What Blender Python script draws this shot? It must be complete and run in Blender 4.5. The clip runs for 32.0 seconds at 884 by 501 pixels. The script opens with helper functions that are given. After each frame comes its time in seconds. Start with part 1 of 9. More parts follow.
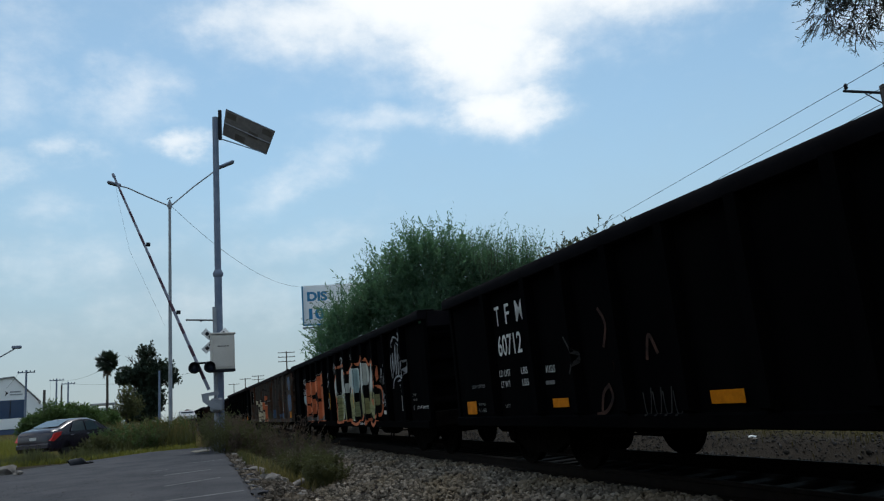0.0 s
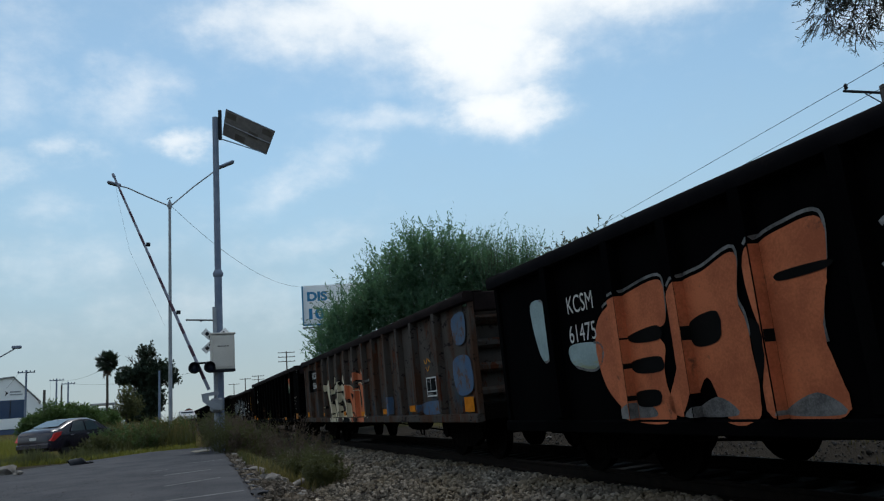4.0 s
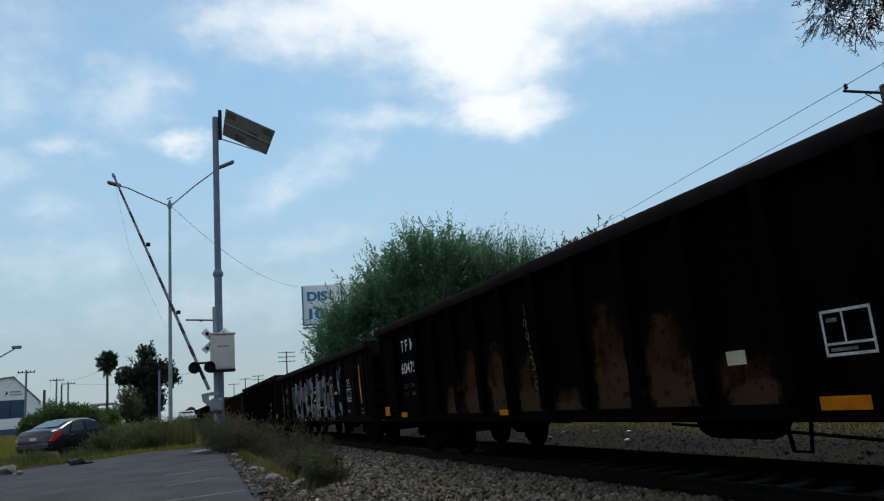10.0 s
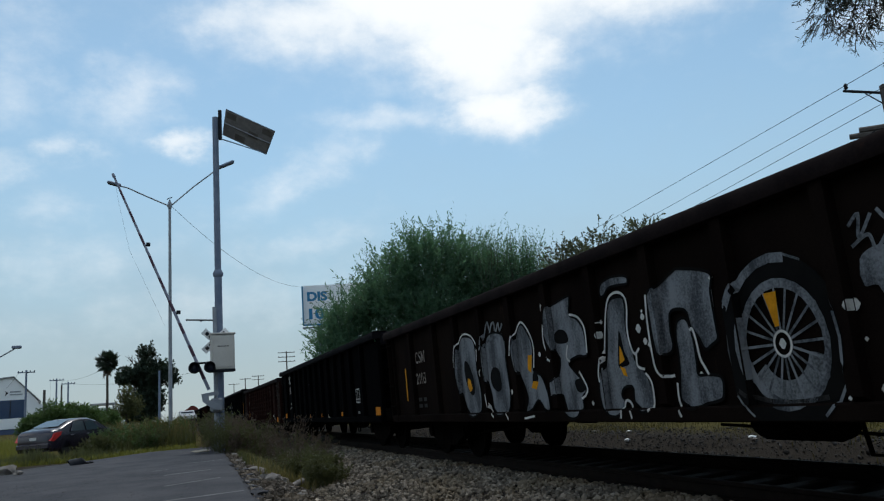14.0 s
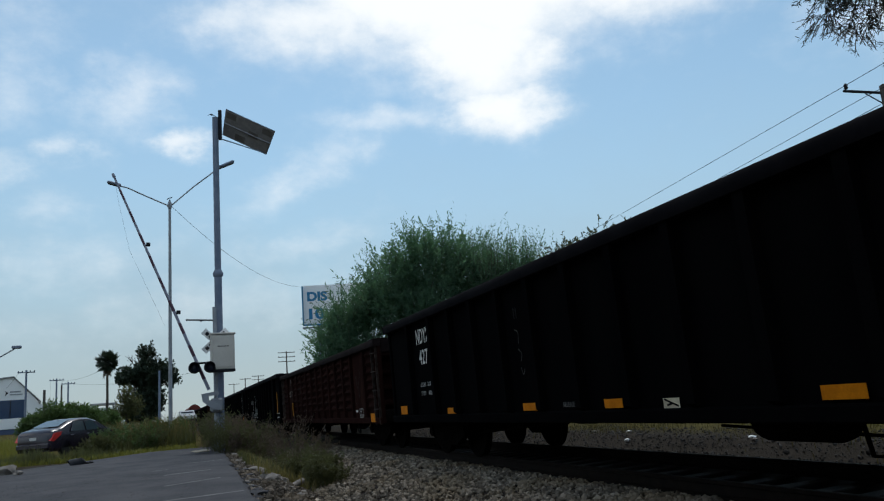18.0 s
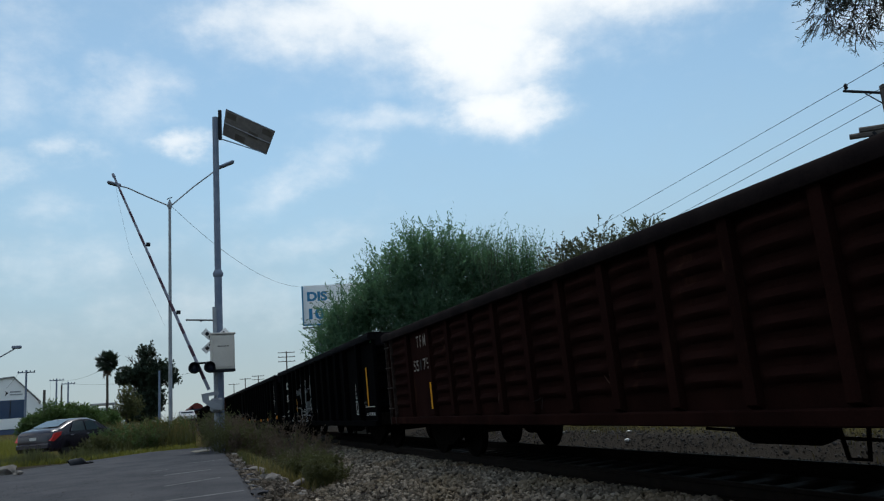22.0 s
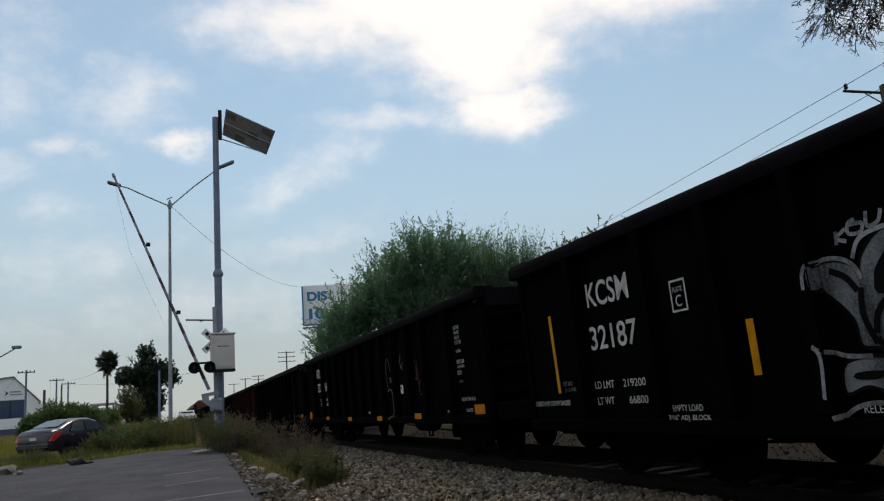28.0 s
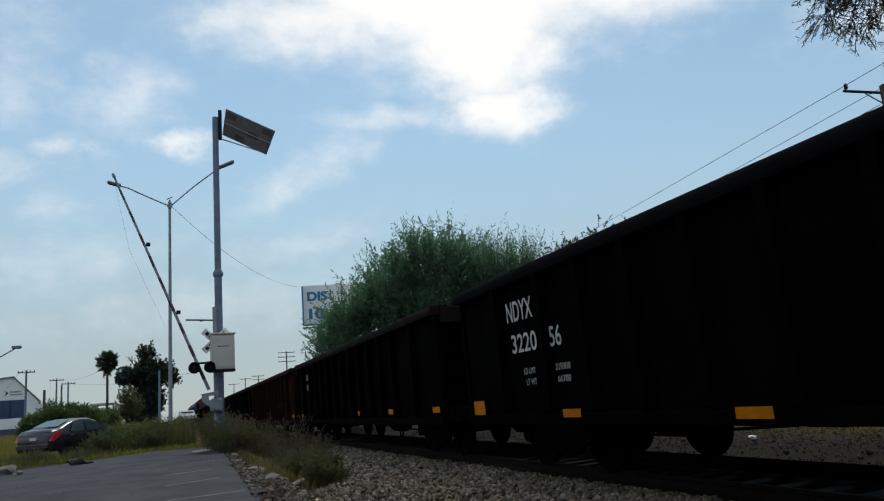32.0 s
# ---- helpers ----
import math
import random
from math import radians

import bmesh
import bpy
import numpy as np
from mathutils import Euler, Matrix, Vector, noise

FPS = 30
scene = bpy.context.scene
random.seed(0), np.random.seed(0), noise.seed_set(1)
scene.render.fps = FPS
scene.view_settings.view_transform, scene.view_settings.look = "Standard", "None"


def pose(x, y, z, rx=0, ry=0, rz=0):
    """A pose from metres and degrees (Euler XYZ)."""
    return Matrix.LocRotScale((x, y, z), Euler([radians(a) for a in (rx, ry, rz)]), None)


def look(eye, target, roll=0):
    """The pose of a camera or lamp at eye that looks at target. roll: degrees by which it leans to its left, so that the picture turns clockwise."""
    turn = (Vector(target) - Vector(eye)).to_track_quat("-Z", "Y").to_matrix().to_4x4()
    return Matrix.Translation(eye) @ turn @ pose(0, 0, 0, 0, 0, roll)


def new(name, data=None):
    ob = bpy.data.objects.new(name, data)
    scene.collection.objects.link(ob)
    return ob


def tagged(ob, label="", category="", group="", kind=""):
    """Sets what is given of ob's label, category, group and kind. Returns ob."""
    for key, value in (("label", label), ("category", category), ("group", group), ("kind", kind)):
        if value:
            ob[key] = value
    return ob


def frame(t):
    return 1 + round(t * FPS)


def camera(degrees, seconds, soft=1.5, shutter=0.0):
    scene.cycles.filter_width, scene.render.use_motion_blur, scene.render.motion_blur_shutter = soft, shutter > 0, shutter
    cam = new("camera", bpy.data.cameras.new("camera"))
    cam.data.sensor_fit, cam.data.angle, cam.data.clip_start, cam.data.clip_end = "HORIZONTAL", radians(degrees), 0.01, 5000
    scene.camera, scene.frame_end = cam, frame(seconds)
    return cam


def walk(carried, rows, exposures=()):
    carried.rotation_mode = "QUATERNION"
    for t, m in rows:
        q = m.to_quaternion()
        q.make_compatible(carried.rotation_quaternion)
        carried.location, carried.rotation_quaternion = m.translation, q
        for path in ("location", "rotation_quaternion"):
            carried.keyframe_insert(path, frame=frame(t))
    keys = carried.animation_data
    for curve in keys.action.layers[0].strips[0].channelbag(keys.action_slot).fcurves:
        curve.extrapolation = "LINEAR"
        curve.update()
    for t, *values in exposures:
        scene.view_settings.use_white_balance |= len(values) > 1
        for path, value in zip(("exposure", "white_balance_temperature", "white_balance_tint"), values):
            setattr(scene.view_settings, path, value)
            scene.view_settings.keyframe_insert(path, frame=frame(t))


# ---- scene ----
# A freight train of open wagons rolls past a level crossing on a bright, hazy day.

# ---- camera ----
EYE_Z = 1.027
cam = camera(60.3, 32.0, soft=1.2)
VIEW = pose(0, 0, EYE_Z, 101.1815, 4.2977, 70.7020)
walk(cam, [(0.0, VIEW), (32.0, VIEW)], exposures=[(0.0, 0.0, 6500, 10), (25.5, 0.0, 6500, 10), (27.3, 0.04, 7350, 17), (30.4, 0.04, 7200, 16), (32.0, 0.0, 6850, 12)])

# Track: it runs along x and leans a little towards the camera.
LEAN = 1.5
TRACK_Y, TRACK_Z = 6.1485, 0.0197
# The way that the train has gone at each whole second, in metres.
GONE = [-75.13, -69.96, -65.01, -60.20, -55.29, -50.44, -45.62, -40.81, -36.06, -31.46, -26.87, -22.25, -17.78, -13.19, -8.67, -4.38,
        0.00, 4.40, 8.61, 12.93, 17.25, 21.45, 25.62, 29.88, 34.02, 38.15, 42.24, 46.29, 50.28, 54.32, 58.14, 61.88, 65.58]

# ---- world, sun ----
SUN_EL, SUN_AZ = radians(58), radians(166)      # azimuth from +x towards +y
sun_way = Vector((math.cos(SUN_EL) * math.cos(SUN_AZ), math.cos(SUN_EL) * math.sin(SUN_AZ), math.sin(SUN_EL)))


class Nodes:
    """Short hand for node trees."""

    def __init__(self, tree):
        self.t = tree

    def add(self, kind, **sets):
        n = self.t.nodes.new(kind)
        for k, v in sets.items():
            if k == "op":
                n.operation = v
            elif k == "blend":
                n.blend_type = v
            elif k == "data":
                n.data_type = v
        return n

    def put(self, socket, value):
        if value is None:
            return
        if isinstance(value, bpy.types.NodeSocket):
            self.t.links.new(value, socket)
        else:
            socket.default_value = value

    def math(self, op, a, b=None, c=None, clamp=False):
        n = self.add("ShaderNodeMath", op=op)
        n.use_clamp = clamp
        for i, v in enumerate((a, b, c)):
            self.put(n.inputs[i], v)
        return n.outputs[0]

    def vec(self, op, a, b=None, out=0):
        n = self.add("ShaderNodeVectorMath", op=op)
        self.put(n.inputs[0], a)
        self.put(n.inputs[1], b)
        return n.outputs[out]

    def mix(self, fac, a, b, blend="MIX"):
        n = self.add("ShaderNodeMix", data="RGBA", blend=blend)
        self.put(n.inputs[0], fac)
        self.put(n.inputs[6], a)
        self.put(n.inputs[7], b)
        return n.outputs[2]

    def noise(self, vector, scale, detail=4.0, rough=0.55, warp=0.0):
        n = self.add("ShaderNodeTexNoise")
        self.put(n.inputs["Vector"], vector)
        n.inputs["Scale"].default_value, n.inputs["Detail"].default_value = scale, detail
        n.inputs["Roughness"].default_value, n.inputs["Distortion"].default_value = rough, warp
        return n.outputs[0]

    def step(self, value, low, high):
        n = self.add("ShaderNodeMapRange")
        n.interpolation_type = "SMOOTHSTEP"
        self.put(n.inputs[0], value)
        n.inputs[1].default_value, n.inputs[2].default_value = low, high
        return n.outputs[0]


def rgb(r, g, b):
    return (r, g, b, 1.0)


def make_world():
    world = bpy.data.worlds.new("sky")
    scene.world = world
    world.use_nodes = True
    t = world.node_tree
    t.nodes.clear()
    n = Nodes(t)
    sky = n.add("ShaderNodeTexSky")
    sky.sky_type, sky.sun_disc = "NISHITA", False
    sky.sun_elevation, sky.sun_rotation = SUN_EL, math.pi / 2 - SUN_AZ
    sky.air_density, sky.dust_density, sky.ozone_density = 1.0, 0.3, 1.5
    way = n.add("ShaderNodeTexCoord").outputs["Generated"]
    # azimuth (to the right of the bearing of 160 degrees) and height above the horizon, in degrees
    c, s = math.cos(radians(160)), math.sin(radians(160))
    ahead = n.vec("DOT_PRODUCT", way, (c, s, 0), 1)
    aside = n.vec("DOT_PRODUCT", way, (s, -c, 0), 1)
    up = n.add("ShaderNodeSeparateXYZ")
    n.put(up.inputs[0], way)
    az = n.math("MULTIPLY", n.math("ARCTAN2", aside, ahead), 57.2958)
    el = n.math("MULTIPLY", n.math("ARCSINE", up.outputs[2]), 57.2958)
    # ragged edges: the coordinates are stirred by noise
    both = n.add("ShaderNodeCombineXYZ")
    n.put(both.inputs[0], az)
    n.put(both.inputs[1], n.math("MULTIPLY", el, 1.5))
    stir = n.math("SUBTRACT", n.noise(both.outputs[0], 0.16, 7.0, 0.62), 0.5)
    stir_2 = n.math("SUBTRACT", n.noise(n.vec("ADD", both.outputs[0], (40, 13, 0)), 0.12, 7.0, 0.6), 0.5)
    az = n.math("MULTIPLY_ADD", stir, 9.0, az)
    el = n.math("MULTIPLY_ADD", stir_2, 5.0, el)
    # clouds: azimuth, height, half width, half height, slope, density
    clouds = [(2.5, 30.5, 14.0, 5.2, -0.05, 1.35), (4.3, 25.8, 6.2, 4.0, -0.1, 1.15), (5.6, 21.7, 4.4, 2.1, -0.04, 1.05), (-7.0, 28.0, 10.0, 2.6, -0.03, 0.85),
              (-14.6, 28.3, 5.0, 1.7, 0.0, 0.6), (13.5, 29.0, 12.0, 2.6, -0.1, 0.95), (21.0, 26.5, 4.5, 1.1, -0.2, 0.4), (4.0, 38.5, 28.0, 7.0, -0.1, 1.2),
              (-3.0, 21.5, 6.0, 1.4, 0.05, 0.5)]
    clouds += [(-30.0, 26.5, 4.5, 4.5, 0.0, 0.28), (-22.9, 22.8, 4.0, 2.8, 0.1, 0.5), (-19.2, 19.8, 2.4, 0.9, 0.0, 0.72),
              (-26.9, 18.6, 2.4, 1.0, 0.0, 0.48), (-30.5, 22.5, 3.5, 3.6, 0.0, 0.36), (-9.5, 18.0, 7.0, 2.2, 0.5, 0.42), (-10.2, 12.3, 6.5, 1.6, 0.2, 0.32),
              (-27.0, 11.2, 8.0, 2.2, 0.0, 0.3)]
    clouds += [(-31.0, 17.2, 2.4, 1.4, 0.0, 0.42), (-16.0, 8.0, 14.0, 2.4, 0.1, 0.28), (-27.5, 14.9, 3.4, 1.4, 0.0, 0.34),
              # clouds outside the view, added to brighten the train's near side
              (40.0, 24.0, 9.0, 3.0, 0.1, 0.8), (-62.0, 20.0, 16.0, 5.0, 0.1, 0.9), (-95.0, 40.0, 26.0, 10.0, 0.0, 1.1), (-150.0, 46.0, 30.0, 10.0, 0.1, 1.1), (165.0, 24.0, 24.0, 7.0, 0.0, 1.0), (75.0, 36.0, 22.0, 8.0, 0.1, 1.0), (-110.0, 14.0, 24.0, 5.0, 0.0, 0.8), (150.0, 60.0, 50.0, 12.0, 0.0, 1.0), (-75.0, 32.0, 14.0, 5.0, 0.1, 0.8), (120.0, 30.0, 18.0, 6.0, 0.1, 0.7), (-130.0, 26.0, 16.0, 5.0, -0.1, 0.7)]
    total = None
    for a, e, wide, high, slope, dense in clouds:
        x = n.math("SUBTRACT", az, a)
        y = n.math("SUBTRACT", n.math("SUBTRACT", el, e), n.math("MULTIPLY", x, slope))
        d = n.math("ADD", n.math("POWER", n.math("MULTIPLY", x, 1 / wide), 2.0), n.math("POWER", n.math("MULTIPLY", y, 1 / high), 2.0))
        one = n.math("MULTIPLY", n.math("EXPONENT", n.math("MULTIPLY", d, -0.9)), dense)
        total = one if total is None else n.math("MAXIMUM", total, one)
    curl = n.noise(both.outputs[0], 0.35, 6.0, 0.6)
    total = n.math("ADD", total, n.math("MULTIPLY", n.math("SUBTRACT", curl, 0.5), 0.55))
    cover = n.step(total, 0.04, 1.05)
    # thin haze, thicker low down
    veil = n.math("MULTIPLY_ADD", n.step(el, 26.0, 2.0), 0.62, 0.26)
    wisps = n.math("MULTIPLY", n.step(n.noise(both.outputs[0], 0.07, 6.0, 0.6), 0.36, 0.72), n.math("MULTIPLY_ADD", n.step(az, 14.0, -14.0), 0.12, 0.16))
    veil = n.math("MAXIMUM", veil, wisps)
    scaled = n.mix(1.0, sky.outputs[0], rgb(SKY_GAIN * 0.84, SKY_GAIN * 1.0, SKY_GAIN * 0.93), "MULTIPLY")
    low = n.step(el, 16.0, 1.0)
    haze = n.mix(low, rgb(0.385, 0.515, 0.61), rgb(0.36, 0.435, 0.5))
    hazy = n.mix(veil, scaled, haze)
    full = n.mix(cover, hazy, rgb(0.98, 1.02, 1.04))
    back = n.add("ShaderNodeBackground")
    n.put(back.inputs[0], full)
    back.inputs[1].default_value = 1.0
    out = n.add("ShaderNodeOutputWorld")
    t.links.new(back.outputs[0], out.inputs[0])


SKY_GAIN = 0.146
make_world()
lamp = bpy.data.lights.new("sun", "SUN")
lamp.energy, lamp.angle, lamp.color = 1.3, radians(16), (1.0, 0.96, 0.9)
sun = new("sun", lamp)
sun.matrix_world = look(sun_way * 60, (0, 0, 0))


# ---- mesh helpers ----
class Shape:
    """Collects vertices and faces of one part."""

    def __init__(self):
        self.v, self.f = [], []

    def add(self, verts, faces):
        b = len(self.v)
        self.v += [tuple(p) for p in verts]
        self.f += [tuple(i + b for i in f) for f in faces]
        return self

    def box(self, x0, x1, y0, y1, z0, z1, m=None, bevel=0.0):
        if bevel <= 0:
            vs = [(x, y, z) for z in (z0, z1) for y in (y0, y1) for x in (x0, x1)]
            fs = [(0, 2, 3, 1), (4, 5, 7, 6), (0, 1, 5, 4), (2, 6, 7, 3), (0, 4, 6, 2), (1, 3, 7, 5)]
        else:
            b = min(bevel, (x1 - x0) * 0.45, (y1 - y0) * 0.45, (z1 - z0) * 0.45)
            vs, fs, at = [], [], {}
            for i, x in enumerate((x0, x1)):
                for j, y in enumerate((y0, y1)):
                    for k, z in enumerate((z0, z1)):
                        sx, sy, sz = (b, -b)[i], (b, -b)[j], (b, -b)[k]
                        at[i, j, k] = len(vs)
                        vs += [(x, y + sy, z + sz), (x + sx, y, z + sz), (x + sx, y + sy, z)]
            ring = [(0, 0), (1, 0), (1, 1), (0, 1)]
            for i in (0, 1):
                fs.append(tuple(at[i, j, k] for j, k in (ring if i else ring[::-1])))
                fs.append(tuple(at[j, i, k] + 1 for j, k in (ring[::-1] if i else ring)))
                fs.append(tuple(at[j, k, i] + 2 for j, k in (ring if i else ring[::-1])))
            for j in (0, 1):
                for k in (0, 1):
                    fs.append((at[0, j, k] + 1, at[1, j, k] + 1, at[1, j, k] + 2, at[0, j, k] + 2))
                    fs.append((at[j, 0, k], at[j, 1, k], at[j, 1, k] + 2, at[j, 0, k] + 2))
                    fs.append((at[j, k, 0], at[j, k, 1], at[j, k, 1] + 1, at[j, k, 0] + 1))
            for key in at:
                fs.append((at[key], at[key] + 1, at[key] + 2))
        if m is not None:
            vs = [m @ Vector(p) for p in vs]
        return self.add(vs, fs)

    def tube(self, points, radii, n=8, caps=True, flat=1.0):
        """A round bar through the points."""
        pts = [Vector(p) for p in points]
        if not hasattr(radii, "__len__"):
            radii = [radii] * len(pts)
        base, side = len(self.v), None
        for i, p in enumerate(pts):
            d = (pts[min(i + 1, len(pts) - 1)] - pts[max(i - 1, 0)]).normalized()
            if side is None:
                side = d.orthogonal().normalized()
            else:
                side = (side - d * side.dot(d)).normalized()
            other = d.cross(side)
            for k in range(n):
                a = 2 * math.pi * k / n
                self.v.append(tuple(p + (side * math.cos(a) + other * math.sin(a) * flat) * radii[i]))
        for i in range(len(pts) - 1):
            for k in range(n):
                a, b = base + i * n + k, base + i * n + (k + 1) % n
                self.f.append((a, b, b + n, a + n))
        if caps:
            self.f.append(tuple(base + k for k in reversed(range(n))))
            self.f.append(tuple(base + (len(pts) - 1) * n + k for k in range(n)))
        return self

    def prism(self, outline, a, b, axis="y"):
        """An outline of (p, q) pushed from a to b along an axis."""
        put = {"x": lambda p, q, r: (r, p, q), "y": lambda p, q, r: (p, r, q), "z": lambda p, q, r: (p, q, r)}[axis]
        k = len(outline)
        vs = [put(p, q, a) for p, q in outline] + [put(p, q, b) for p, q in outline]
        fs = [tuple(range(k)), tuple(reversed(range(k, 2 * k)))]
        fs += [(i, i + k, (i + 1) % k + k, (i + 1) % k) for i in range(k)]
        return self.add(vs, fs)

    def lathe(self, profile, n=16, m=None):
        """A profile of (radius, height) turned round z."""
        base = len(self.v)
        for r, z in profile:
            for k in range(n):
                a = 2 * math.pi * k / n
                p = Vector((r * math.cos(a), r * math.sin(a), z))
                self.v.append(tuple(m @ p if m is not None else p))
        for i in range(len(profile) - 1):
            for k in range(n):
                a, b = base + i * n + k, base + i * n + (k + 1) % n
                self.f.append((a, b, b + n, a + n))
        self.f.append(tuple(base + k for k in reversed(range(n))))
        self.f.append(tuple(base + (len(profile) - 1) * n + k for k in range(n)))
        return self

    def mesh(self, name, material=None, smooth=40):
        me = bpy.data.meshes.new(name)
        me.from_pydata(self.v, [], self.f)
        if smooth:
            me.polygons.foreach_set("use_smooth", [True] * len(self.f))
            me.update()
            me.set_sharp_from_angle(angle=radians(smooth))
        if material:
            me.materials.append(material)
        me.update()
        return me


def part(name, shape, material, parent=None, label="", m=None, smooth=40):
    """One mesh object from a Shape or a mesh, under a thing or a part."""
    data = shape if isinstance(shape, bpy.types.Mesh) else shape.mesh(name, material, smooth)
    ob = new(name, data)
    if parent is not None:
        ob.parent = parent
    if m is not None:
        ob.matrix_basis = m
    if label:
        tagged(ob, label)
    return ob


def thing(name, m, label, category, group="", kind=""):
    """An Empty at the base of a thing made of parts."""
    ob = new(name)
    ob.empty_display_size = 0.3
    ob.matrix_basis = m
    return tagged(ob, label, category, group, kind)


# ---- materials ----
def surface(name, colours, rough=0.8, metal=0.0, scale=6.0, fine=60.0, bump=0.15, rust=None, streak=1.0, gloss=0.5, spread=(0.35, 0.65)):
    """A worn surface: two tones at a large scale, grain at a fine one, and rust or dirt (colour, from, to) in patches."""
    m = bpy.data.materials.new(name)
    m.use_nodes = True
    t = m.node_tree
    b = t.nodes["Principled BSDF"]
    n = Nodes(t)
    at = n.add("ShaderNodeTexCoord").outputs["Object"]
    shift = n.add("ShaderNodeObjectInfo").outputs["Random"]
    off = n.add("ShaderNodeCombineXYZ")
    n.put(off.inputs[0], n.math("MULTIPLY", shift, 40.0))
    at = n.vec("ADD", at, off.outputs[0])
    scaled = n.vec("MULTIPLY", at, (1.0, 1.0, streak))
    big = n.noise(scaled, scale, 5.0, 0.6)
    small = n.noise(at, fine, 3.0, 0.6)
    mixed = n.math("ADD", n.math("MULTIPLY", big, 0.7), n.math("MULTIPLY", small, 0.3))
    col = n.mix(n.step(mixed, *spread), rgb(*colours[0]), rgb(*colours[1]))
    rough_out = n.math("MULTIPLY_ADD", small, 0.25, rough - 0.12, clamp=True)
    if rust:
        spots = n.step(n.noise(n.vec("ADD", scaled, (7.0, 3.0, 5.0)), scale * 1.7, 7.0, 0.68), rust[1], rust[2])
        col = n.mix(spots, col, rgb(*rust[0]))
    n.put(b.inputs["Base Color"], col)
    n.put(b.inputs["Roughness"], rough_out)
    b.inputs["Metallic"].default_value = metal
    b.inputs["Specular IOR Level"].default_value = gloss
    if bump:
        bm_ = n.add("ShaderNodeBump")
        bm_.inputs["Strength"].default_value, bm_.inputs["Distance"].default_value = bump, 0.02
        n.put(bm_.inputs["Height"], mixed)
        n.put(b.inputs["Normal"], bm_.outputs[0])
    return m


def plain(name, colour, rough=0.6, metal=0.0, glow=0.0, gloss=0.5):
    """A small thing's even colour with slight variation."""
    m = surface(name, (colour, tuple(c * 0.82 for c in colour)), rough, metal, 9.0, 90.0, 0.05, gloss=gloss)
    if glow:
        b = m.node_tree.nodes["Principled BSDF"]
        b.inputs["Emission Color"].default_value, b.inputs["Emission Strength"].default_value = rgb(*colour), glow
    return m


def leafy(name, dark, light, sheen=0.25):
    """Leaves and blades: tone by leaf, a little light through them."""
    m = bpy.data.materials.new(name)
    m.use_nodes = True
    t = m.node_tree
    b = t.nodes["Principled BSDF"]
    n = Nodes(t)
    one = n.add("ShaderNodeNewGeometry").outputs["Random Per Island"]
    at = n.add("ShaderNodeTexCoord").outputs["Object"]
    big = n.noise(at, 0.8, 3.0)
    fac = n.math("ADD", n.math("MULTIPLY", one, 0.6), n.math("MULTIPLY", big, 0.4))
    col = n.mix(fac, rgb(*dark), rgb(*light))
    n.put(b.inputs["Base Color"], col)
    b.inputs["Roughness"].default_value = 0.6
    b.inputs["Specular IOR Level"].default_value = 0.3
    tr = n.add("ShaderNodeBsdfTranslucent")
    n.put(tr.inputs[0], n.mix(0.5, col, rgb(light[0] * 1.3, light[1] * 1.4, light[2] * 0.7)))
    mixer = n.add("ShaderNodeMixShader")
    mixer.inputs[0].default_value = sheen
    t.links.new(b.outputs[0], mixer.inputs[1])
    t.links.new(tr.outputs[0], mixer.inputs[2])
    t.links.new(mixer.outputs[0], t.nodes["Material Output"].inputs[0])
    return m


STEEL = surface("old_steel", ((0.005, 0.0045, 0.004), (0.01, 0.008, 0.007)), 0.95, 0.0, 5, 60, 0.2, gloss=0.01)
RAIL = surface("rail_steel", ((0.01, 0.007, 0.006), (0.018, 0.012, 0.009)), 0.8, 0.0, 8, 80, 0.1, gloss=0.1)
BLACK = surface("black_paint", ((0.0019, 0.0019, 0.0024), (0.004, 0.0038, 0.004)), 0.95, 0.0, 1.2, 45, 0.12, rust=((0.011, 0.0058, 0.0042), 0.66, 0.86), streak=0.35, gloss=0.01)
# top chords: a lighter tone than the black sides, with brown patches
BLACK_TOP = surface("black_paint_lighter", ((0.0045, 0.004, 0.0052), (0.0095, 0.0085, 0.01)), 0.9, 0.0, 2.0, 45, 0.15, rust=((0.024, 0.015, 0.012), 0.6, 0.8), gloss=0.03)
BROWN = surface("brown_paint", ((0.015, 0.006, 0.005), (0.026, 0.0104, 0.0084)), 0.92, 0.0, 1.2, 40, 0.12, rust=((0.052, 0.024, 0.016), 0.56, 0.76), streak=0.4, gloss=0.01)
DARK_BROWN = surface("dark_brown_paint", ((0.0075, 0.005, 0.0043), (0.0145, 0.01, 0.008)), 0.92, 0.0, 1.2, 40, 0.12, rust=((0.063, 0.036, 0.0234), 0.64, 0.82), streak=0.4, gloss=0.01)
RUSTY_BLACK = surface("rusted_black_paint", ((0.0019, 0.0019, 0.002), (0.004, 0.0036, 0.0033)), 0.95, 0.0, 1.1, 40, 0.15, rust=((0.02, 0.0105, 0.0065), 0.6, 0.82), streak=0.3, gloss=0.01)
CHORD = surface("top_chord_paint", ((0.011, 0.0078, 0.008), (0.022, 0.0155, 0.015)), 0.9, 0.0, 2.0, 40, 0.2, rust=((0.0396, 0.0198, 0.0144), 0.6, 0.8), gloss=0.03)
WHITE_INK = surface("white_stencil", ((0.806, 0.7905, 0.744), (0.5115, 0.496, 0.465)), 0.8, 0.0, 6, 60, 0.0, gloss=0.2)
AMBER = surface("amber_reflector", ((0.72, 0.235, 0.006), (0.55, 0.165, 0.004)), 0.6, 0.0, 8, 60, 0.0, gloss=0.06)


# ---- ground ----
def smooth(a, b, x):
    k = min(1.0, max(0.0, (x - a) / (b - a)))
    return k * k * (3 - 2 * k)


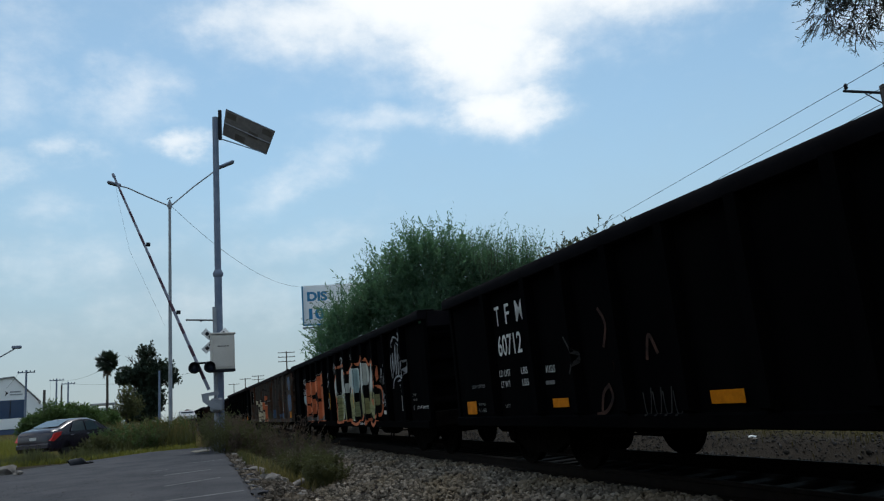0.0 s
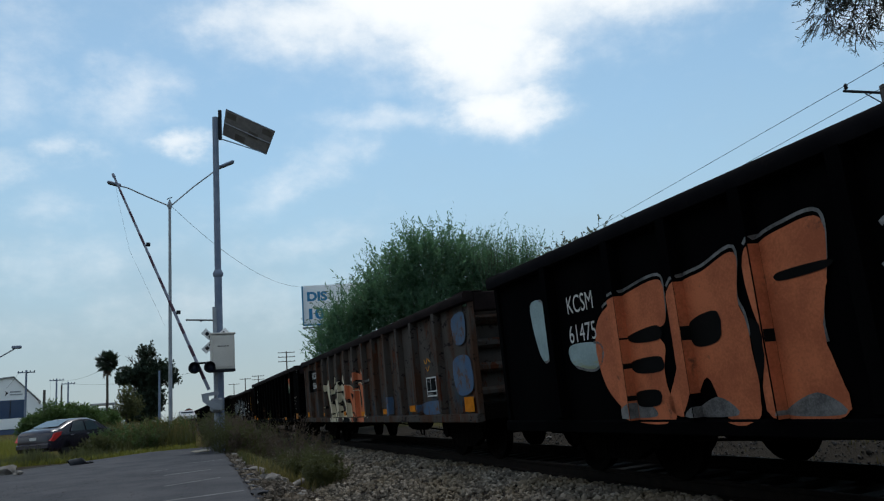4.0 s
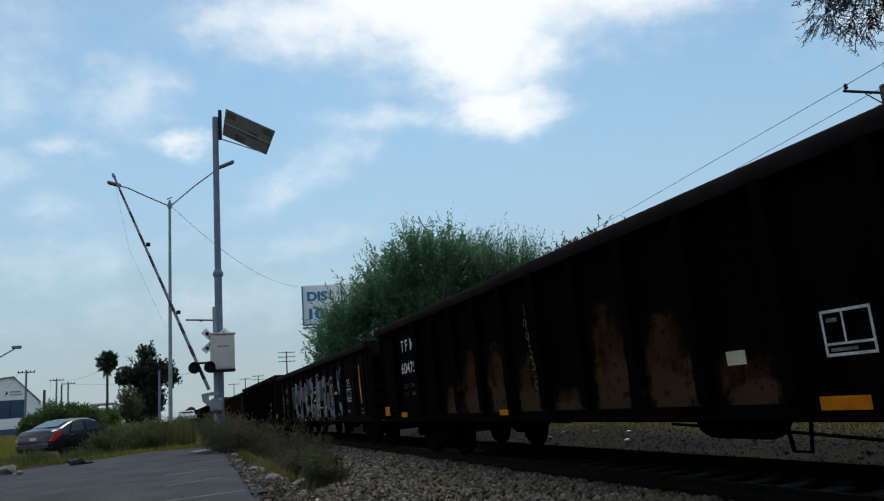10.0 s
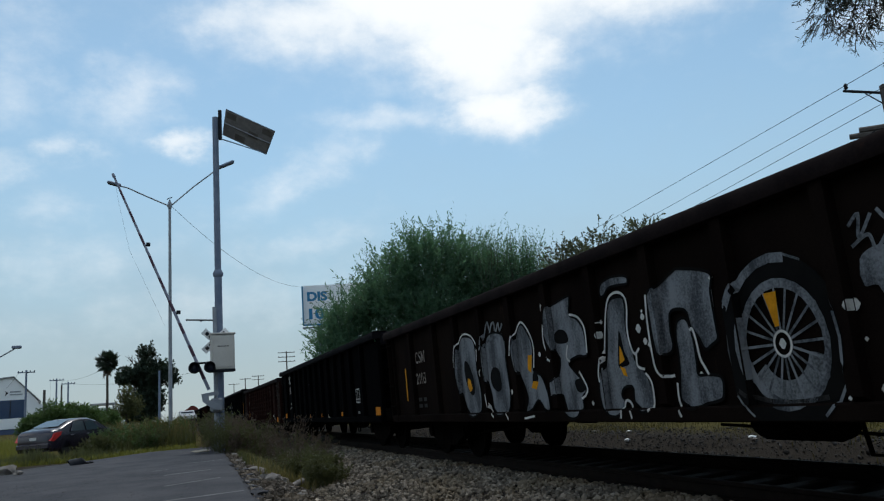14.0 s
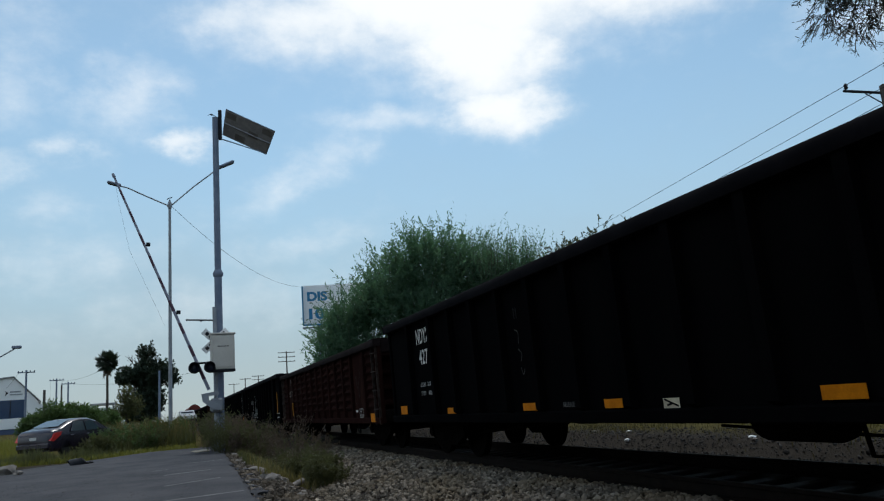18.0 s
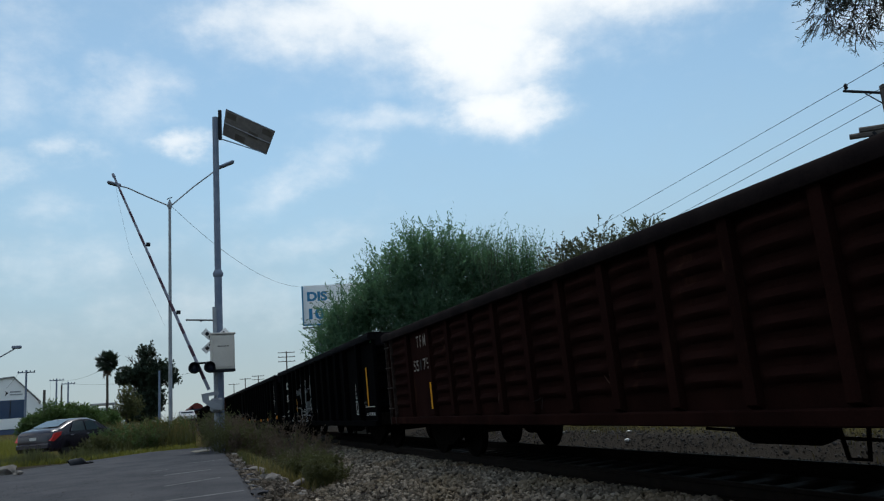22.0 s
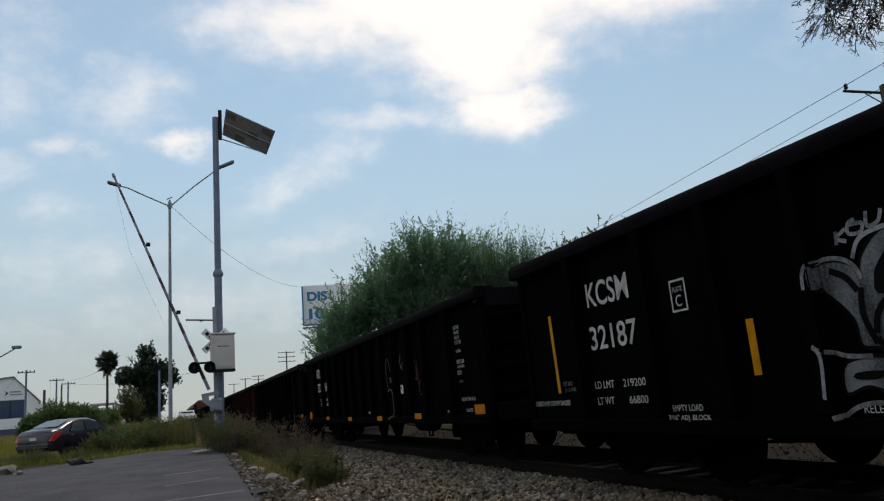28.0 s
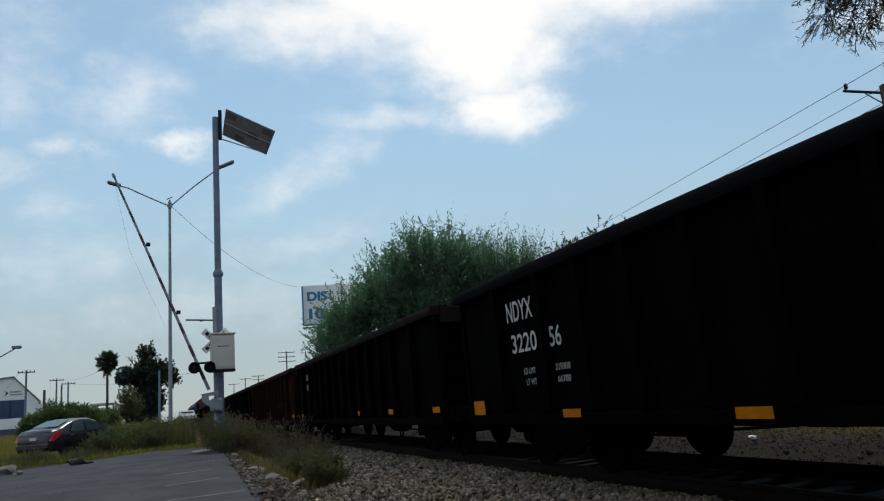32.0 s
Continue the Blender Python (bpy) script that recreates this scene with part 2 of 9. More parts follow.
def terrain(x, y):
    """Height of the ground: it rises gently beyond the crossing, and dips under the track's bed."""
    far = -x
    rise = 0.011 * max(0.0, min(far, 120.0) - 20.0) * (1 - smooth(1.5, 4.0, y))
    bed = -0.42 * smooth(1.6, 2.8, y) * (1 - smooth(9.0, 10.5, y))
    back = 0.10 * smooth(10.0, 13.0, y)
    lumps = 0.05 * noise.noise((x * 0.35, y * 0.35, 0)) + 0.02 * noise.noise((x * 1.3, y * 1.3, 3))
    hollow = -0.16 * math.exp(-((x + 33) ** 2 + (y + 3.9) ** 2) / 9.0)
    return -0.13 + hollow + rise + bed + back + lumps * smooth(2, 8, math.hypot(x, y))


def spaced(near, far, step, grow=1.35):
    """Steps that are even up to near and then widen up to far."""
    out, x, d = [], 0.0, step
    while x < far:
        out.append(x)
        if x >= near:
            d *= grow
        x += d
    return out + [far]


def ground_material():
    m = bpy.data.materials.new("rough_ground")
    m.use_nodes = True
    b = m.node_tree.nodes["Principled BSDF"]
    n = Nodes(m.node_tree)
    at = n.add("ShaderNodeTexCoord").outputs["Object"]
    big, mid, fine = n.noise(at, 0.25, 5.0), n.noise(at, 2.5, 6.0), n.noise(at, 30.0, 4.0, 0.7)
    soil = n.mix(fine, rgb(0.015, 0.013, 0.011), rgb(0.06, 0.05, 0.04))
    grass = n.mix(mid, rgb(0.045, 0.04, 0.012), rgb(0.11, 0.09, 0.03))
    split = n.add("ShaderNodeSeparateXYZ")
    n.put(split.inputs[0], at)
    field = n.math("MAXIMUM", n.math("MULTIPLY", n.step(split.outputs[0], -26.0, -32.0), n.step(split.outputs[1], 5.0, 3.0)), n.math("MAXIMUM", n.step(split.outputs[1], 10.6, 12.2), n.step(split.outputs[1], -6.0, -9.0)))
    col = n.mix(n.math("MULTIPLY", field, n.step(n.math("ADD", n.math("MULTIPLY", big, 0.6), n.math("MULTIPLY", mid, 0.4)), 0.32, 0.5)), soil, grass)
    n.put(b.inputs["Base Color"], col)
    b.inputs["Roughness"].default_value = 1.0
    b.inputs["Specular IOR Level"].default_value = 0.03
    bump = n.add("ShaderNodeBump")
    bump.inputs["Strength"].default_value, bump.inputs["Distance"].default_value = 0.6, 0.05
    n.put(bump.inputs["Height"], n.math("ADD", mid, fine))
    n.put(b.inputs["Normal"], bump.outputs[0])
    return m


def make_ground():
    xs = sorted({-x for x in spaced(60, 2500, 0.8)} | set(spaced(12, 2500, 0.8)))
    ys = sorted({-y for y in spaced(30, 2500, 0.8)} | set(spaced(30, 2500, 0.8)))
    s = Shape()
    s.v = [(x, y, terrain(x, y)) for y in ys for x in xs]
    w = len(xs)
    s.f = [(j * w + i, j * w + i + 1, (j + 1) * w + i + 1, (j + 1) * w + i) for j in range(len(ys) - 1) for i in range(w - 1)]
    return tagged(part("ground", s, ground_material(), smooth=0), "uneven ground of dry grass, soil and gravel", "ground", kind="structure")


make_ground()

ASPHALT = surface("worn_asphalt", ((0.042, 0.043, 0.05), (0.075, 0.074, 0.08)), 0.95, 0.0, 0.9, 110, 0.8, rust=((0.11, 0.106, 0.102), 0.6, 0.8), gloss=0.2)
PAINT_LINE = surface("faded_road_paint", ((0.2, 0.2, 0.2), (0.1, 0.1, 0.1)), 0.9, 0.0, 3.0, 50, 0.1)


def road_edge(x):
    """Where the broken edge of the asphalt runs, towards the track."""
    base = 1.05 + 0.036 * (-x - 10.6)
    return base + 0.10 * noise.noise((x * 0.9, 1.0, 0)) + 0.06 * noise.noise((x * 3.1, 4.0, 0))


def make_road():
    s = Shape()
    xs = [-29.0 + 0.25 * i for i in range(150)]
    rows = []
    for x in xs:
        e = road_edge(x)
        left = -5.0 - 6.0 * smooth(-25, -10, x) + 0.5 * noise.noise((x * 0.4, 9, 0)) + 4.2 * (1 - smooth(-30.0, -25.0, x))
        top = -0.02 + 0.09 * (1 - smooth(-30.0, -25.5, x))
        rows.append([(x, left, -0.3), (x, left, top - 0.03), (x, left * 0.5, top), (x, 0.0, top), (x, e - 0.05, top), (x, e, top - 0.03), (x, e + 0.03, -0.3)])
    for r in rows:
        s.v += r
    k = 7
    for i in range(len(xs) - 1):
        for j in range(k - 1):
            a = i * k + j
            s.f.append((a, a + k, a + k + 1, a + 1))
    s.f += [tuple(range(k)), tuple(reversed(range((len(xs) - 1) * k, len(xs) * k)))]
    road = tagged(part("road", s, ASPHALT, smooth=30), "worn grey asphalt lane with a broken edge", "road", kind="structure")
    for ax, ay, bx, by in ((-20.6, 0.4, -20.8, 1.25), (-16.8, -0.11, -17.3, 0.81), (-14.0, -0.1, -14.72, 0.85), (-11.39, -0.1, -11.72, 1.0), (-18.6, -0.35, -18.75, -0.05)):
        line = Shape()
        for i in range(14):
            p, q = i / 14, (i + 1) / 14
            if noise.noise((ax * 3, i * 0.6, 2)) > -0.55:
                w = 0.05 + 0.016 * noise.noise((ax, i * 0.9, 7))
                x0, y0, x1, y1 = ax + (bx - ax) * p, ay + (by - ay) * p, ax + (bx - ax) * q, ay + (by - ay) * q
                line.add([(x0 - w, y0, -0.0155), (x0 + w, y0, -0.0155), (x1 + w, y1, -0.0155), (x1 - w, y1, -0.0155)], [(0, 1, 2, 3)])
        part("road_line", line, PAINT_LINE, road, "faded white painted line", smooth=0)
    return road


make_road()

# ---- track ----
def stone_material(name, dark, light):
    """Loose stones, each with a tone of its own and grain."""
    m = bpy.data.materials.new(name)
    m.use_nodes = True
    n = Nodes(m.node_tree)
    b = m.node_tree.nodes["Principled BSDF"]
    pick = n.add("ShaderNodeNewGeometry").outputs["Random Per Island"]
    at = n.add("ShaderNodeTexCoord").outputs["Object"]
    tone = n.math("ADD", n.math("MULTIPLY", n.math("POWER", pick, 1.6), 0.75), n.math("MULTIPLY", n.noise(at, 40.0, 4.0), 0.25))
    col = n.mix(tone, rgb(*dark), rgb(*light))
    dusty = n.step(n.noise(at, 0.9, 4.0), 0.45, 0.65)
    n.put(b.inputs["Base Color"], n.mix(n.math("MULTIPLY", dusty, 0.45), col, rgb(light[0] * 0.5, light[1] * 0.44, light[2] * 0.33)))
    b.inputs["Roughness"].default_value = 0.92
    b.inputs["Specular IOR Level"].default_value = 0.06
    return m


STONE = stone_material("ballast_stone", (0.06, 0.052, 0.043), (0.38, 0.325, 0.26))
DARK_STONE = stone_material("dark_gravel", (0.012, 0.011, 0.011), (0.13, 0.12, 0.115))
RUBBLE = stone_material("soil_clods", (0.035, 0.028, 0.022), (0.26, 0.22, 0.18))


def bed_material():
    """Packed crushed stone; the train's shade is painted black between and beside the rails."""
    m = surface("ballast_bed", ((0.014, 0.012, 0.011), (0.045, 0.038, 0.034)), 0.95, 0.0, 3.0, 28, 0.9)
    n = Nodes(m.node_tree)
    b = m.node_tree.nodes["Principled BSDF"]
    at = n.add("ShaderNodeTexCoord").outputs["Object"]
    split = n.add("ShaderNodeSeparateXYZ")
    n.put(split.inputs[0], at)
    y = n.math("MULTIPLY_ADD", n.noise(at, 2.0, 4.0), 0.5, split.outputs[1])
    # mask of the painted shade beneath the train
    train_shade = n.math("MULTIPLY", n.step(y, 4.9, 5.5), n.step(y, 8.0, 7.4))
    n.put(b.inputs["Base Color"], n.mix(n.math("MULTIPLY", train_shade, 0.9), b.inputs["Base Color"].links[0].from_socket, rgb(0.0042, 0.0039, 0.0036)))
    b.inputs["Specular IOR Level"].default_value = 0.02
    return m


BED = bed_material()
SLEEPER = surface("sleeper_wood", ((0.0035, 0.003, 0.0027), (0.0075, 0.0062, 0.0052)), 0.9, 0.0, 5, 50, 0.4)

ICO = []
for _a in range(5):
    ICO.append((math.cos(_a * 1.2566), math.sin(_a * 1.2566), 0.45))
for _a in range(5):
    ICO.append((math.cos(_a * 1.2566 + 0.6283), math.sin(_a * 1.2566 + 0.6283), -0.45))
ICO += [(0, 0, 1.0), (0, 0, -1.0)]
ICO_F = [(i, (i + 1) % 5, 10) for i in range(5)] + [(5 + (i + 1) % 5, 5 + i, 11) for i in range(5)]
ICO_F += [(i, 5 + i, (i + 1) % 5) for i in range(5)] + [((i + 1) % 5, 5 + i, 5 + (i + 1) % 5) for i in range(5)]


def stones(name, places, material, label, category="gravel", parent=None):
    """Many rough stones as one mesh. places: rows of x, y, z, size."""
    rng = np.random.default_rng(5)
    p = np.array(places)
    k = len(p)
    base = np.array(ICO) * (0.6 + 0.75 * rng.random((k, 12, 1)))
    base *= (0.6 + 0.7 * rng.random((k, 1, 3)))
    a = rng.random(k) * 6.283
    b = (rng.random(k) - 0.5) * 1.6
    x = base[:, :, 0] * np.cos(a)[:, None] - base[:, :, 1] * np.sin(a)[:, None]
    y = base[:, :, 0] * np.sin(a)[:, None] + base[:, :, 1] * np.cos(a)[:, None]
    z = base[:, :, 2] * np.cos(b)[:, None] + x * np.sin(b)[:, None]
    x = x * np.cos(b)[:, None] - base[:, :, 2] * np.sin(b)[:, None]
    verts = np.stack([x, y, z], -1) * p[:, None, 3:4] + p[:, None, :3]
    faces = (np.array(ICO_F)[None] + 12 * np.arange(k)[:, None, None]).reshape(-1, 3)
    me = bpy.data.meshes.new(name)
    me.from_pydata(verts.reshape(-1, 3).tolist(), [], faces.tolist())
    me.materials.append(material)
    ob = part(name, me, material, parent)
    return tagged(ob, label, category, kind="stuff") if parent is None else ob


def bed_height(y):
    """Top of the ballast across the track, in the world."""
    if y < 4.9:
        return -0.50 + 0.36 * smooth(2.0, 4.9, y)
    if y < 7.6:
        return -0.14 - 0.04 * smooth(4.9, 5.2, y)
    return -0.18 - 0.16 * smooth(7.6, 9.6, y)


def make_track():
    track = thing("railway_track", pose(0, TRACK_Y, TRACK_Z, LEAN), "single railway track with rusty rails on wooden sleepers", "railway track")
    profile = [(-0.07, -0.17), (0.07, -0.17), (0.07, -0.155), (0.012, -0.14), (0.012, -0.045), (0.036, -0.035), (0.036, -0.004), (0.03, 0.0), (-0.03, 0.0),
               (-0.036, -0.004), (-0.036, -0.035), (-0.012, -0.045), (-0.012, -0.14), (-0.07, -0.155)]
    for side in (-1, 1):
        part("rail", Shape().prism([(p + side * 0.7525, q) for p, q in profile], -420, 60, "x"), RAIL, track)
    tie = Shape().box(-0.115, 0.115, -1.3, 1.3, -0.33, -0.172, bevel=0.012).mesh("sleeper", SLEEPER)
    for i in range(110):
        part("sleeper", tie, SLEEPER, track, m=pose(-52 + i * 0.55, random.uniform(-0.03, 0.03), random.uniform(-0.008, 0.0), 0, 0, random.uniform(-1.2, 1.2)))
    s = Shape()
    ys = [1.6 + 0.2 * i for i in range(48)]
    xs = sorted([-420, -300, -200, -120, -80, -60] + [-45 + 0.4 * i for i in range(150)] + [30, 60])
    for x in xs:
        for y in ys:
            s.v.append((x, y, bed_height(y) - 0.03 + 0.02 * noise.noise((x * 2, y * 2, 0)) - 0.35 * (1 - smooth(1.5, 2.3, y)) - 0.4 * smooth(10.0, 11.0, y)))
    k = len(ys)
    s.f = [(i * k + j, (i + 1) * k + j, (i + 1) * k + j + 1, i * k + j + 1) for i in range(len(xs) - 1) for j in range(k - 1)]
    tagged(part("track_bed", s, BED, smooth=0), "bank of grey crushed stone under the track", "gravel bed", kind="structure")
    rng = random.Random(3)
    near = []
    for _ in range(34000):
        x = 3.0 - 30.5 * rng.random() ** 1.15
        y = 2.0 + 3.3 * rng.random()
        size = rng.choice((0.013, 0.018, 0.024, 0.028, 0.036)) * rng.uniform(0.8, 1.25)
        near.append((x, y, bed_height(y) - 0.02 + 0.02 * noise.noise((x * 2, y * 2, 0)) + size * 0.35 + rng.random() * 0.015, size))
    stones("ballast", near, STONE, "loose grey and brown crushed ballast stones")
    behind = []
    for _ in range(12000):
        x = -1.0 - 32 * rng.random()
        y = 8.4 + 3.6 * rng.random() ** 1.2
        size = rng.uniform(0.006, 0.022) if rng.random() < 0.93 else rng.uniform(0.02, 0.04)
        behind.append((x, y, max(bed_height(y), terrain(x, y)) + size * 0.3, size))
    stones("far_ballast", behind, DARK_STONE, "scattered crushed stones beyond the track")


make_track()


# ---- train ----
def wavy_panel(w, h, bulge, seed, ribs=0):
    """A side sheet of w by h, dented, its outer face at y = 0 looking to -y; ribs: pressed-out corrugations."""
    s = Shape()
    nx, nz = 6, (8 if not ribs else ribs * 6)
    for j in range(nz + 1):
        for i in range(nx + 1):
            u, v = i / nx, j / nz
            edge = min(1.0, 6 * min(u, 1 - u, v, 1 - v))
            y = -bulge * edge * (noise.noise((u * 2.3 + seed * 7.7, v * 3.1, seed)) + 0.25)
            if ribs:
                k = (v * ribs) % 1.0
                inside = smooth(0.04, 0.14, u) * (1 - smooth(0.86, 0.96, u))
                y -= 0.07 * inside * max(0.0, math.sin(math.pi * min(1.0, k / 0.62))) ** 0.8 * (1.0 if 0.08 < v < 0.97 else 0.0)
            s.v.append((u * w, y, v * h))
    for j in range(nz):
        for i in range(nx):
            a = j * (nx + 1) + i
            s.f.append((a, a + 1, a + nx + 2, a + nx + 1))
    b = len(s.v)
    s.v += [(0, 0.012, 0), (w, 0.012, 0), (w, 0.012, h), (0, 0.012, h)]
    s.f.append((b + 3, b + 2, b + 1, b))
    low, high = [i for i in range(nx + 1)], [nz * (nx + 1) + i for i in range(nx + 1)]
    s.f += [tuple(low[::-1]) + (b, b + 1), tuple(high) + (b + 2, b + 3)]
    return s


def wheelset_shape(r=0.457):
    s = Shape()
    turn = pose(0, 0, 0, 90)
    for side in (-1, 1):
        m = pose(0, side * 0.7525, 0) @ pose(0, 0, 0, 90 * side) @ pose(0, 0, 0)
        s.lathe([(0.10, 0.10), (0.13, 0.09), (0.15, 0.02), (r - 0.09, -0.01), (r - 0.06, 0.055), (r, 0.06), (r + 0.004, -0.03), (r + 0.028, -0.05), (r + 0.024, -0.075), (r - 0.05, -0.07), (r - 0.09, -0.03), (0.14, -0.02), (0.10, -0.04)], 28, m)
    s.tube([(0, -1.05, 0), (0, 1.05, 0)], 0.075, 10)
    s.v = [tuple(v) for v in s.v]
    return s


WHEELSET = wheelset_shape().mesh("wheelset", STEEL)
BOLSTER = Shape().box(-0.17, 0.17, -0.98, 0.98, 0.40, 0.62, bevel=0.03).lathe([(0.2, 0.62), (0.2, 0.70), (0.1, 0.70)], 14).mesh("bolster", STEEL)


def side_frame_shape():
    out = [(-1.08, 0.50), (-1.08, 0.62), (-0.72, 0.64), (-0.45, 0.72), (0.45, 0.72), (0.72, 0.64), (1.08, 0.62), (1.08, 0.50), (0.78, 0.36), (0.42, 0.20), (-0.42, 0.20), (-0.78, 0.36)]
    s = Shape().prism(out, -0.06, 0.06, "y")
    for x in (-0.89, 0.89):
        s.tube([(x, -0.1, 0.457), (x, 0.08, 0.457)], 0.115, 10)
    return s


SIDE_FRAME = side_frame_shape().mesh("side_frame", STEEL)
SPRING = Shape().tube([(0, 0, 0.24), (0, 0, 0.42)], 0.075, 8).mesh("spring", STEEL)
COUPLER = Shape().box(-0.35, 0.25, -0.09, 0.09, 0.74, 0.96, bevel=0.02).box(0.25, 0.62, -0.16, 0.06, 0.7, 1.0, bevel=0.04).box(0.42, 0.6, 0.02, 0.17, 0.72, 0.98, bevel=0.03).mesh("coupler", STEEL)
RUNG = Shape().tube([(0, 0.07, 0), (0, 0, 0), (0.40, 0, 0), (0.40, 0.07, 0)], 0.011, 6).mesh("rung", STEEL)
LADDER = surface("scuffed_ladder_paint", ((0.02, 0.013, 0.011), (0.06, 0.046, 0.04)), 0.8, 0.0, 9, 60, 0.1, gloss=0.1)
RUNG_WORN = Shape().tube([(0, 0.07, 0), (0, 0, 0), (0.40, 0, 0), (0.40, 0.07, 0)], 0.013, 6).mesh("rung", LADDER)
wheelsets = []


def wagon_frame(name, x, label, half, group="freight wagons"):
    """An empty wagon's running gear: two trucks, couplers, centre beam. Returns the thing."""
    car = thing(name, pose(x + GONE[0], TRACK_Y, TRACK_Z, LEAN), label, "freight wagon", group)
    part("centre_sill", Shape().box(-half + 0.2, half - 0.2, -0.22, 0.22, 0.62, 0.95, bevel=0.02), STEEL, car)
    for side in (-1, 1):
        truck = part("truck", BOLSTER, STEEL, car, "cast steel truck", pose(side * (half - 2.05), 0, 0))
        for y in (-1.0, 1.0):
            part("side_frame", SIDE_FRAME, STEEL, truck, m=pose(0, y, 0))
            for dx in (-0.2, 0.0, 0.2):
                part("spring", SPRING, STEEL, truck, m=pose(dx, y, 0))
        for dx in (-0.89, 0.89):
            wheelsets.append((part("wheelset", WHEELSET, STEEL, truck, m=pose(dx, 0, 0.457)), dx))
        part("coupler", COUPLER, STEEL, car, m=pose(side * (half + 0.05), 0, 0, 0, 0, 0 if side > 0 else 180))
    trains.append((car, x))
    return car


trains = []
POST_DEEP = 0.132


def gondola(u0, u1, top, sill, first, step, count, paint, chord, label, ribs=0, bulge=0.02, post_paint=None, ends=(1.45, 1.45), post_wide=0.15, ladders=False, deep=POST_DEEP):
    """An open-topped wagon between u0 and u1 along the train; its posts stand at first + i * step."""
    half, mid = (u1 - u0) / 2, (u0 + u1) / 2
    post_paint = post_paint or paint
    car = wagon_frame("gondola_wagon", mid, label, half)
    posts = [u0 + ends[0] - mid] + [first + step * i - mid for i in range(count)] + [u1 - ends[1] - mid]
    low, high = sill + 0.13, top - 0.11
    # the two long sides
    wide, back = post_wide / 2, -1.5
    post = Shape()
    slim = wide * 0.9
    post.add([(-wide, 0.0, low), (wide, 0.0, low), (slim, -deep, low + 0.05), (-slim, -deep, low + 0.05), (-wide, 0.0, high), (wide, 0.0, high), (slim, -deep, high), (-slim, -deep, high)],
             [(0, 3, 2, 1), (4, 5, 6, 7), (0, 4, 7, 3), (3, 7, 6, 2), (2, 6, 5, 1)])
    post = post.mesh("post", post_paint)
    edges = [-half + 0.42] + posts + [half - 0.42]
    for i in range(len(edges) - 1):
        a = edges[i] + (wide if i else 0.0) - 0.01
        b = edges[i + 1] - (wide if i + 1 < len(edges) - 1 else 0.0) + 0.01
        smooth_one = i in (1, len(edges) - 3)
        shape = wavy_panel(b - a, high - low, bulge, u0 * 0.37 + i, 0 if smooth_one else ribs)
        part("side_panel", shape, paint, car, m=pose(a, back, low))
    for x in posts:
        part("post", post, post_paint, car, m=pose(x, back, 0))
        part("post", post, post_paint, car, m=pose(x, 1.5, 0, 0, 0, 180))
    part("side_wall", Shape().box(-half + 0.42, half - 0.42, 1.49, 1.502, low, high), paint, car)
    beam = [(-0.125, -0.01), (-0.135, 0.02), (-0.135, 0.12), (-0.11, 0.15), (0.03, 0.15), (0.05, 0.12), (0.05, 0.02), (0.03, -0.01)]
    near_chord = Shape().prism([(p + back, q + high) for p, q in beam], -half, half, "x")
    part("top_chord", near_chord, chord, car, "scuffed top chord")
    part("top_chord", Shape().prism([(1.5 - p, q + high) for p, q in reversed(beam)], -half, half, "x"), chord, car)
    for y in (-1, 1):
        y0, y1 = sorted((y * 1.43, y * 1.575))
        part("side_sill", Shape().box(-half + 0.05, half - 0.05, y0, y1, sill, low + 0.01, bevel=0.015), post_paint, car)
    # ends with pressed ribs, corner posts and ladders
    for side in (-1, 1):
        x = side * (half - 0.42)
        end, ribs_ = Shape(), []
        x0, x1 = sorted((x - side * 0.06, x))
        slot = 0.0 if ladders else 0.06
        end.box(x0, x1, -1.485, 1.485, low, high - slot)
        for k in range(4):
            z = low + (high - low) * (0.14 + 0.22 * k)
            x0, x1 = sorted((x - side * 0.001, x + side * 0.11))
            ribs_.append(Shape().box(x0, x1, -1.46, 1.46, z, z + 0.16, bevel=0.05))
        wall = part("end_wall", end, paint, car)
        for rib in ribs_:
            part("end_rib", rib, paint, wall)
        x0, x1 = sorted((side * (half - 0.17), side * (half - 0.005)))
        part("end_chord", Shape().box(x0, x1, -1.448, 1.448, high - 0.17, high + 0.145, bevel=0.02), chord, car)
        for y in (-1.485, 1.485):
            x0, x1 = sorted((x + side * 0.02, side * (half - 0.14)))
            part("corner_sheet", Shape().box(x0, x1, y - 0.008, y + 0.008, low, high - max(0.012, slot)), post_paint, car)
            x0, x1 = sorted((side * (half - 0.5), side * (half - 0.01)))
            y0, y1 = sorted((y * 1.085, y * 0.86))
            part("corner_gusset", Shape().box(x0, x1, y0, y1, high + 0.146, high + 0.166, bevel=0.006), chord, car)
            x0, x1 = sorted((side * (half - 0.13), side * (half - 0.03)))
            part("corner_post", Shape().box(x0, x1, y - 0.045, y + 0.045, low, high, bevel=0.01), post_paint, car)
        part("end_sill", Shape().box(min(x, side * half), max(x, side * half), -1.43, 1.43, sill + 0.02, sill + 0.3, bevel=0.02), STEEL, car)
        if not ladders:
            continue
        ladder_x = side * (half - 0.30) - 0.20
        stiles = Shape().box(ladder_x - 0.015, ladder_x + 0.015, -1.585, -1.52, low - 0.15, high, bevel=0.004).box(ladder_x + 0.385, ladder_x + 0.415, -1.585, -1.52, low - 0.15, high, bevel=0.004)
        ladder = part("ladder", stiles, LADDER if ribs else post_paint, car, "scuffed steel ladder")
        for k in range(4):
            part("rung", RUNG_WORN if ribs else RUNG, STEEL, ladder, m=pose(ladder_x, -1.6, low + 0.2 + k * (high - low - 0.1) / 3.6))
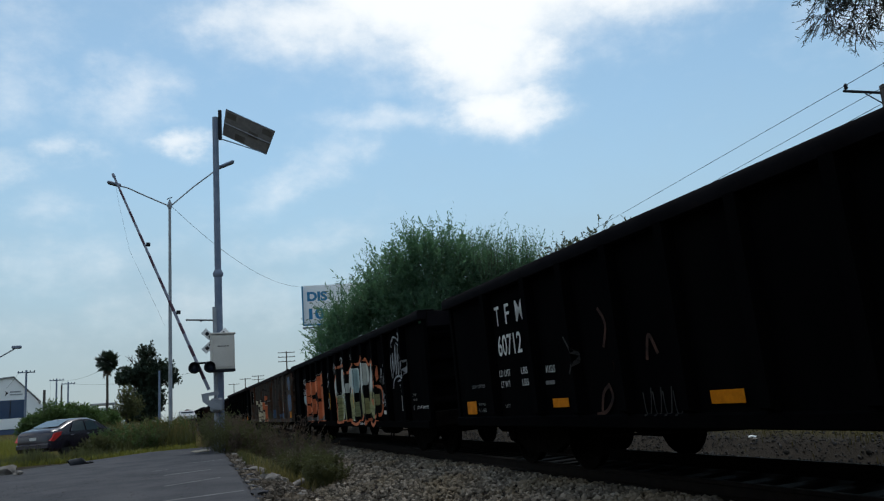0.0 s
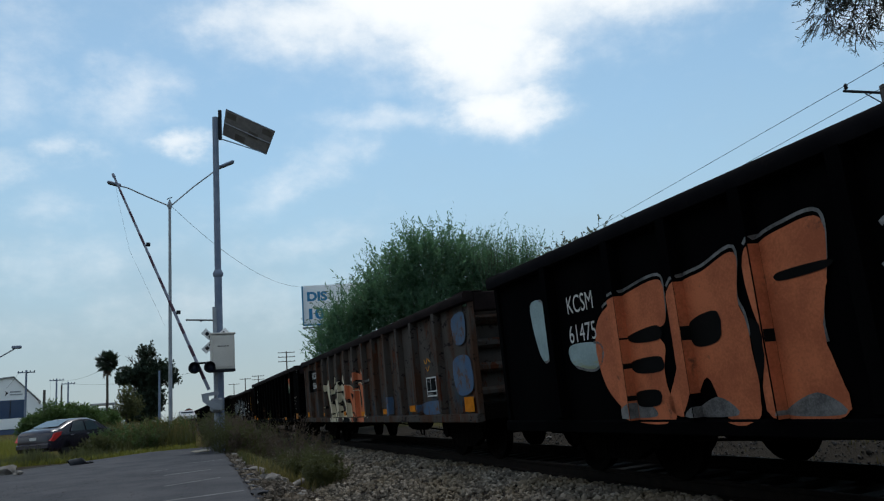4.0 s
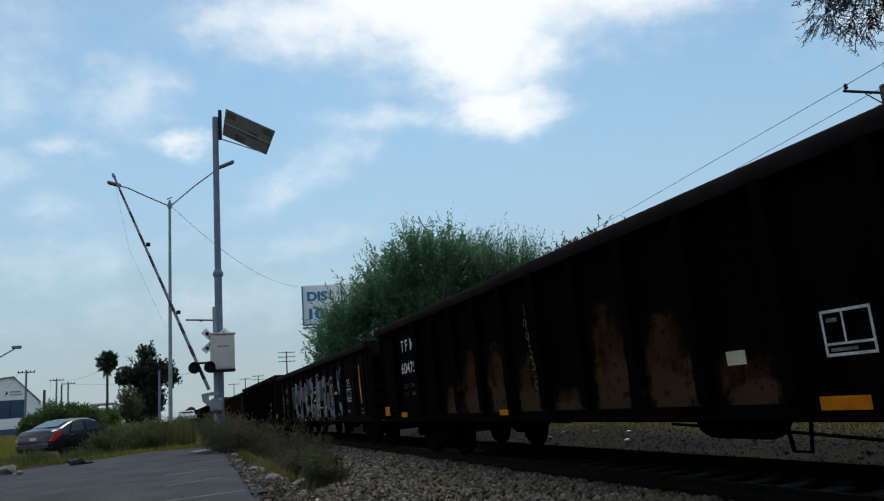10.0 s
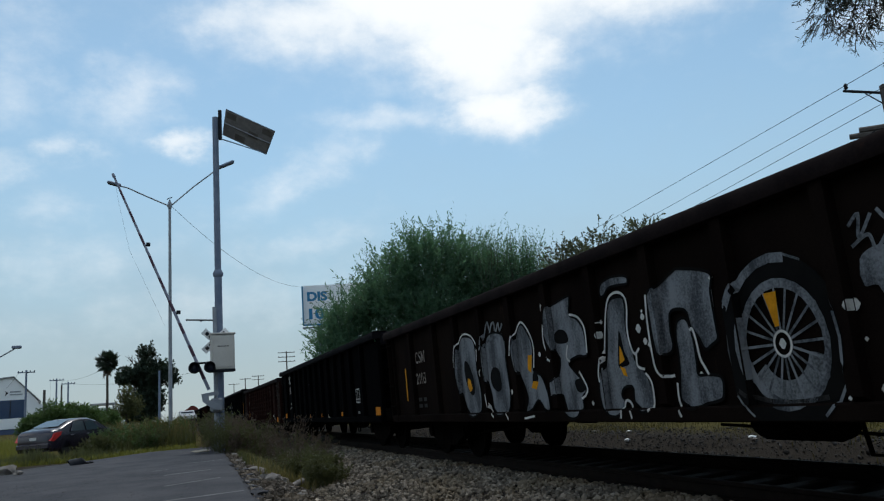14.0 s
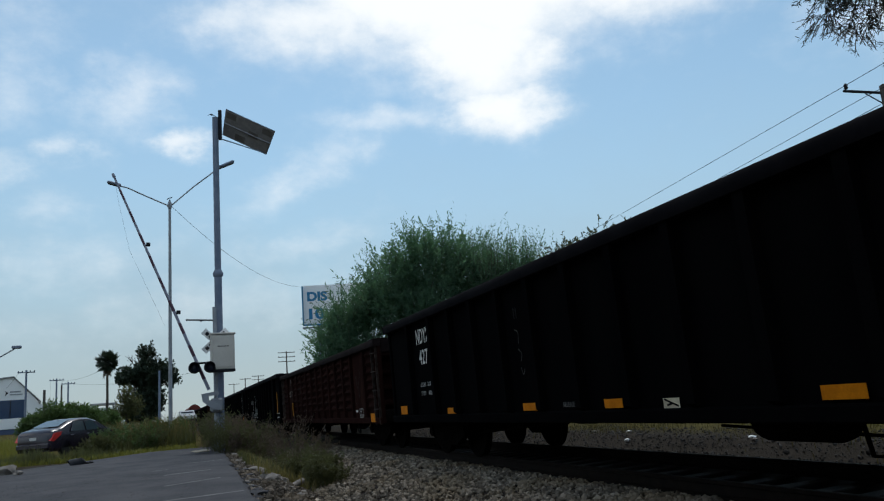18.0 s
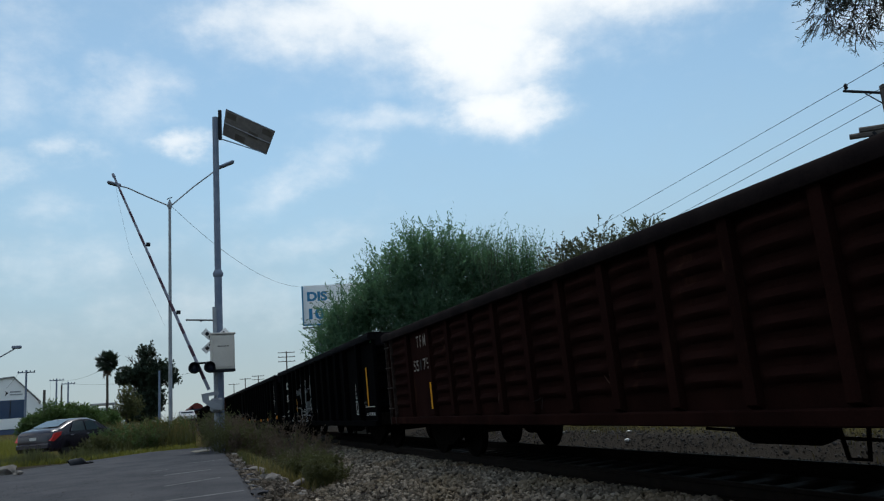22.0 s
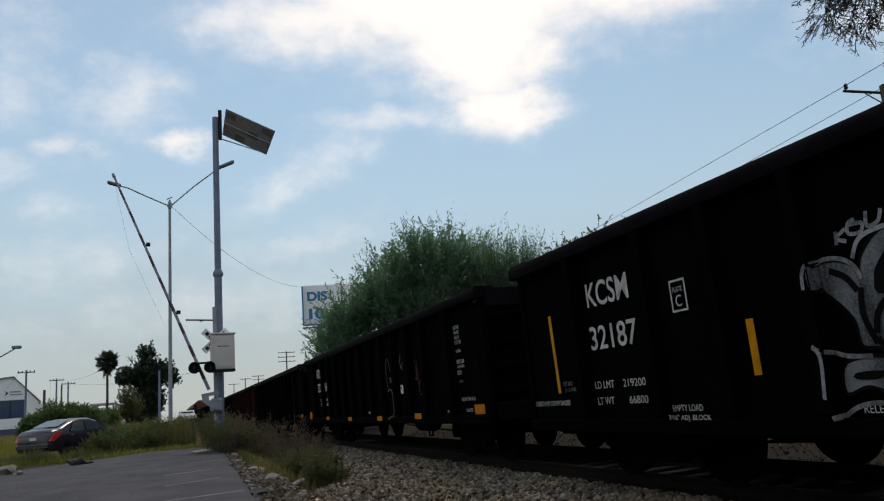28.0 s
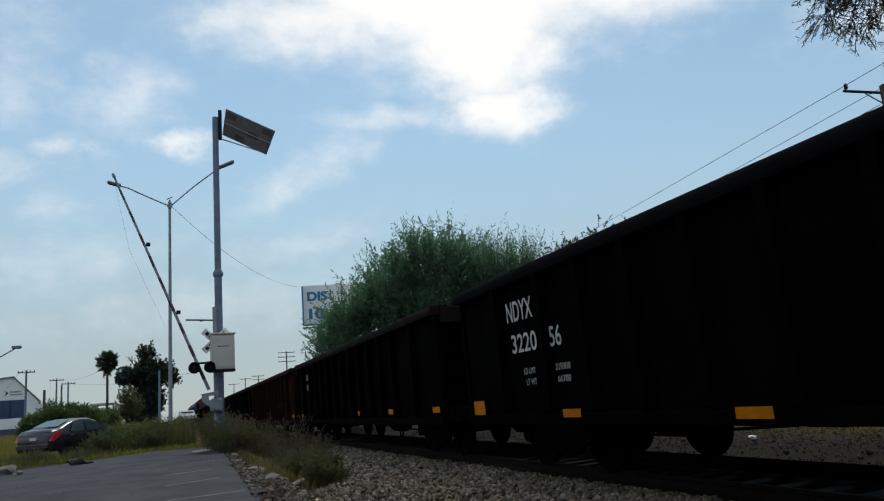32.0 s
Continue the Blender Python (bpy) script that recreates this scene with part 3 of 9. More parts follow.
    part("floor", Shape().box(-half + 0.4, half - 0.4, -1.48, 1.48, low + 0.02, low + 0.14), STEEL, car)
    # gear beneath
    gear = Shape().lathe([(0.05, -0.55), (0.16, -0.5), (0.19, -0.4), (0.19, 0.4), (0.16, 0.5), (0.05, 0.55)], 14, pose(2.6, -0.75, sill - 0.06, 0, 90))
    part("air_reservoir", gear, STEEL, car)
    part("brake_cylinder", Shape().lathe([(0.06, -0.3), (0.17, -0.28), (0.17, 0.2), (0.08, 0.24), (0.03, 0.6)], 12, pose(-2.0, -0.3, sill + 0.02, 0, 90)), STEEL, car)
    for way in ([(-half + 3.2, -0.9, 0.42), (-1.0, -0.95, sill - 0.02), (1.2, -1.0, sill - 0.05)], [(1.8, -1.0, sill - 0.08), (3.6, -1.05, sill - 0.14), (half - 3.2, -0.95, 0.45)]):
        part("brake_rod", Shape().tube(way, 0.016, 6), STEEL, car)
    for way in ([(3.5, -1.05, sill), (3.55, -1.05, sill - 0.3), (3.75, -1.05, sill - 0.3), (3.8, -1.05, sill)], [(5.0, -1.05, sill), (5.05, -1.05, sill - 0.26), (5.2, -1.05, sill)]):
        part("rod_hanger", Shape().tube(way, 0.02, 6), STEEL, car)
    for k in range(-3, 4):
        part("cross_bearer", Shape().box(k * 1.7 - 0.06, k * 1.7 + 0.06, -1.43, 1.43, sill + 0.03, low + 0.02), STEEL, car)
    return car, mid, posts, low, high, deep


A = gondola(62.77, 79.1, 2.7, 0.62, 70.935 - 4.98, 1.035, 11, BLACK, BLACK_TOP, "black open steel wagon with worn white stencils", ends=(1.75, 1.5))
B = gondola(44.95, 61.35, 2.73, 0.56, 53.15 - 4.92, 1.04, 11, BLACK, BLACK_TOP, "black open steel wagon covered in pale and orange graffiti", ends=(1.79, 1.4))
def weathered_material():
    """Grey side sheets gone to rust: brown blotches, black scrapes and a faded blue band low down."""
    m = bpy.data.materials.new("weathered_grey_sheet")
    m.use_nodes = True
    b = m.node_tree.nodes["Principled BSDF"]
    n = Nodes(m.node_tree)
    at = n.add("ShaderNodeTexCoord").outputs["Object"]
    off = n.add("ShaderNodeCombineXYZ")
    n.put(off.inputs[0], n.math("MULTIPLY", n.add("ShaderNodeObjectInfo").outputs["Random"], 50.0))
    split = n.add("ShaderNodeSeparateXYZ")
    n.put(split.inputs[0], at)
    at = n.vec("ADD", at, off.outputs[0])
    tall = n.vec("MULTIPLY", at, (1.0, 1.0, 0.3))
    cloudy, grain = n.noise(at, 1.4, 5.0, 0.6), n.noise(at, 35.0, 4.0, 0.65)
    col = n.mix(cloudy, rgb(0.052, 0.045, 0.041), rgb(0.115, 0.1, 0.088))
    blue = n.math("MULTIPLY", n.step(split.outputs[2], 0.75, 0.2), n.step(n.noise(at, 1.9, 4.0), 0.42, 0.6))
    col = n.mix(n.math("MULTIPLY", blue, 0.7), col, rgb(0.0352, 0.066, 0.0924))
    brown = n.step(n.noise(tall, 1.7, 7.0, 0.68), 0.46, 0.6)
    col = n.mix(n.math("MULTIPLY", brown, 0.85), col, rgb(0.0792, 0.0374, 0.0209))
    rust = n.step(n.noise(n.vec("ADD", tall, (9.0, 2.0, 4.0)), 3.4, 8.0, 0.72), 0.56, 0.62)
    col = n.mix(rust, col, rgb(0.095, 0.034, 0.018))
    scrape = n.step(n.noise(n.vec("MULTIPLY", n.vec("ADD", at, (3.0, 1.0, 8.0)), (0.8, 1.0, 1.6)), 4.5, 7.0, 0.75), 0.57, 0.61)
    col = n.mix(n.math("MULTIPLY", scrape, 0.85), col, rgb(0.0132, 0.011, 0.011))
    col = n.mix(n.math("MULTIPLY", n.step(grain, 0.55, 0.75), 0.4), col, rgb(0.0264, 0.022, 0.0198))
    n.put(b.inputs["Base Color"], col)
    b.inputs["Roughness"].default_value = 0.92
    b.inputs["Specular IOR Level"].default_value = 0.03
    bump = n.add("ShaderNodeBump")
    bump.inputs["Strength"].default_value, bump.inputs["Distance"].default_value = 0.35, 0.02
    n.put(bump.inputs["Height"], n.math("ADD", cloudy, n.math("MULTIPLY", grain, 0.3)))
    n.put(b.inputs["Normal"], bump.outputs[0])
    return m


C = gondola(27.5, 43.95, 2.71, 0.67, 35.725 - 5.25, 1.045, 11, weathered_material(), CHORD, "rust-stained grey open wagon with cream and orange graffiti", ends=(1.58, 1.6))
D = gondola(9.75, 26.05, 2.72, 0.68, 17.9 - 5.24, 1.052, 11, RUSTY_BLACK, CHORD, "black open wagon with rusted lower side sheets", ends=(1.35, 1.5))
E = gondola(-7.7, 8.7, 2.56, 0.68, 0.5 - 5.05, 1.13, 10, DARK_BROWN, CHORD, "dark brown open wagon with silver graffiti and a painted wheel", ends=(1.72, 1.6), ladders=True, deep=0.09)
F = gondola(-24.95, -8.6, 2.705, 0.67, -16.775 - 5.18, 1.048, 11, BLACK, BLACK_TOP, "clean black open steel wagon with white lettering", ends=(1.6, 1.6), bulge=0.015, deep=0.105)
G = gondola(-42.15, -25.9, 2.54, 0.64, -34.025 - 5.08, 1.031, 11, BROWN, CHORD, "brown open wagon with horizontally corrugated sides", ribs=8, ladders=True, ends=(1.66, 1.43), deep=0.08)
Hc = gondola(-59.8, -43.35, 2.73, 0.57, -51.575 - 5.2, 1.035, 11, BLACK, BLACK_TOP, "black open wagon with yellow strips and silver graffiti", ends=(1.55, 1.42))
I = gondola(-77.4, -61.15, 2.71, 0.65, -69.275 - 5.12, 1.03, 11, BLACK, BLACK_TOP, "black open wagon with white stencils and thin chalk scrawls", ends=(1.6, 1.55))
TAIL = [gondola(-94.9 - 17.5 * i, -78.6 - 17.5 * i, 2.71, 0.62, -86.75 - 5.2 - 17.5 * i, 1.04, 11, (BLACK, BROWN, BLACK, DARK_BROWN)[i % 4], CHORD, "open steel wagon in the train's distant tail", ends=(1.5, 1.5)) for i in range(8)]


# ---- lettering, reflectors and spray paint on the wagons ----
PALE = surface("pale_spray", ((0.8, 0.82, 0.74), (0.6, 0.64, 0.6)), 0.8, 0.0, 2.0, 40, 0.0, gloss=0.2)
def two_tone(name, upper, lower, at_height):
    """Spray paint that fades from one colour above to another below, brushed sideways."""
    m = surface(name, (upper, tuple(c * 0.72 for c in upper)), 0.8, 0.0, 2.0, 40, 0.0, gloss=0.2)
    n = Nodes(m.node_tree)
    b = m.node_tree.nodes["Principled BSDF"]
    at = n.add("ShaderNodeTexCoord").outputs["Object"]
    split = n.add("ShaderNodeSeparateXYZ")
    n.put(split.inputs[0], at)
    brushed = n.noise(n.vec("MULTIPLY", at, (1.0, 1.0, 9.0)), 2.2, 6.0, 0.65)
    z = n.math("MULTIPLY_ADD", n.math("SUBTRACT", brushed, 0.5), 0.45, split.outputs[2])
    low = n.mix(n.step(brushed, 0.35, 0.65), rgb(*lower), rgb(*(c * 0.55 for c in lower)))
    n.put(b.inputs["Base Color"], n.mix(n.step(z, at_height + 0.08, at_height - 0.08), b.inputs["Base Color"].links[0].from_socket, low))
    return m


PALE_OLIVE = two_tone("pale_to_olive_spray", (0.62, 0.64, 0.58), (0.34, 0.33, 0.16), 1.42)
TEAL_OLIVE = two_tone("teal_to_olive_spray", (0.4, 0.52, 0.52), (0.32, 0.34, 0.18), 1.3)
ORANGE = surface("orange_spray", ((0.684, 0.1995, 0.0855), (0.456, 0.1235, 0.0532)), 0.8, 0.0, 2.5, 40, 0.0, rust=((0.095, 0.057, 0.038), 0.6, 0.75), gloss=0.2)
CREAM = surface("cream_spray", ((0.72, 0.64, 0.46), (0.48, 0.42, 0.3)), 0.8, 0.0, 2.5, 40, 0.0, rust=((0.16, 0.13, 0.09), 0.6, 0.75), gloss=0.2)
INK = surface("black_spray", ((0.004, 0.004, 0.004), (0.0085, 0.0078, 0.0072)), 0.85, 0.0, 3.0, 40, 0.0, gloss=0.08)
SILVER = surface("silver_spray", ((0.25, 0.262, 0.275), (0.05, 0.055, 0.062)), 0.75, 0.0, 3.4, 40, 0.0, streak=0.35, gloss=0.2, spread=(0.4, 0.62))
HAZE = surface("thin_white_spray", ((0.46, 0.46, 0.47), (0.13, 0.13, 0.13)), 0.9, 0.0, 3.4, 50, 0.0, gloss=0.2, spread=(0.38, 0.62))
CHALK = surface("faint_chalk", ((0.26, 0.252, 0.244), (0.09, 0.088, 0.086)), 0.9, 0.0, 4.0, 60, 0.0, gloss=0.2)
FAINT_CHALK = surface("worn_chalk", ((0.05, 0.046, 0.043), (0.012, 0.0115, 0.011)), 0.9, 0.0, 4.0, 60, 0.0, gloss=0.2)
GOLD_CHALK = surface("gold_chalk", ((0.3, 0.24, 0.15), (0.1, 0.08, 0.05)), 0.9, 0.0, 5.0, 60, 0.0, gloss=0.2)
WORN_INK = surface("rust_washed_stencil", ((0.2, 0.1, 0.055), (0.05, 0.03, 0.02)), 0.9, 0.0, 7.0, 60, 0.0, gloss=0.1)
WORN_WHITE = surface("rust_bled_stencil", ((0.34, 0.3, 0.27), (0.1, 0.075, 0.06)), 0.9, 0.0, 8.0, 60, 0.0, gloss=0.1, spread=(0.42, 0.58))
GREY_SPRAY = surface("grey_spray", ((0.25, 0.262, 0.27), (0.06, 0.066, 0.068)), 0.9, 0.0, 3.2, 50, 0.0, streak=0.3, gloss=0.1, spread=(0.4, 0.62))
RED_CHALK = surface("faded_red_spray", ((0.09, 0.0396, 0.0252), (0.0216, 0.0126, 0.0108)), 0.9, 0.0, 5.0, 60, 0.0, gloss=0.2)
BLUE_PATCH = surface("faded_blue_paint", ((0.06, 0.12, 0.22), (0.1, 0.14, 0.2)), 0.8, 0.0, 2.5, 40, 0.0, rust=((0.12, 0.07, 0.05), 0.5, 0.65), gloss=0.2)
GREEN_PATCH = surface("dark_green_paint", ((0.04, 0.07, 0.04), (0.06, 0.09, 0.05)), 0.8, 0.0, 2.5, 40, 0.0, gloss=0.2)
RED_ORANGE = surface("red_orange_paint", ((0.825, 0.165, 0.0525), (0.6, 0.105, 0.0375)), 0.8, 0.0, 2.5, 40, 0.0, gloss=0.2)
YELLOW = surface("yellow_strip", ((0.85, 0.36, 0.012), (0.62, 0.25, 0.01)), 0.6, 0.0, 8, 60, 0.0, gloss=0.06)
FACE, LAYER = -1.521, 0.0022


def rounded(points, k=5):
    """A smooth closed outline through the points."""
    pts, out = [Vector(p) for p in points], []
    n = len(pts)
    for i in range(n):
        a, b, c, d = pts[i - 1], pts[i], pts[(i + 1) % n], pts[(i + 2) % n]
        for j in range(k):
            t = j / k
            out.append(0.5 * ((2 * b) + (c - a) * t + (2 * a - 5 * b + 4 * c - d) * t * t + (3 * b - a - 3 * c + d) * t ** 3))
    return [(p.x, p.y) for p in out]


def curve(points, k=6):
    """A smooth open line through the points."""
    pts, out = [Vector(p) for p in points], []
    for i in range(len(pts) - 1):
        a, b, c, d = pts[max(i - 1, 0)], pts[i], pts[i + 1], pts[min(i + 2, len(pts) - 1)]
        for j in range(k):
            t = j / k
            out.append(0.5 * ((2 * b) + (c - a) * t + (2 * a - 5 * b + 4 * c - d) * t * t + (3 * b - a - 3 * c + d) * t ** 3))
    return [(p.x, p.y) for p in out] + [tuple(pts[-1])]


def depth_at(wagon, x, layer):
    """How far out the painted surface lies at x: posts stand proud of the sheets."""
    for p in wagon[2]:
        if abs(x - p) < 0.064:
            return -1.5 - wagon[5] - 0.002 - layer * LAYER
        if abs(x - p) < 0.08:
            return None
    return FACE - layer * LAYER


def fill(name, wagon, loops, material, layer=1, low=-9.0, high=9.0, label="", step=0.022):
    """Paint inside the outlines, laid over sheets and posts in narrow upright strips."""
    s = Shape()
    low = max(low, wagon[3] + 0.012)
    segs = [(l[i], l[(i + 1) % len(l)]) for l in loops for i in range(len(l))]
    x0, x1 = min(p[0] for l in loops for p in l), max(p[0] for l in loops for p in l)
    n = max(2, int((x1 - x0) / step))

    def cuts(x):
        return sorted(a[1] + (b[1] - a[1]) * (x - a[0]) / (b[0] - a[0]) for a, b in segs if (a[0] <= x) != (b[0] <= x))

    for i in range(n):
        xa, xb = x0 + (x1 - x0) * i / n, x0 + (x1 - x0) * (i + 1) / n
        y = depth_at(wagon, (xa + xb) / 2, layer)
        if y is None:
            continue
        mid = cuts((xa + xb) / 2)
        ca, cb = cuts(xa + 1e-4), cuts(xb - 1e-4)
        if len(ca) != len(mid):
            ca = mid
        if len(cb) != len(mid):
            cb = mid
        for k in range(0, len(mid) - 1, 2):
            for foot, head, out in ((low, high, y), (wagon[3] - 0.115, wagon[3] - 0.006, -1.577 - layer * LAYER)):
                a0, a1, b0, b1 = [min(max(v, foot), head) for v in (ca[k], ca[k + 1], cb[k], cb[k + 1])]
                if a1 - a0 + b1 - b0 > 0.004:
                    s.add([(xa, out, a0), (xb, out, b0), (xb, out, b1), (xa, out, a1)], [(0, 1, 2, 3)])
    for p in wagon[2]:
        if x0 < p + 0.072 < x1:
            mid, out = cuts(p + 0.072), 0.003 + layer * 0.0008
            for k in range(0, len(mid) - 1, 2):
                a, b = max(mid[k], low), min(mid[k + 1], high)
                if b - a > 0.01:
                    s.add([(p + 0.0675 + out, -1.5 - wagon[5], a), (p + 0.0738 + out, -1.522, a), (p + 0.0738 + out, -1.522, b), (p + 0.0675 + out, -1.5 - wagon[5], b)], [(0, 1, 2, 3)])
    if s.v:
        return part(name, s, material, wagon[0], label, smooth=0)


def skin(wagon, x, z, layer):
    """How far out the paint lies at (x, z): on the sheet, up a post's flank, on its front, or on the sill."""
    if z < wagon[3] + 0.004:
        return -1.577 - layer * LAYER
    for p in wagon[2]:
        d = abs(x - p)
        if d < 0.081:
            out = -1.5 - wagon[5] - 0.002
            return (out if d < 0.069 else out + (FACE - out) * (d - 0.069) / 0.012) - layer * LAYER
    return FACE - layer * LAYER


def stroke(name, wagon, lines, width, material, layer=2, label="", close=False):
    """Sprayed lines of an even width, each one ribbon with shared corners that follows the side's relief."""
    s = Shape()
    for line in lines:
        raw = list(line) + ([line[0]] if close else [])
        pts = [raw[0]]
        for a, b in zip(raw, raw[1:]):
            d = math.hypot(b[0] - a[0], b[1] - a[1])
            k = max(1, int(d / 0.028))
            pts += [(a[0] + (b[0] - a[0]) * (j + 1) / k, a[1] + (b[1] - a[1]) * (j + 1) / k) for j in range(k)]
        pts = [p for i, p in enumerate(pts) if i == 0 or math.hypot(p[0] - pts[i - 1][0], p[1] - pts[i - 1][1]) > 1e-5]
        n, rim = len(pts), []
        for i, p in enumerate(pts):
            a, b = pts[max(i - 1, 0)], pts[min(i + 1, n - 1)]
            if close and i in (0, n - 1):
                a, b = pts[-2], pts[1]
            d = max(math.hypot(b[0] - a[0], b[1] - a[1]), 1e-6)
            u, v = -(b[1] - a[1]) / d * width / 2, (b[0] - a[0]) / d * width / 2
            rim.append([(x, skin(wagon, x, p[1], layer), z) for x, z in ((p[0] - u, p[1] - v), (p[0] + u, p[1] + v))])
        first = len(s.v)
        s.v += [q for pair in rim for q in pair]
        s.f += [(first + 2 * i, first + 2 * i + 2, first + 2 * i + 3, first + 2 * i + 1) for i in range(n - 1) if min(pts[i][1], pts[i + 1][1]) > wagon[3] - 0.1]
    if s.f:
        return part(name, s, material, wagon[0], label, smooth=0)


def letters(wagon, words, x0, x1, z, tall, material=None, layer=3, bold=0.0, turn=0.0, face=None):
    """Stencilled words from x0 to x1 with their foot at z."""
    data = bpy.data.curves.new("words", "FONT")
    data.body, data.size, data.offset = words, 1.0, bold
    ob = bpy.data.objects.new("words", data)
    me = bpy.data.meshes.new_from_object(ob)
    bpy.data.objects.remove(ob)
    v = np.empty(len(me.vertices) * 3)
    me.vertices.foreach_get("co", v)
    v = v.reshape(-1, 3)
    lo, hi = v.min(0), v.max(0)
    v[:, 0] = (v[:, 0] - lo[0]) / max(hi[0] - lo[0], 1e-6) * (x1 - x0)
    v[:, 1] = (v[:, 1] - lo[1]) / max(hi[1] - lo[1], 1e-6) * tall
    v[:, 2] = 0
    me.vertices.foreach_set("co", v.ravel())
    me.materials.clear()
    me.materials.append(material or WHITE_INK)
    me.update()
    y = (FACE if face is None else face) - layer * LAYER
    return part("lettering", me, None, wagon[0] if isinstance(wagon, tuple) else wagon, m=pose(x0, y, z, 90, turn))


def panel_box(wagon, x0, x1, z0, z1, bar=0.02):
    """A white stencilled frame with three dark fields."""
    xm, zm = x0 + (x1 - x0) * 0.42, z0 + (z1 - z0) * 0.24
    for a, b, c, d in ((x0, x1, z0, z0 + bar), (x0, x1, z1 - bar, z1), (x0, x0 + bar, z0, z1), (x1 - bar, x1, z0, z1), (x0, x1, zm, zm + bar * 0.8), (xm, xm + bar * 0.8, zm, z1)):
        fill("stencil_frame", wagon, [[(a, c), (b, c), (b, d), (a, d)]], WHITE_INK, 3)
    fill("stencil_mark", wagon, [[(x0 + 0.05, z1 - 0.09), (xm - 0.04, z1 - 0.09), (xm - 0.04, z1 - 0.06), (x0 + 0.05, z1 - 0.06)]], CHALK, 3)
    fill("stencil_mark", wagon, [[(x0 + 0.05, z0 + 0.035), (xm + 0.1, z0 + 0.035), (xm + 0.1, z0 + 0.06), (x0 + 0.05, z0 + 0.06)]], CHALK, 3)


def amber(wagon, x0, x1, z0, z1, material=None):
    """A reflective strip on the lower side."""
    front = -1.579 if z0 < wagon[3] + 0.015 else -1.528
    part("reflector", Shape().box(x0, x1, front - 0.004, front, z0, z1), material or AMBER, wagon[0], "amber reflective strip")


def yellow(wagon, x, z0, z1, wide=0.085, lean=0.0):
    fill("yellow_strip", wagon, [[(x - lean, z1), (x + wide - lean, z1), (x + wide, z0), (x, z0)]], YELLOW, 5, step=0.012, label="upright yellow reflective strip")


def bars(wagon, x0, x1, rows, tall=0.05, material=None):
    """Small unreadable stencils."""
    for z in rows:
        fill("stencil_mark", wagon, [[(x0, z), (x1, z), (x1, z + tall), (x0, z + tall)]], material or CHALK, 3)


def paint_a():
    w = A
    letters(w, "T", -6.19, -6.02, 2.06, 0.29, bold=0.01)
    letters(w, "F", -5.83, -5.68, 2.06, 0.29, bold=0.01)
    letters(w, "M", -5.47, -5.23, 2.06, 0.29, bold=0.01)
    letters(w, "60712", -6.19, -5.38, 1.62, 0.3, bold=0.012)
    letters(w, "LD LMT", -6.25, -5.86, 1.33, 0.09)
    letters(w, "LBS", -5.5, -5.3, 1.33, 0.09)
    letters(w, "LT WT", -6.22, -5.9, 1.17, 0.09)
    letters(w, "LBS", -5.5, -5.3, 1.17, 0.09)
    letters(w, "KGS", -4.75, -4.5, 1.3, 0.09)
    bars(w, -4.8, -4.55, (1.15,))
    amber(w, -7.68, -7.28, 0.8, 1.0)
    amber(w, -4.66, -4.25, 0.86, 0.97)
    amber(w, -1.6, -1.16, 0.84, 0.96)
    letters(w, "2 INCH HF COMP SHOES", -7.4, -6.85, 1.2, 0.05, CHALK)
    letters(w, "JALAR AQUI", -7.2, -6.9, 0.92, 0.05, CHALK)
    letters(w, "PULL HERE", -7.2, -6.9, 0.83, 0.05, CHALK)
    letters(w, "LIFT", -6.15, -5.98, 0.88, 0.05, CHALK)
    for k in range(4):
        x = -2.66 + 0.17 * k
        stroke("scrawl", w, [curve([(x, 0.98), (x + 0.02, 0.78), (x + 0.09, 0.76), (x + 0.13, 0.9), (x + 0.15, 1.02)])], 0.018, FAINT_CHALK)
    for line in ([(-3.62, 0.76), (-3.4, 0.8), (-3.24, 0.95), (-3.3, 1.1)], [(-3.5, 0.8), (-3.42, 1.0), (-3.28, 1.08)], [(-3.05, 1.1), (-2.98, 1.3), (-3.08, 1.42)], [(-2.5, 1.3), (-2.42, 1.55), (-2.3, 1.35)], [(-3.3, 1.5), (-3.2, 1.75), (-3.32, 1.95)]):
        stroke("scrawl", w, [curve(line)], 0.045, RED_CHALK, 2, "faded reddish sprayed scrawl")
    stroke("scrawl", w, [curve([(-4.0, 1.7), (-3.85, 1.45), (-3.95, 1.25)])], 0.03, FAINT_CHALK)


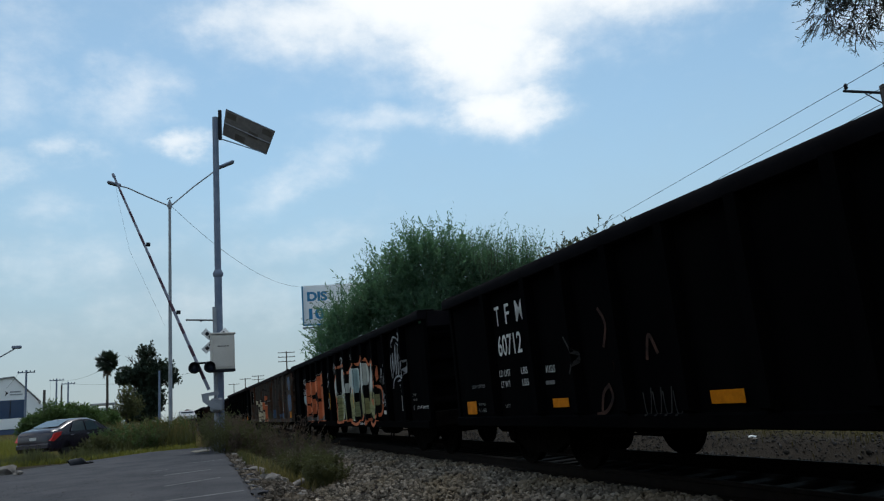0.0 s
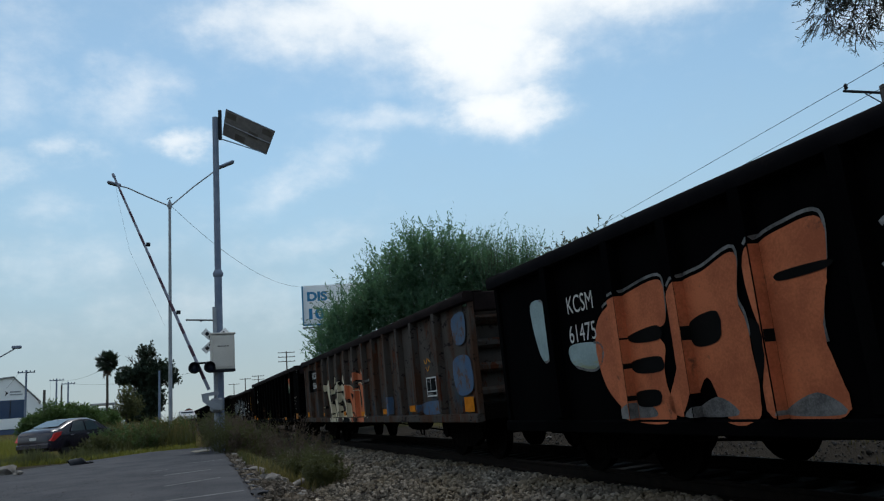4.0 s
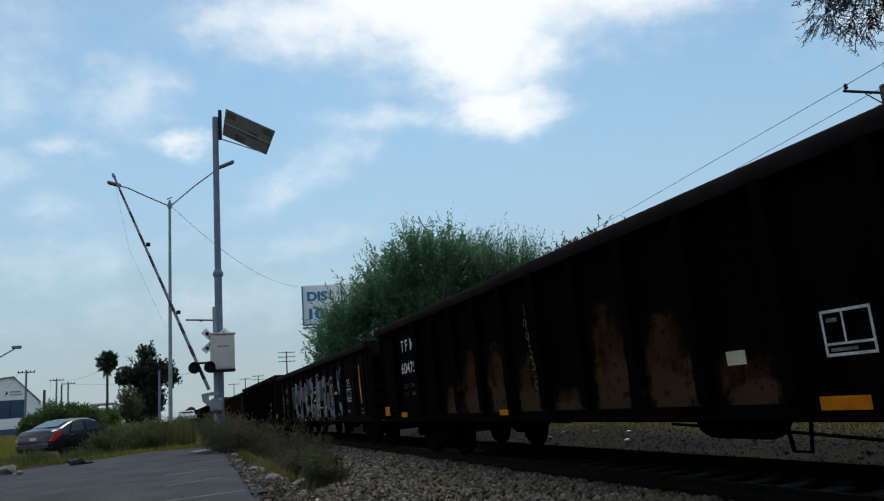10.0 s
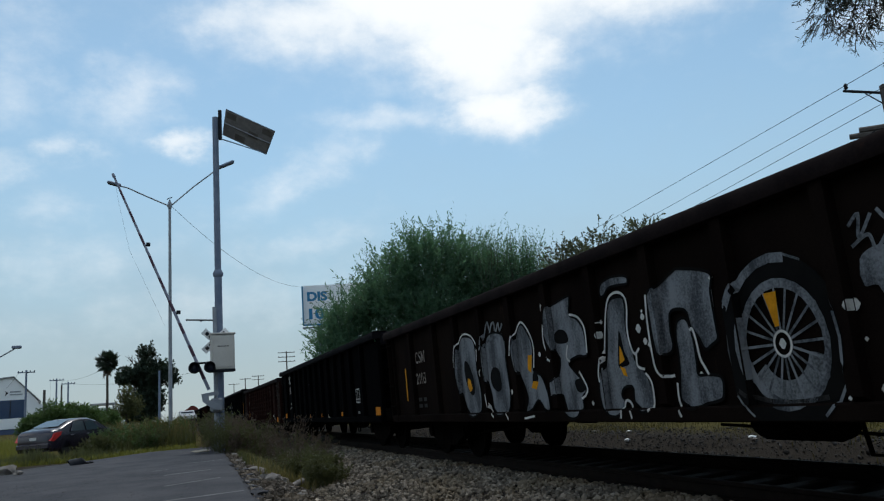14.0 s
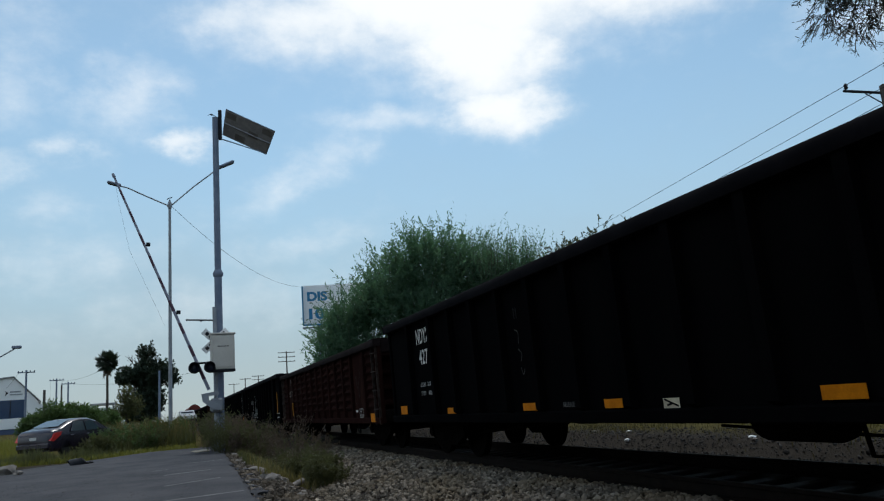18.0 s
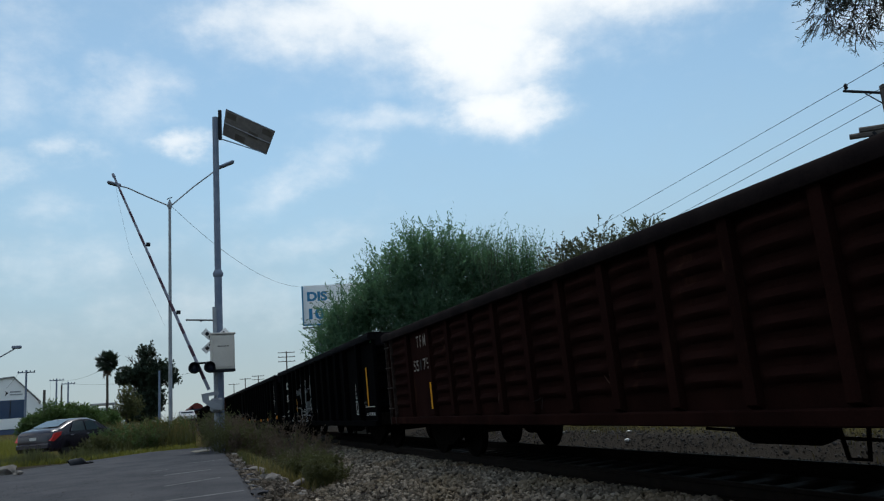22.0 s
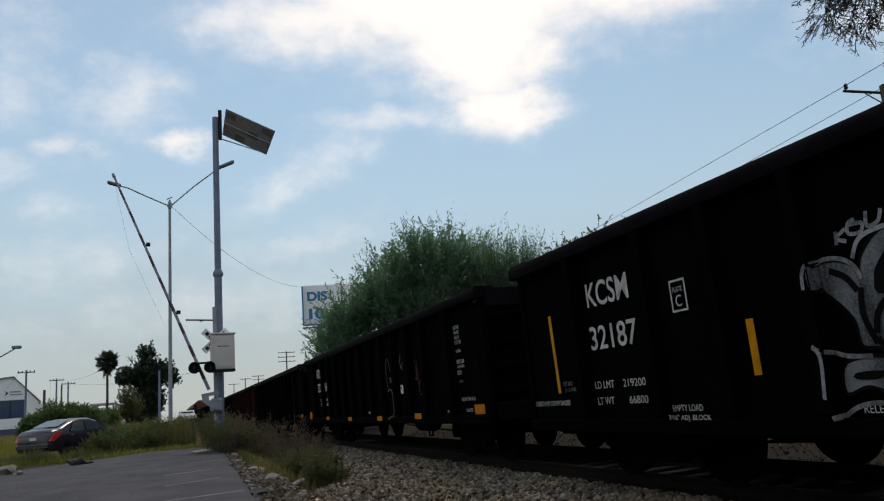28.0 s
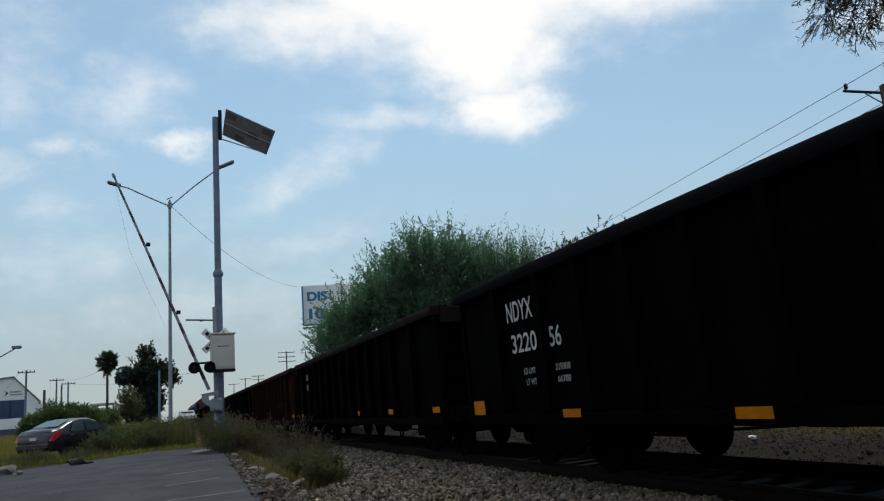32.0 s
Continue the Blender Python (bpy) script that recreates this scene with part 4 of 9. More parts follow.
def paint_b():
    w = B
    edge = rounded([(-0.54, 1.72), (-0.11, 2.09), (0.7, 2.23), (1.31, 1.98), (1.95, 2.17), (2.69, 2.14), (3.08, 2.38), (3.39, 2.25), (3.74, 2.04), (4.09, 2.17), (4.42, 2.08), (4.52, 1.74),
                    (4.45, 1.52), (4.78, 1.4), (4.72, 0.96), (4.3, 0.76), (3.93, 0.6), (3.59, 0.74), (3.13, 0.64), (2.97, 0.94), (2.61, 0.71), (2.06, 0.62), (1.15, 0.76), (0.47, 0.68), (-0.36, 0.72), (-0.4, 1.21)])
    fill("graffiti_shadow", w, [edge], INK, 1)
    stroke("graffiti_outline", w, [edge], 0.075, ORANGE, 2, "orange spray-painted outline", True)
    def spray_part_1(i, pts):
        fill("graffiti_letter", w, [rounded(pts)], TEAL_OLIVE if i == 3 else PALE_OLIVE, 3, label="spray-painted bubble letter fading from pale grey to olive")

    spray_part_1(0, [(-0.56, 1.71), (-0.31, 1.93), (0.10, 1.98), (0.23, 1.77), (0.25, 1.53), (0.52, 1.43), (0.68, 1.21), (0.64, 0.94), (0.43, 0.72), (0.10, 0.75), (-0.34, 0.83), (-0.34, 1.09), (-0.21, 1.30), (-0.46, 1.40)])
    spray_part_1(1, [(0.51, 2.05), (0.70, 2.12), (1.00, 2.06), (1.09, 1.87), (1.18, 1.49), (1.28, 1.12), (1.36, 0.81), (1.18, 0.74), (1.07, 0.97), (0.94, 0.74), (0.70, 0.72), (0.68, 0.99), (0.57, 1.27), (0.46, 1.56)])
    spray_part_1(2, [(1.27, 1.48), (1.40, 1.72), (1.56, 2.00), (1.81, 2.10), (2.00, 2.04), (2.06, 1.86), (2.00, 1.54), (1.85, 1.18), (1.86, 1.05), (2.05, 1.04), (2.07, 0.89), (1.97, 0.74), (1.72, 0.72), (1.52, 0.72), (1.50, 0.91), (1.47, 1.11), (1.41, 1.26), (1.51, 1.43)])
    spray_part_1(3, [(2.14, 2.01), (2.32, 2.04), (2.59, 2.03), (2.67, 1.95), (2.67, 1.71), (2.60, 1.53), (2.41, 1.40), (2.40, 1.27), (2.49, 1.05), (2.51, 0.88), (2.41, 0.82), (2.32, 0.93), (2.31, 1.14), (2.18, 1.33), (1.98, 1.38), (2.03, 1.72)])
    spray_part_1(4, [(2.82, 2.1), (3.04, 2.25), (3.16, 2.1), (3.14, 1.85), (3.32, 2.13), (3.61, 2.02), (3.68, 1.77), (3.55, 1.6), (3.3, 1.51), (3.46, 1.27), (3.68, 0.96), (3.38, 0.89), (3.18, 1.2), (3.08, 0.9), (2.78, 0.84), (2.72, 1.41)])
    spray_part_1(5, [(3.75, 1.75), (3.95, 2.07), (4.25, 2.06), (4.42, 1.84), (4.36, 1.5), (4.23, 1.6), (4.04, 1.62), (3.9, 1.45), (3.86, 1.2), (4.05, 1.06), (4.22, 1.3), (4.46, 1.36), (4.56, 1.17), (4.4, 0.93), (4.12, 0.76), (3.76, 0.79), (3.62, 1.0), (3.6, 1.35)])
    for pts in ([(-0.20, 1.50), (0.04, 1.53), (0.38, 1.47), (0.26, 1.40), (0.04, 1.43)], [(0.22, 1.38), (0.31, 1.18), (0.20, 0.82), (0.09, 0.83), (0.14, 1.19)], [(0.93, 1.68), (1.04, 1.70), (1.09, 1.58), (1.06, 1.45), (0.88, 1.48)], [(0.87, 1.25), (0.99, 1.27), (1.02, 0.98), (0.87, 0.98)], [(1.40, 1.41), (1.46, 1.55), (1.60, 1.61), (1.64, 1.54), (1.50, 1.40)], [(0.15, 1.87), (0.24, 1.69), (0.08, 1.70)]):
        fill("graffiti_gap", w, [rounded(pts)], INK, 4)
    for pts in ([(0.52, 1.43), (0.68, 1.21), (0.64, 0.94), (0.43, 0.73)], [(1.09, 1.87), (1.18, 1.49), (1.28, 1.12)], [(1.56, 2.00), (1.81, 2.09), (2.00, 2.03), (2.04, 1.86)], [(2.38, 2.03), (2.58, 2.01), (2.65, 1.93), (2.66, 1.71), (2.59, 1.53)], [(2.04, 1.03), (2.06, 0.89), (1.96, 0.74), (1.73, 0.72)], [(-0.48, 1.76), (-0.28, 1.93), (0.09, 1.97)]):
        stroke("graffiti_highlight", w, [curve(pts)], 0.032, PALE, 5)
    stroke("graffiti_highlight", w, [curve([(2.86, 2.1), (3.04, 2.22), (3.13, 2.08)])], 0.03, PALE, 5)
    stroke("graffiti_highlight", w, [curve([(3.8, 1.8), (3.96, 2.04), (4.25, 2.03), (4.38, 1.84)])], 0.03, PALE, 5)
    stroke("graffiti_square", w, [[(1.89, 1.26), (2.01, 1.26), (1.98, 1.11), (1.86, 1.11)]], 0.035, ORANGE, 5, "", True)
    stroke("graffiti_mouth", w, [rounded([(3.78, 1.22), (3.9, 1.08), (4.0, 1.24), (3.9, 1.17)])], 0.05, ORANGE, 5, "", True)
    for pts in ([(-5.28, 1.89), (-4.69, 2.03), (-4.18, 2.07), (-4.12, 1.88), (-4.19, 1.62), (-4.56, 1.60), (-4.24, 1.45), (-4.30, 1.10), (-4.22, 0.70), (-4.85, 0.70), (-5.28, 0.94), (-5.47, 1.23), (-5.50, 1.62)], [(-3.92, 1.91), (-3.50, 2.03), (-3.06, 2.11), (-3.12, 1.70), (-3.05, 1.46), (-3.06, 0.74), (-3.46, 0.70), (-3.67, 1.08), (-3.98, 0.74), (-4.30, 0.83), (-4.06, 1.26)], [(-2.82, 2.08), (-2.46, 2.19), (-2.11, 2.18), (-2.12, 1.84), (-2.26, 1.33), (-2.16, 0.77), (-2.54, 0.70), (-2.86, 0.78), (-2.79, 1.36), (-2.85, 1.68)]):
        fill("graffiti_letter", w, [rounded(pts)], ORANGE, 2, label="orange spray-painted letter")
        stroke("graffiti_outline", w, [[(x, z + 0.05) for x, z in rounded(pts)[:22]]], 0.03, CHALK, 1)
        fill("graffiti_drip", w, [rounded([(x, z) for x, z in ((pts[-4][0] - 0.25, 0.74), (pts[-4][0] + 0.1, 0.9), (pts[-4][0] + 0.35, 0.74))])], CHALK, 3)
    for pts in ([(-4.83, 1.57), (-4.31, 1.63), (-4.28, 1.49), (-4.72, 1.49)], [(-4.83, 1.30), (-4.33, 1.32), (-4.32, 1.18), (-4.76, 1.18)], [(-3.79, 1.59), (-3.40, 1.65), (-3.41, 1.40), (-3.76, 1.37)], [(-2.61, 1.85), (-2.11, 1.86), (-2.13, 1.80), (-2.60, 1.78)], [(-4.82, 0.98), (-4.42, 0.99), (-4.44, 0.85), (-4.79, 0.84)], [(-3.01, 1.53), (-2.77, 1.44), (-2.84, 1.05), (-3.00, 1.13)]):
        fill("graffiti_gap", w, [rounded(pts)], INK, 4)
    for pts in ([(-7.06, 2.2), (-6.72, 2.22), (-6.6, 1.9), (-6.66, 1.5), (-6.85, 1.46), (-7.0, 1.75)], [(-6.1, 1.58), (-5.45, 1.56), (-5.4, 1.38), (-5.62, 1.26), (-6.08, 1.36)]):
        fill("graffiti_letter", w, [rounded(pts)], TEAL_OLIVE, 1, label="teal and olive spray-painted letter")
        stroke("graffiti_outline", w, [rounded(pts)[4:20]], 0.03, CHALK, 2)
    def spray_part_2(line):
        stroke("scrawl", w, [curve(line)], 0.045, HAZE, 2)

    spray_part_2([(-0.63, 2.14), (-0.49, 2.35), (-0.43, 2.18), (-0.52, 2.07)])
    spray_part_2([(-0.39, 2.23), (-0.27, 2.34), (-0.27, 2.12), (-0.13, 2.31)])
    spray_part_2([(-0.11, 2.12), (-0.00, 2.37), (0.03, 2.13)])
    spray_part_2([(0.09, 2.15), (0.18, 2.37), (0.18, 2.20), (0.22, 2.13)])
    spray_part_2([(0.42, 2.39), (0.58, 2.45), (0.72, 2.39), (0.59, 2.27), (0.44, 2.27)])
    spray_part_2([(0.62, 2.41), (0.58, 2.15)])
    spray_part_2([(-1.62, 2.01), (-1.40, 2.12), (-1.17, 2.16), (-1.30, 1.96), (-1.66, 1.72)])
    spray_part_2([(-1.54, 1.89), (-1.33, 1.83), (-1.20, 1.67), (-1.40, 1.59)])
    spray_part_2([(-1.20, 2.06), (-1.09, 2.11), (-1.13, 1.94)])
    spray_part_2([(-1.46, 1.35), (-1.62, 1.33), (-1.50, 1.20), (-1.66, 1.08)])
    spray_part_2([(-1.11, 1.36), (-1.20, 1.26), (-1.15, 1.13)])
    tag = [
        curve([(4.66, 1.57), (4.85, 1.88), (4.85, 1.54)]),
        curve([(4.72, 1.68), (4.91, 1.71)]),
        curve([(4.92, 1.51), (5.07, 1.85), (5.01, 1.53)]),
        curve([(5.05, 1.62), (5.18, 1.75), (5.07, 1.65), (5.18, 1.53)]),
        curve([(5.41, 1.95), (5.32, 1.50)]),
        curve([(5.34, 1.73), (5.22, 1.66), (5.32, 1.59)]),
        curve([(4.77, 1.32), (4.88, 1.38), (4.90, 1.28), (4.73, 1.11), (4.90, 1.12)]),
        curve([(4.97, 1.30), (5.05, 1.24), (4.98, 1.11), (4.92, 1.19), (4.97, 1.29)]),
        curve([(5.16, 1.36), (5.09, 1.09)]),
        curve([(5.29, 1.38), (5.20, 1.00)]),
        curve([(4.87, 1.01), (4.99, 1.07), (5.07, 0.98), (5.20, 1.06)]),
    ]
    for line in tag:
        stroke("scrawl", w, [line], 0.03, HAZE, 2, "white sprayed scrawl")
    def spray_part_3(line):
        stroke("scrawl", w, [line], 0.036, HAZE, 2, "white sprayed scrawl")

    spray_part_3(curve([(5.89, 2.42), (6.05, 2.48), (6.25, 2.44), (6.41, 2.38), (6.63, 2.45), (6.79, 2.49), (6.81, 2.38), (6.68, 2.34), (6.54, 2.36)]))
    spray_part_3(curve([(5.85, 2.26), (5.85, 2.37), (6.02, 2.45)]))
    spray_part_3(curve([(5.88, 2.15), (5.84, 1.66), (5.72, 1.68), (5.84, 1.99)]))
    spray_part_3(curve([(5.92, 2.14), (5.93, 1.76), (6.15, 2.31), (6.05, 1.66)]))
    spray_part_3(curve([(6.10, 1.68), (6.32, 2.27), (6.21, 1.62)]))
    spray_part_3(curve([(6.24, 1.64), (6.43, 2.09), (6.53, 2.02), (6.35, 1.62)]))
    spray_part_3(curve([(6.42, 1.59), (6.62, 2.10), (6.73, 1.98), (6.50, 1.63)]))
    spray_part_3(curve([(6.67, 1.60), (6.84, 1.87), (6.92, 1.90), (6.83, 1.58), (6.74, 1.62)]))
    spray_part_3(curve([(5.78, 2.11), (5.68, 1.90), (5.76, 1.67)]))
    spray_part_3(curve([(5.77, 1.39), (5.87, 1.55), (6.12, 1.63), (6.49, 1.60), (6.68, 1.51), (6.71, 1.36)]))
    spray_part_3(curve([(6.14, 1.52), (6.33, 1.54), (6.53, 1.48)]))
    spray_part_3(curve([(6.22, 2.34), (6.50, 2.23), (6.72, 2.21)]))
    letters(w, "S2C", 1.72, 2.2, 2.3, 0.15, CHALK, bold=0.02)
    letters(w, "KCSM", -6.05, -5.45, 1.96, 0.21)
    letters(w, "61475", -6.08, -5.46, 1.61, 0.21)
    for x in (1.8, 4.12, -1.36):
        yellow(w, x, 1.04, 1.52, 0.1, 0.03)
    letters(w, "RELEASE ROD", 2.62, 3.13, 0.615, 0.06, layer=6, face=-1.577)
    fill("label_plate", w, [[(4.81, 0.85), (5.05, 0.85), (5.05, 0.93), (4.81, 0.93)]], WHITE_INK, 3)
    panel_box(w, 6.34, 6.67, 0.9, 1.22)
    letters(w, "2 INCH HF COMP SHOES", 7.36, 8.1, 0.93, 0.055)
    letters(w, "LIFT AND", 7.12, 7.35, 1.18, 0.05, CHALK)
    letters(w, "JACK HERE", 7.14, 7.42, 1.08, 0.05, CHALK)
    stroke("arrow_mark", w, [[(7.2, 1.0), (7.14, 0.93)], [(7.19, 0.93), (7.13, 0.92), (7.13, 0.98)]], 0.025, CHALK, 3)
    letters(w, "IH", 6.26, 6.33, 1.4, 0.06, CHALK)
    letters(w, "5-6", 6.56, 6.66, 1.41, 0.06, CHALK)
    letters(w, "52-6", 6.52, 6.66, 1.62, 0.06, CHALK)
    letters(w, "CU FT 2791", 6.3, 6.65, 1.28, 0.06, CHALK)


def paint_c():
    w = C
    fill("number_panel", w, [[(-6.83, 1.66), (-5.54, 1.66), (-5.54, 2.38), (-6.83, 2.38)]], INK, 1, label="black lettering panel")
    letters(w, "KCSM", -6.57, -5.70, 2.08, 0.22, bold=0.008, layer=4)
    letters(w, "585649", -6.52, -5.58, 1.76, 0.2, bold=0.008, layer=4)
    def spray_part_4(pts):
        fill("graffiti_letter", w, [pts], CREAM, 1, label="cream spray-painted letter")
        stroke("graffiti_outline", w, [pts], 0.035, INK, 2, "", True)

    spray_part_4([(-4.26, 1.75), (-3.97, 1.87), (-3.83, 1.98), (-3.77, 1.81), (-3.69, 1.73), (-3.72, 1.88), (-3.48, 1.92), (-3.46, 1.71), (-3.61, 1.43), (-3.44, 1.25), (-3.46, 1.01), (-3.45, 0.68), (-3.67, 0.68), (-3.72, 1.01), (-3.92, 1.17), (-4.02, 1.39), (-4.13, 1.59)])
    spray_part_4([(-3.04, 1.77), (-2.95, 1.89), (-2.92, 2.00), (-2.76, 1.94), (-2.82, 1.81), (-2.95, 1.74)])
    spray_part_4([(-4.52, 1.35), (-4.42, 1.19), (-4.02, 1.11), (-4.36, 1.07), (-4.55, 1.04)])
    spray_part_4([(-3.07, 1.67), (-2.88, 1.75), (-2.62, 1.75), (-2.40, 1.63), (-2.31, 1.43), (-2.30, 1.21), (-2.38, 1.03), (-2.37, 0.85), (-2.59, 0.68), (-2.68, 0.68), (-2.85, 0.89), (-2.98, 1.12), (-3.02, 1.32), (-2.84, 1.38), (-2.64, 1.20), (-2.50, 1.26), (-2.51, 1.45), (-2.66, 1.59), (-2.82, 1.59), (-2.95, 1.49), (-3.17, 1.44)])
    spray_part_4([(-3.39, 1.42), (-3.12, 1.36), (-3.02, 1.06), (-2.88, 0.87), (-2.73, 0.68), (-3.42, 0.68), (-3.41, 1.00)])
    spray_part_4([(-2.41, 1.70), (-2.25, 1.82), (-2.02, 1.82), (-2.04, 1.68), (-1.89, 1.88), (-1.71, 2.02), (-1.66, 1.82), (-1.53, 1.77), (-1.31, 1.88), (-1.40, 1.81), (-1.56, 1.69), (-1.44, 1.56), (-1.44, 1.28), (-1.53, 1.03), (-1.66, 1.09), (-1.93, 1.31), (-2.07, 1.20), (-1.97, 1.08), (-1.88, 1.01), (-2.07, 0.93), (-2.25, 0.97), (-2.25, 1.21), (-2.27, 1.46), (-2.35, 1.59)])
    spray_part_4([(-2.11, 0.96), (-1.54, 1.00), (-1.39, 1.32), (-1.06, 1.26), (-0.86, 1.10), (-0.86, 0.97), (-0.77, 0.82), (-0.81, 0.68), (-1.86, 0.68), (-2.06, 0.81)])
    def spray_part_5(pts):
        fill("graffiti_letter", w, [pts], ORANGE, 3, label="orange spray-painted letter")
        stroke("graffiti_outline", w, [pts], 0.028, INK, 4, "", True)

    spray_part_5([(-1.40, 1.81), (-1.21, 1.73), (-1.04, 1.68), (-0.64, 1.60), (-0.36, 1.50), (-0.27, 1.44), (-0.28, 1.29), (-0.29, 1.14), (-0.19, 1.04), (-0.09, 0.90), (-0.23, 0.88), (-0.43, 0.91), (-0.85, 0.93), (-0.80, 1.13), (-1.01, 1.29), (-1.36, 1.34), (-1.35, 1.55)])
    spray_part_5([(-1.59, 1.96), (-1.33, 1.99), (-1.31, 1.88), (-1.46, 1.85)])
    spray_part_5([(-0.23, 1.87), (-0.23, 2.00), (0.37, 1.88), (0.41, 1.99), (0.78, 1.70), (0.42, 1.71), (0.05, 1.73), (-0.07, 1.65), (-0.22, 1.70)])
    spray_part_5([(0.06, 1.66), (0.40, 1.65), (0.63, 1.54), (0.75, 1.36), (0.76, 1.16), (0.74, 0.91), (0.68, 0.77), (0.57, 0.68), (-0.13, 0.68), (-0.13, 0.88), (-0.21, 1.09), (-0.26, 1.33), (-0.21, 1.47), (-0.01, 1.50), (0.10, 1.56)])
    spray_part_5([(-0.81, 0.92), (-0.62, 0.89), (-0.56, 0.68), (-0.49, 0.68), (-0.78, 0.68)])
    def spray_part_6(pts):
        fill("graffiti_gap", w, [pts], INK, 5)

    spray_part_6([(-2.31, 1.51), (-1.77, 1.54), (-1.74, 1.50), (-1.84, 1.38), (-1.96, 1.48)])
    spray_part_6([(-2.04, 1.32), (-1.91, 1.25), (-1.79, 1.17), (-1.87, 1.08), (-1.97, 1.18)])
    spray_part_6([(-2.03, 1.70), (-1.89, 1.82), (-1.75, 1.74), (-1.61, 1.69), (-1.72, 1.66), (-1.89, 1.73)])
    spray_part_6([(-1.92, 0.68), (-1.64, 0.81), (-1.30, 0.84), (-1.01, 0.77), (-0.83, 0.68)])
    spray_part_6([(-0.89, 1.44), (-0.45, 1.39), (-0.52, 1.32), (-0.62, 1.31), (-0.69, 1.24), (-0.77, 1.32)])
    spray_part_6([(-0.53, 1.07), (-0.36, 1.22), (-0.29, 1.14), (-0.27, 1.05)])
    spray_part_6([(0.11, 1.60), (0.22, 1.61), (0.32, 1.41), (0.38, 1.14), (0.34, 1.04), (0.26, 1.06), (0.21, 1.24), (0.18, 1.43)])
    spray_part_6([(-0.36, 0.91), (-0.13, 0.90), (-0.00, 0.87), (-0.08, 0.68), (-0.49, 0.68), (-0.27, 0.74)])
    spray_part_6([(-1.23, 0.93), (-1.01, 0.94), (-1.00, 0.87), (-1.20, 0.87)])
    spray_part_6([(-3.34, 0.95), (-3.07, 0.93), (-3.12, 0.84), (-3.33, 0.85)])
    for line in ([(0.06, 1.66), (0.40, 1.65), (0.63, 1.54), (0.75, 1.36)],
             [(-0.22, 1.50), (0.12, 1.48), (0.22, 1.45), (0.22, 1.29), (0.26, 1.08)],
             [(-0.30, 1.14), (-0.19, 1.04), (-0.09, 0.92)],
             [(-1.04, 1.67), (-0.64, 1.59), (-0.29, 1.47)],
             [(0.41, 1.98), (0.78, 1.70)]):
        stroke("graffiti_highlight", w, [curve(line)], 0.022, CREAM, 6)
    for line in ([(0.76, 1.53), (0.85, 1.58), (0.96, 1.61)],
             [(0.80, 1.46), (0.78, 1.36), (0.82, 1.28), (0.89, 1.25)],
             [(1.05, 1.65), (1.15, 1.68), (1.26, 1.69)]):
        stroke("graffiti_ring", w, [curve(line)], 0.05, CHALK, 2)
    for p in ((-0.71, 1.8), (0.98, 0.83)):
        fill("paint_spot", w, [rounded([(p[0] + 0.06 * math.cos(a), p[1] + 0.06 * math.sin(a)) for a in (0, 1.57, 3.14, 4.71)])], CREAM, 2)
    panel_box(w, 5.66, 6.22, 1.14, 1.5, 0.025)
    fill("number_panel", w, [[(5.68, 1.16), (6.2, 1.16), (6.2, 1.48), (5.68, 1.48)]], INK, 1)
    stroke("scrawl", w, [curve([(5.62, 1.84), (5.72, 1.76), (5.82, 1.86)]), curve([(5.7, 1.7), (5.8, 1.62), (5.92, 1.72)]), curve([(5.85, 1.84), (5.98, 1.78)])], 0.02, YELLOW)
    for x0, x1, z0, z1 in ((2.34, 2.79, 0.85, 0.96), (4.45, 4.89, 0.88, 1.0), (7.57, 7.99, 0.84, 1.08), (-7.9, -7.6, 0.86, 1.0), (-4.94, -4.58, 0.85, 0.96), (-1.92, -1.46, 0.85, 0.96), (0.2, 0.6, 0.82, 0.93)):
        amber(w, x0, x1, z0, z1)
    for pts in ([(7.2, 1.7), (7.95, 1.72), (8.0, 1.2), (7.3, 1.15)], [(5.3, 1.02), (6.4, 1.05), (6.45, 0.85), (5.4, 0.82)], [(7.3, 2.4), (7.9, 2.45), (7.85, 2.0), (7.4, 1.98)], [(2.9, 1.15), (3.25, 1.2), (3.2, 0.86), (2.95, 0.84)]):
        fill("paint_patch", w, [rounded(pts)], BLUE_PATCH, 1, label="faded blue paint patch")


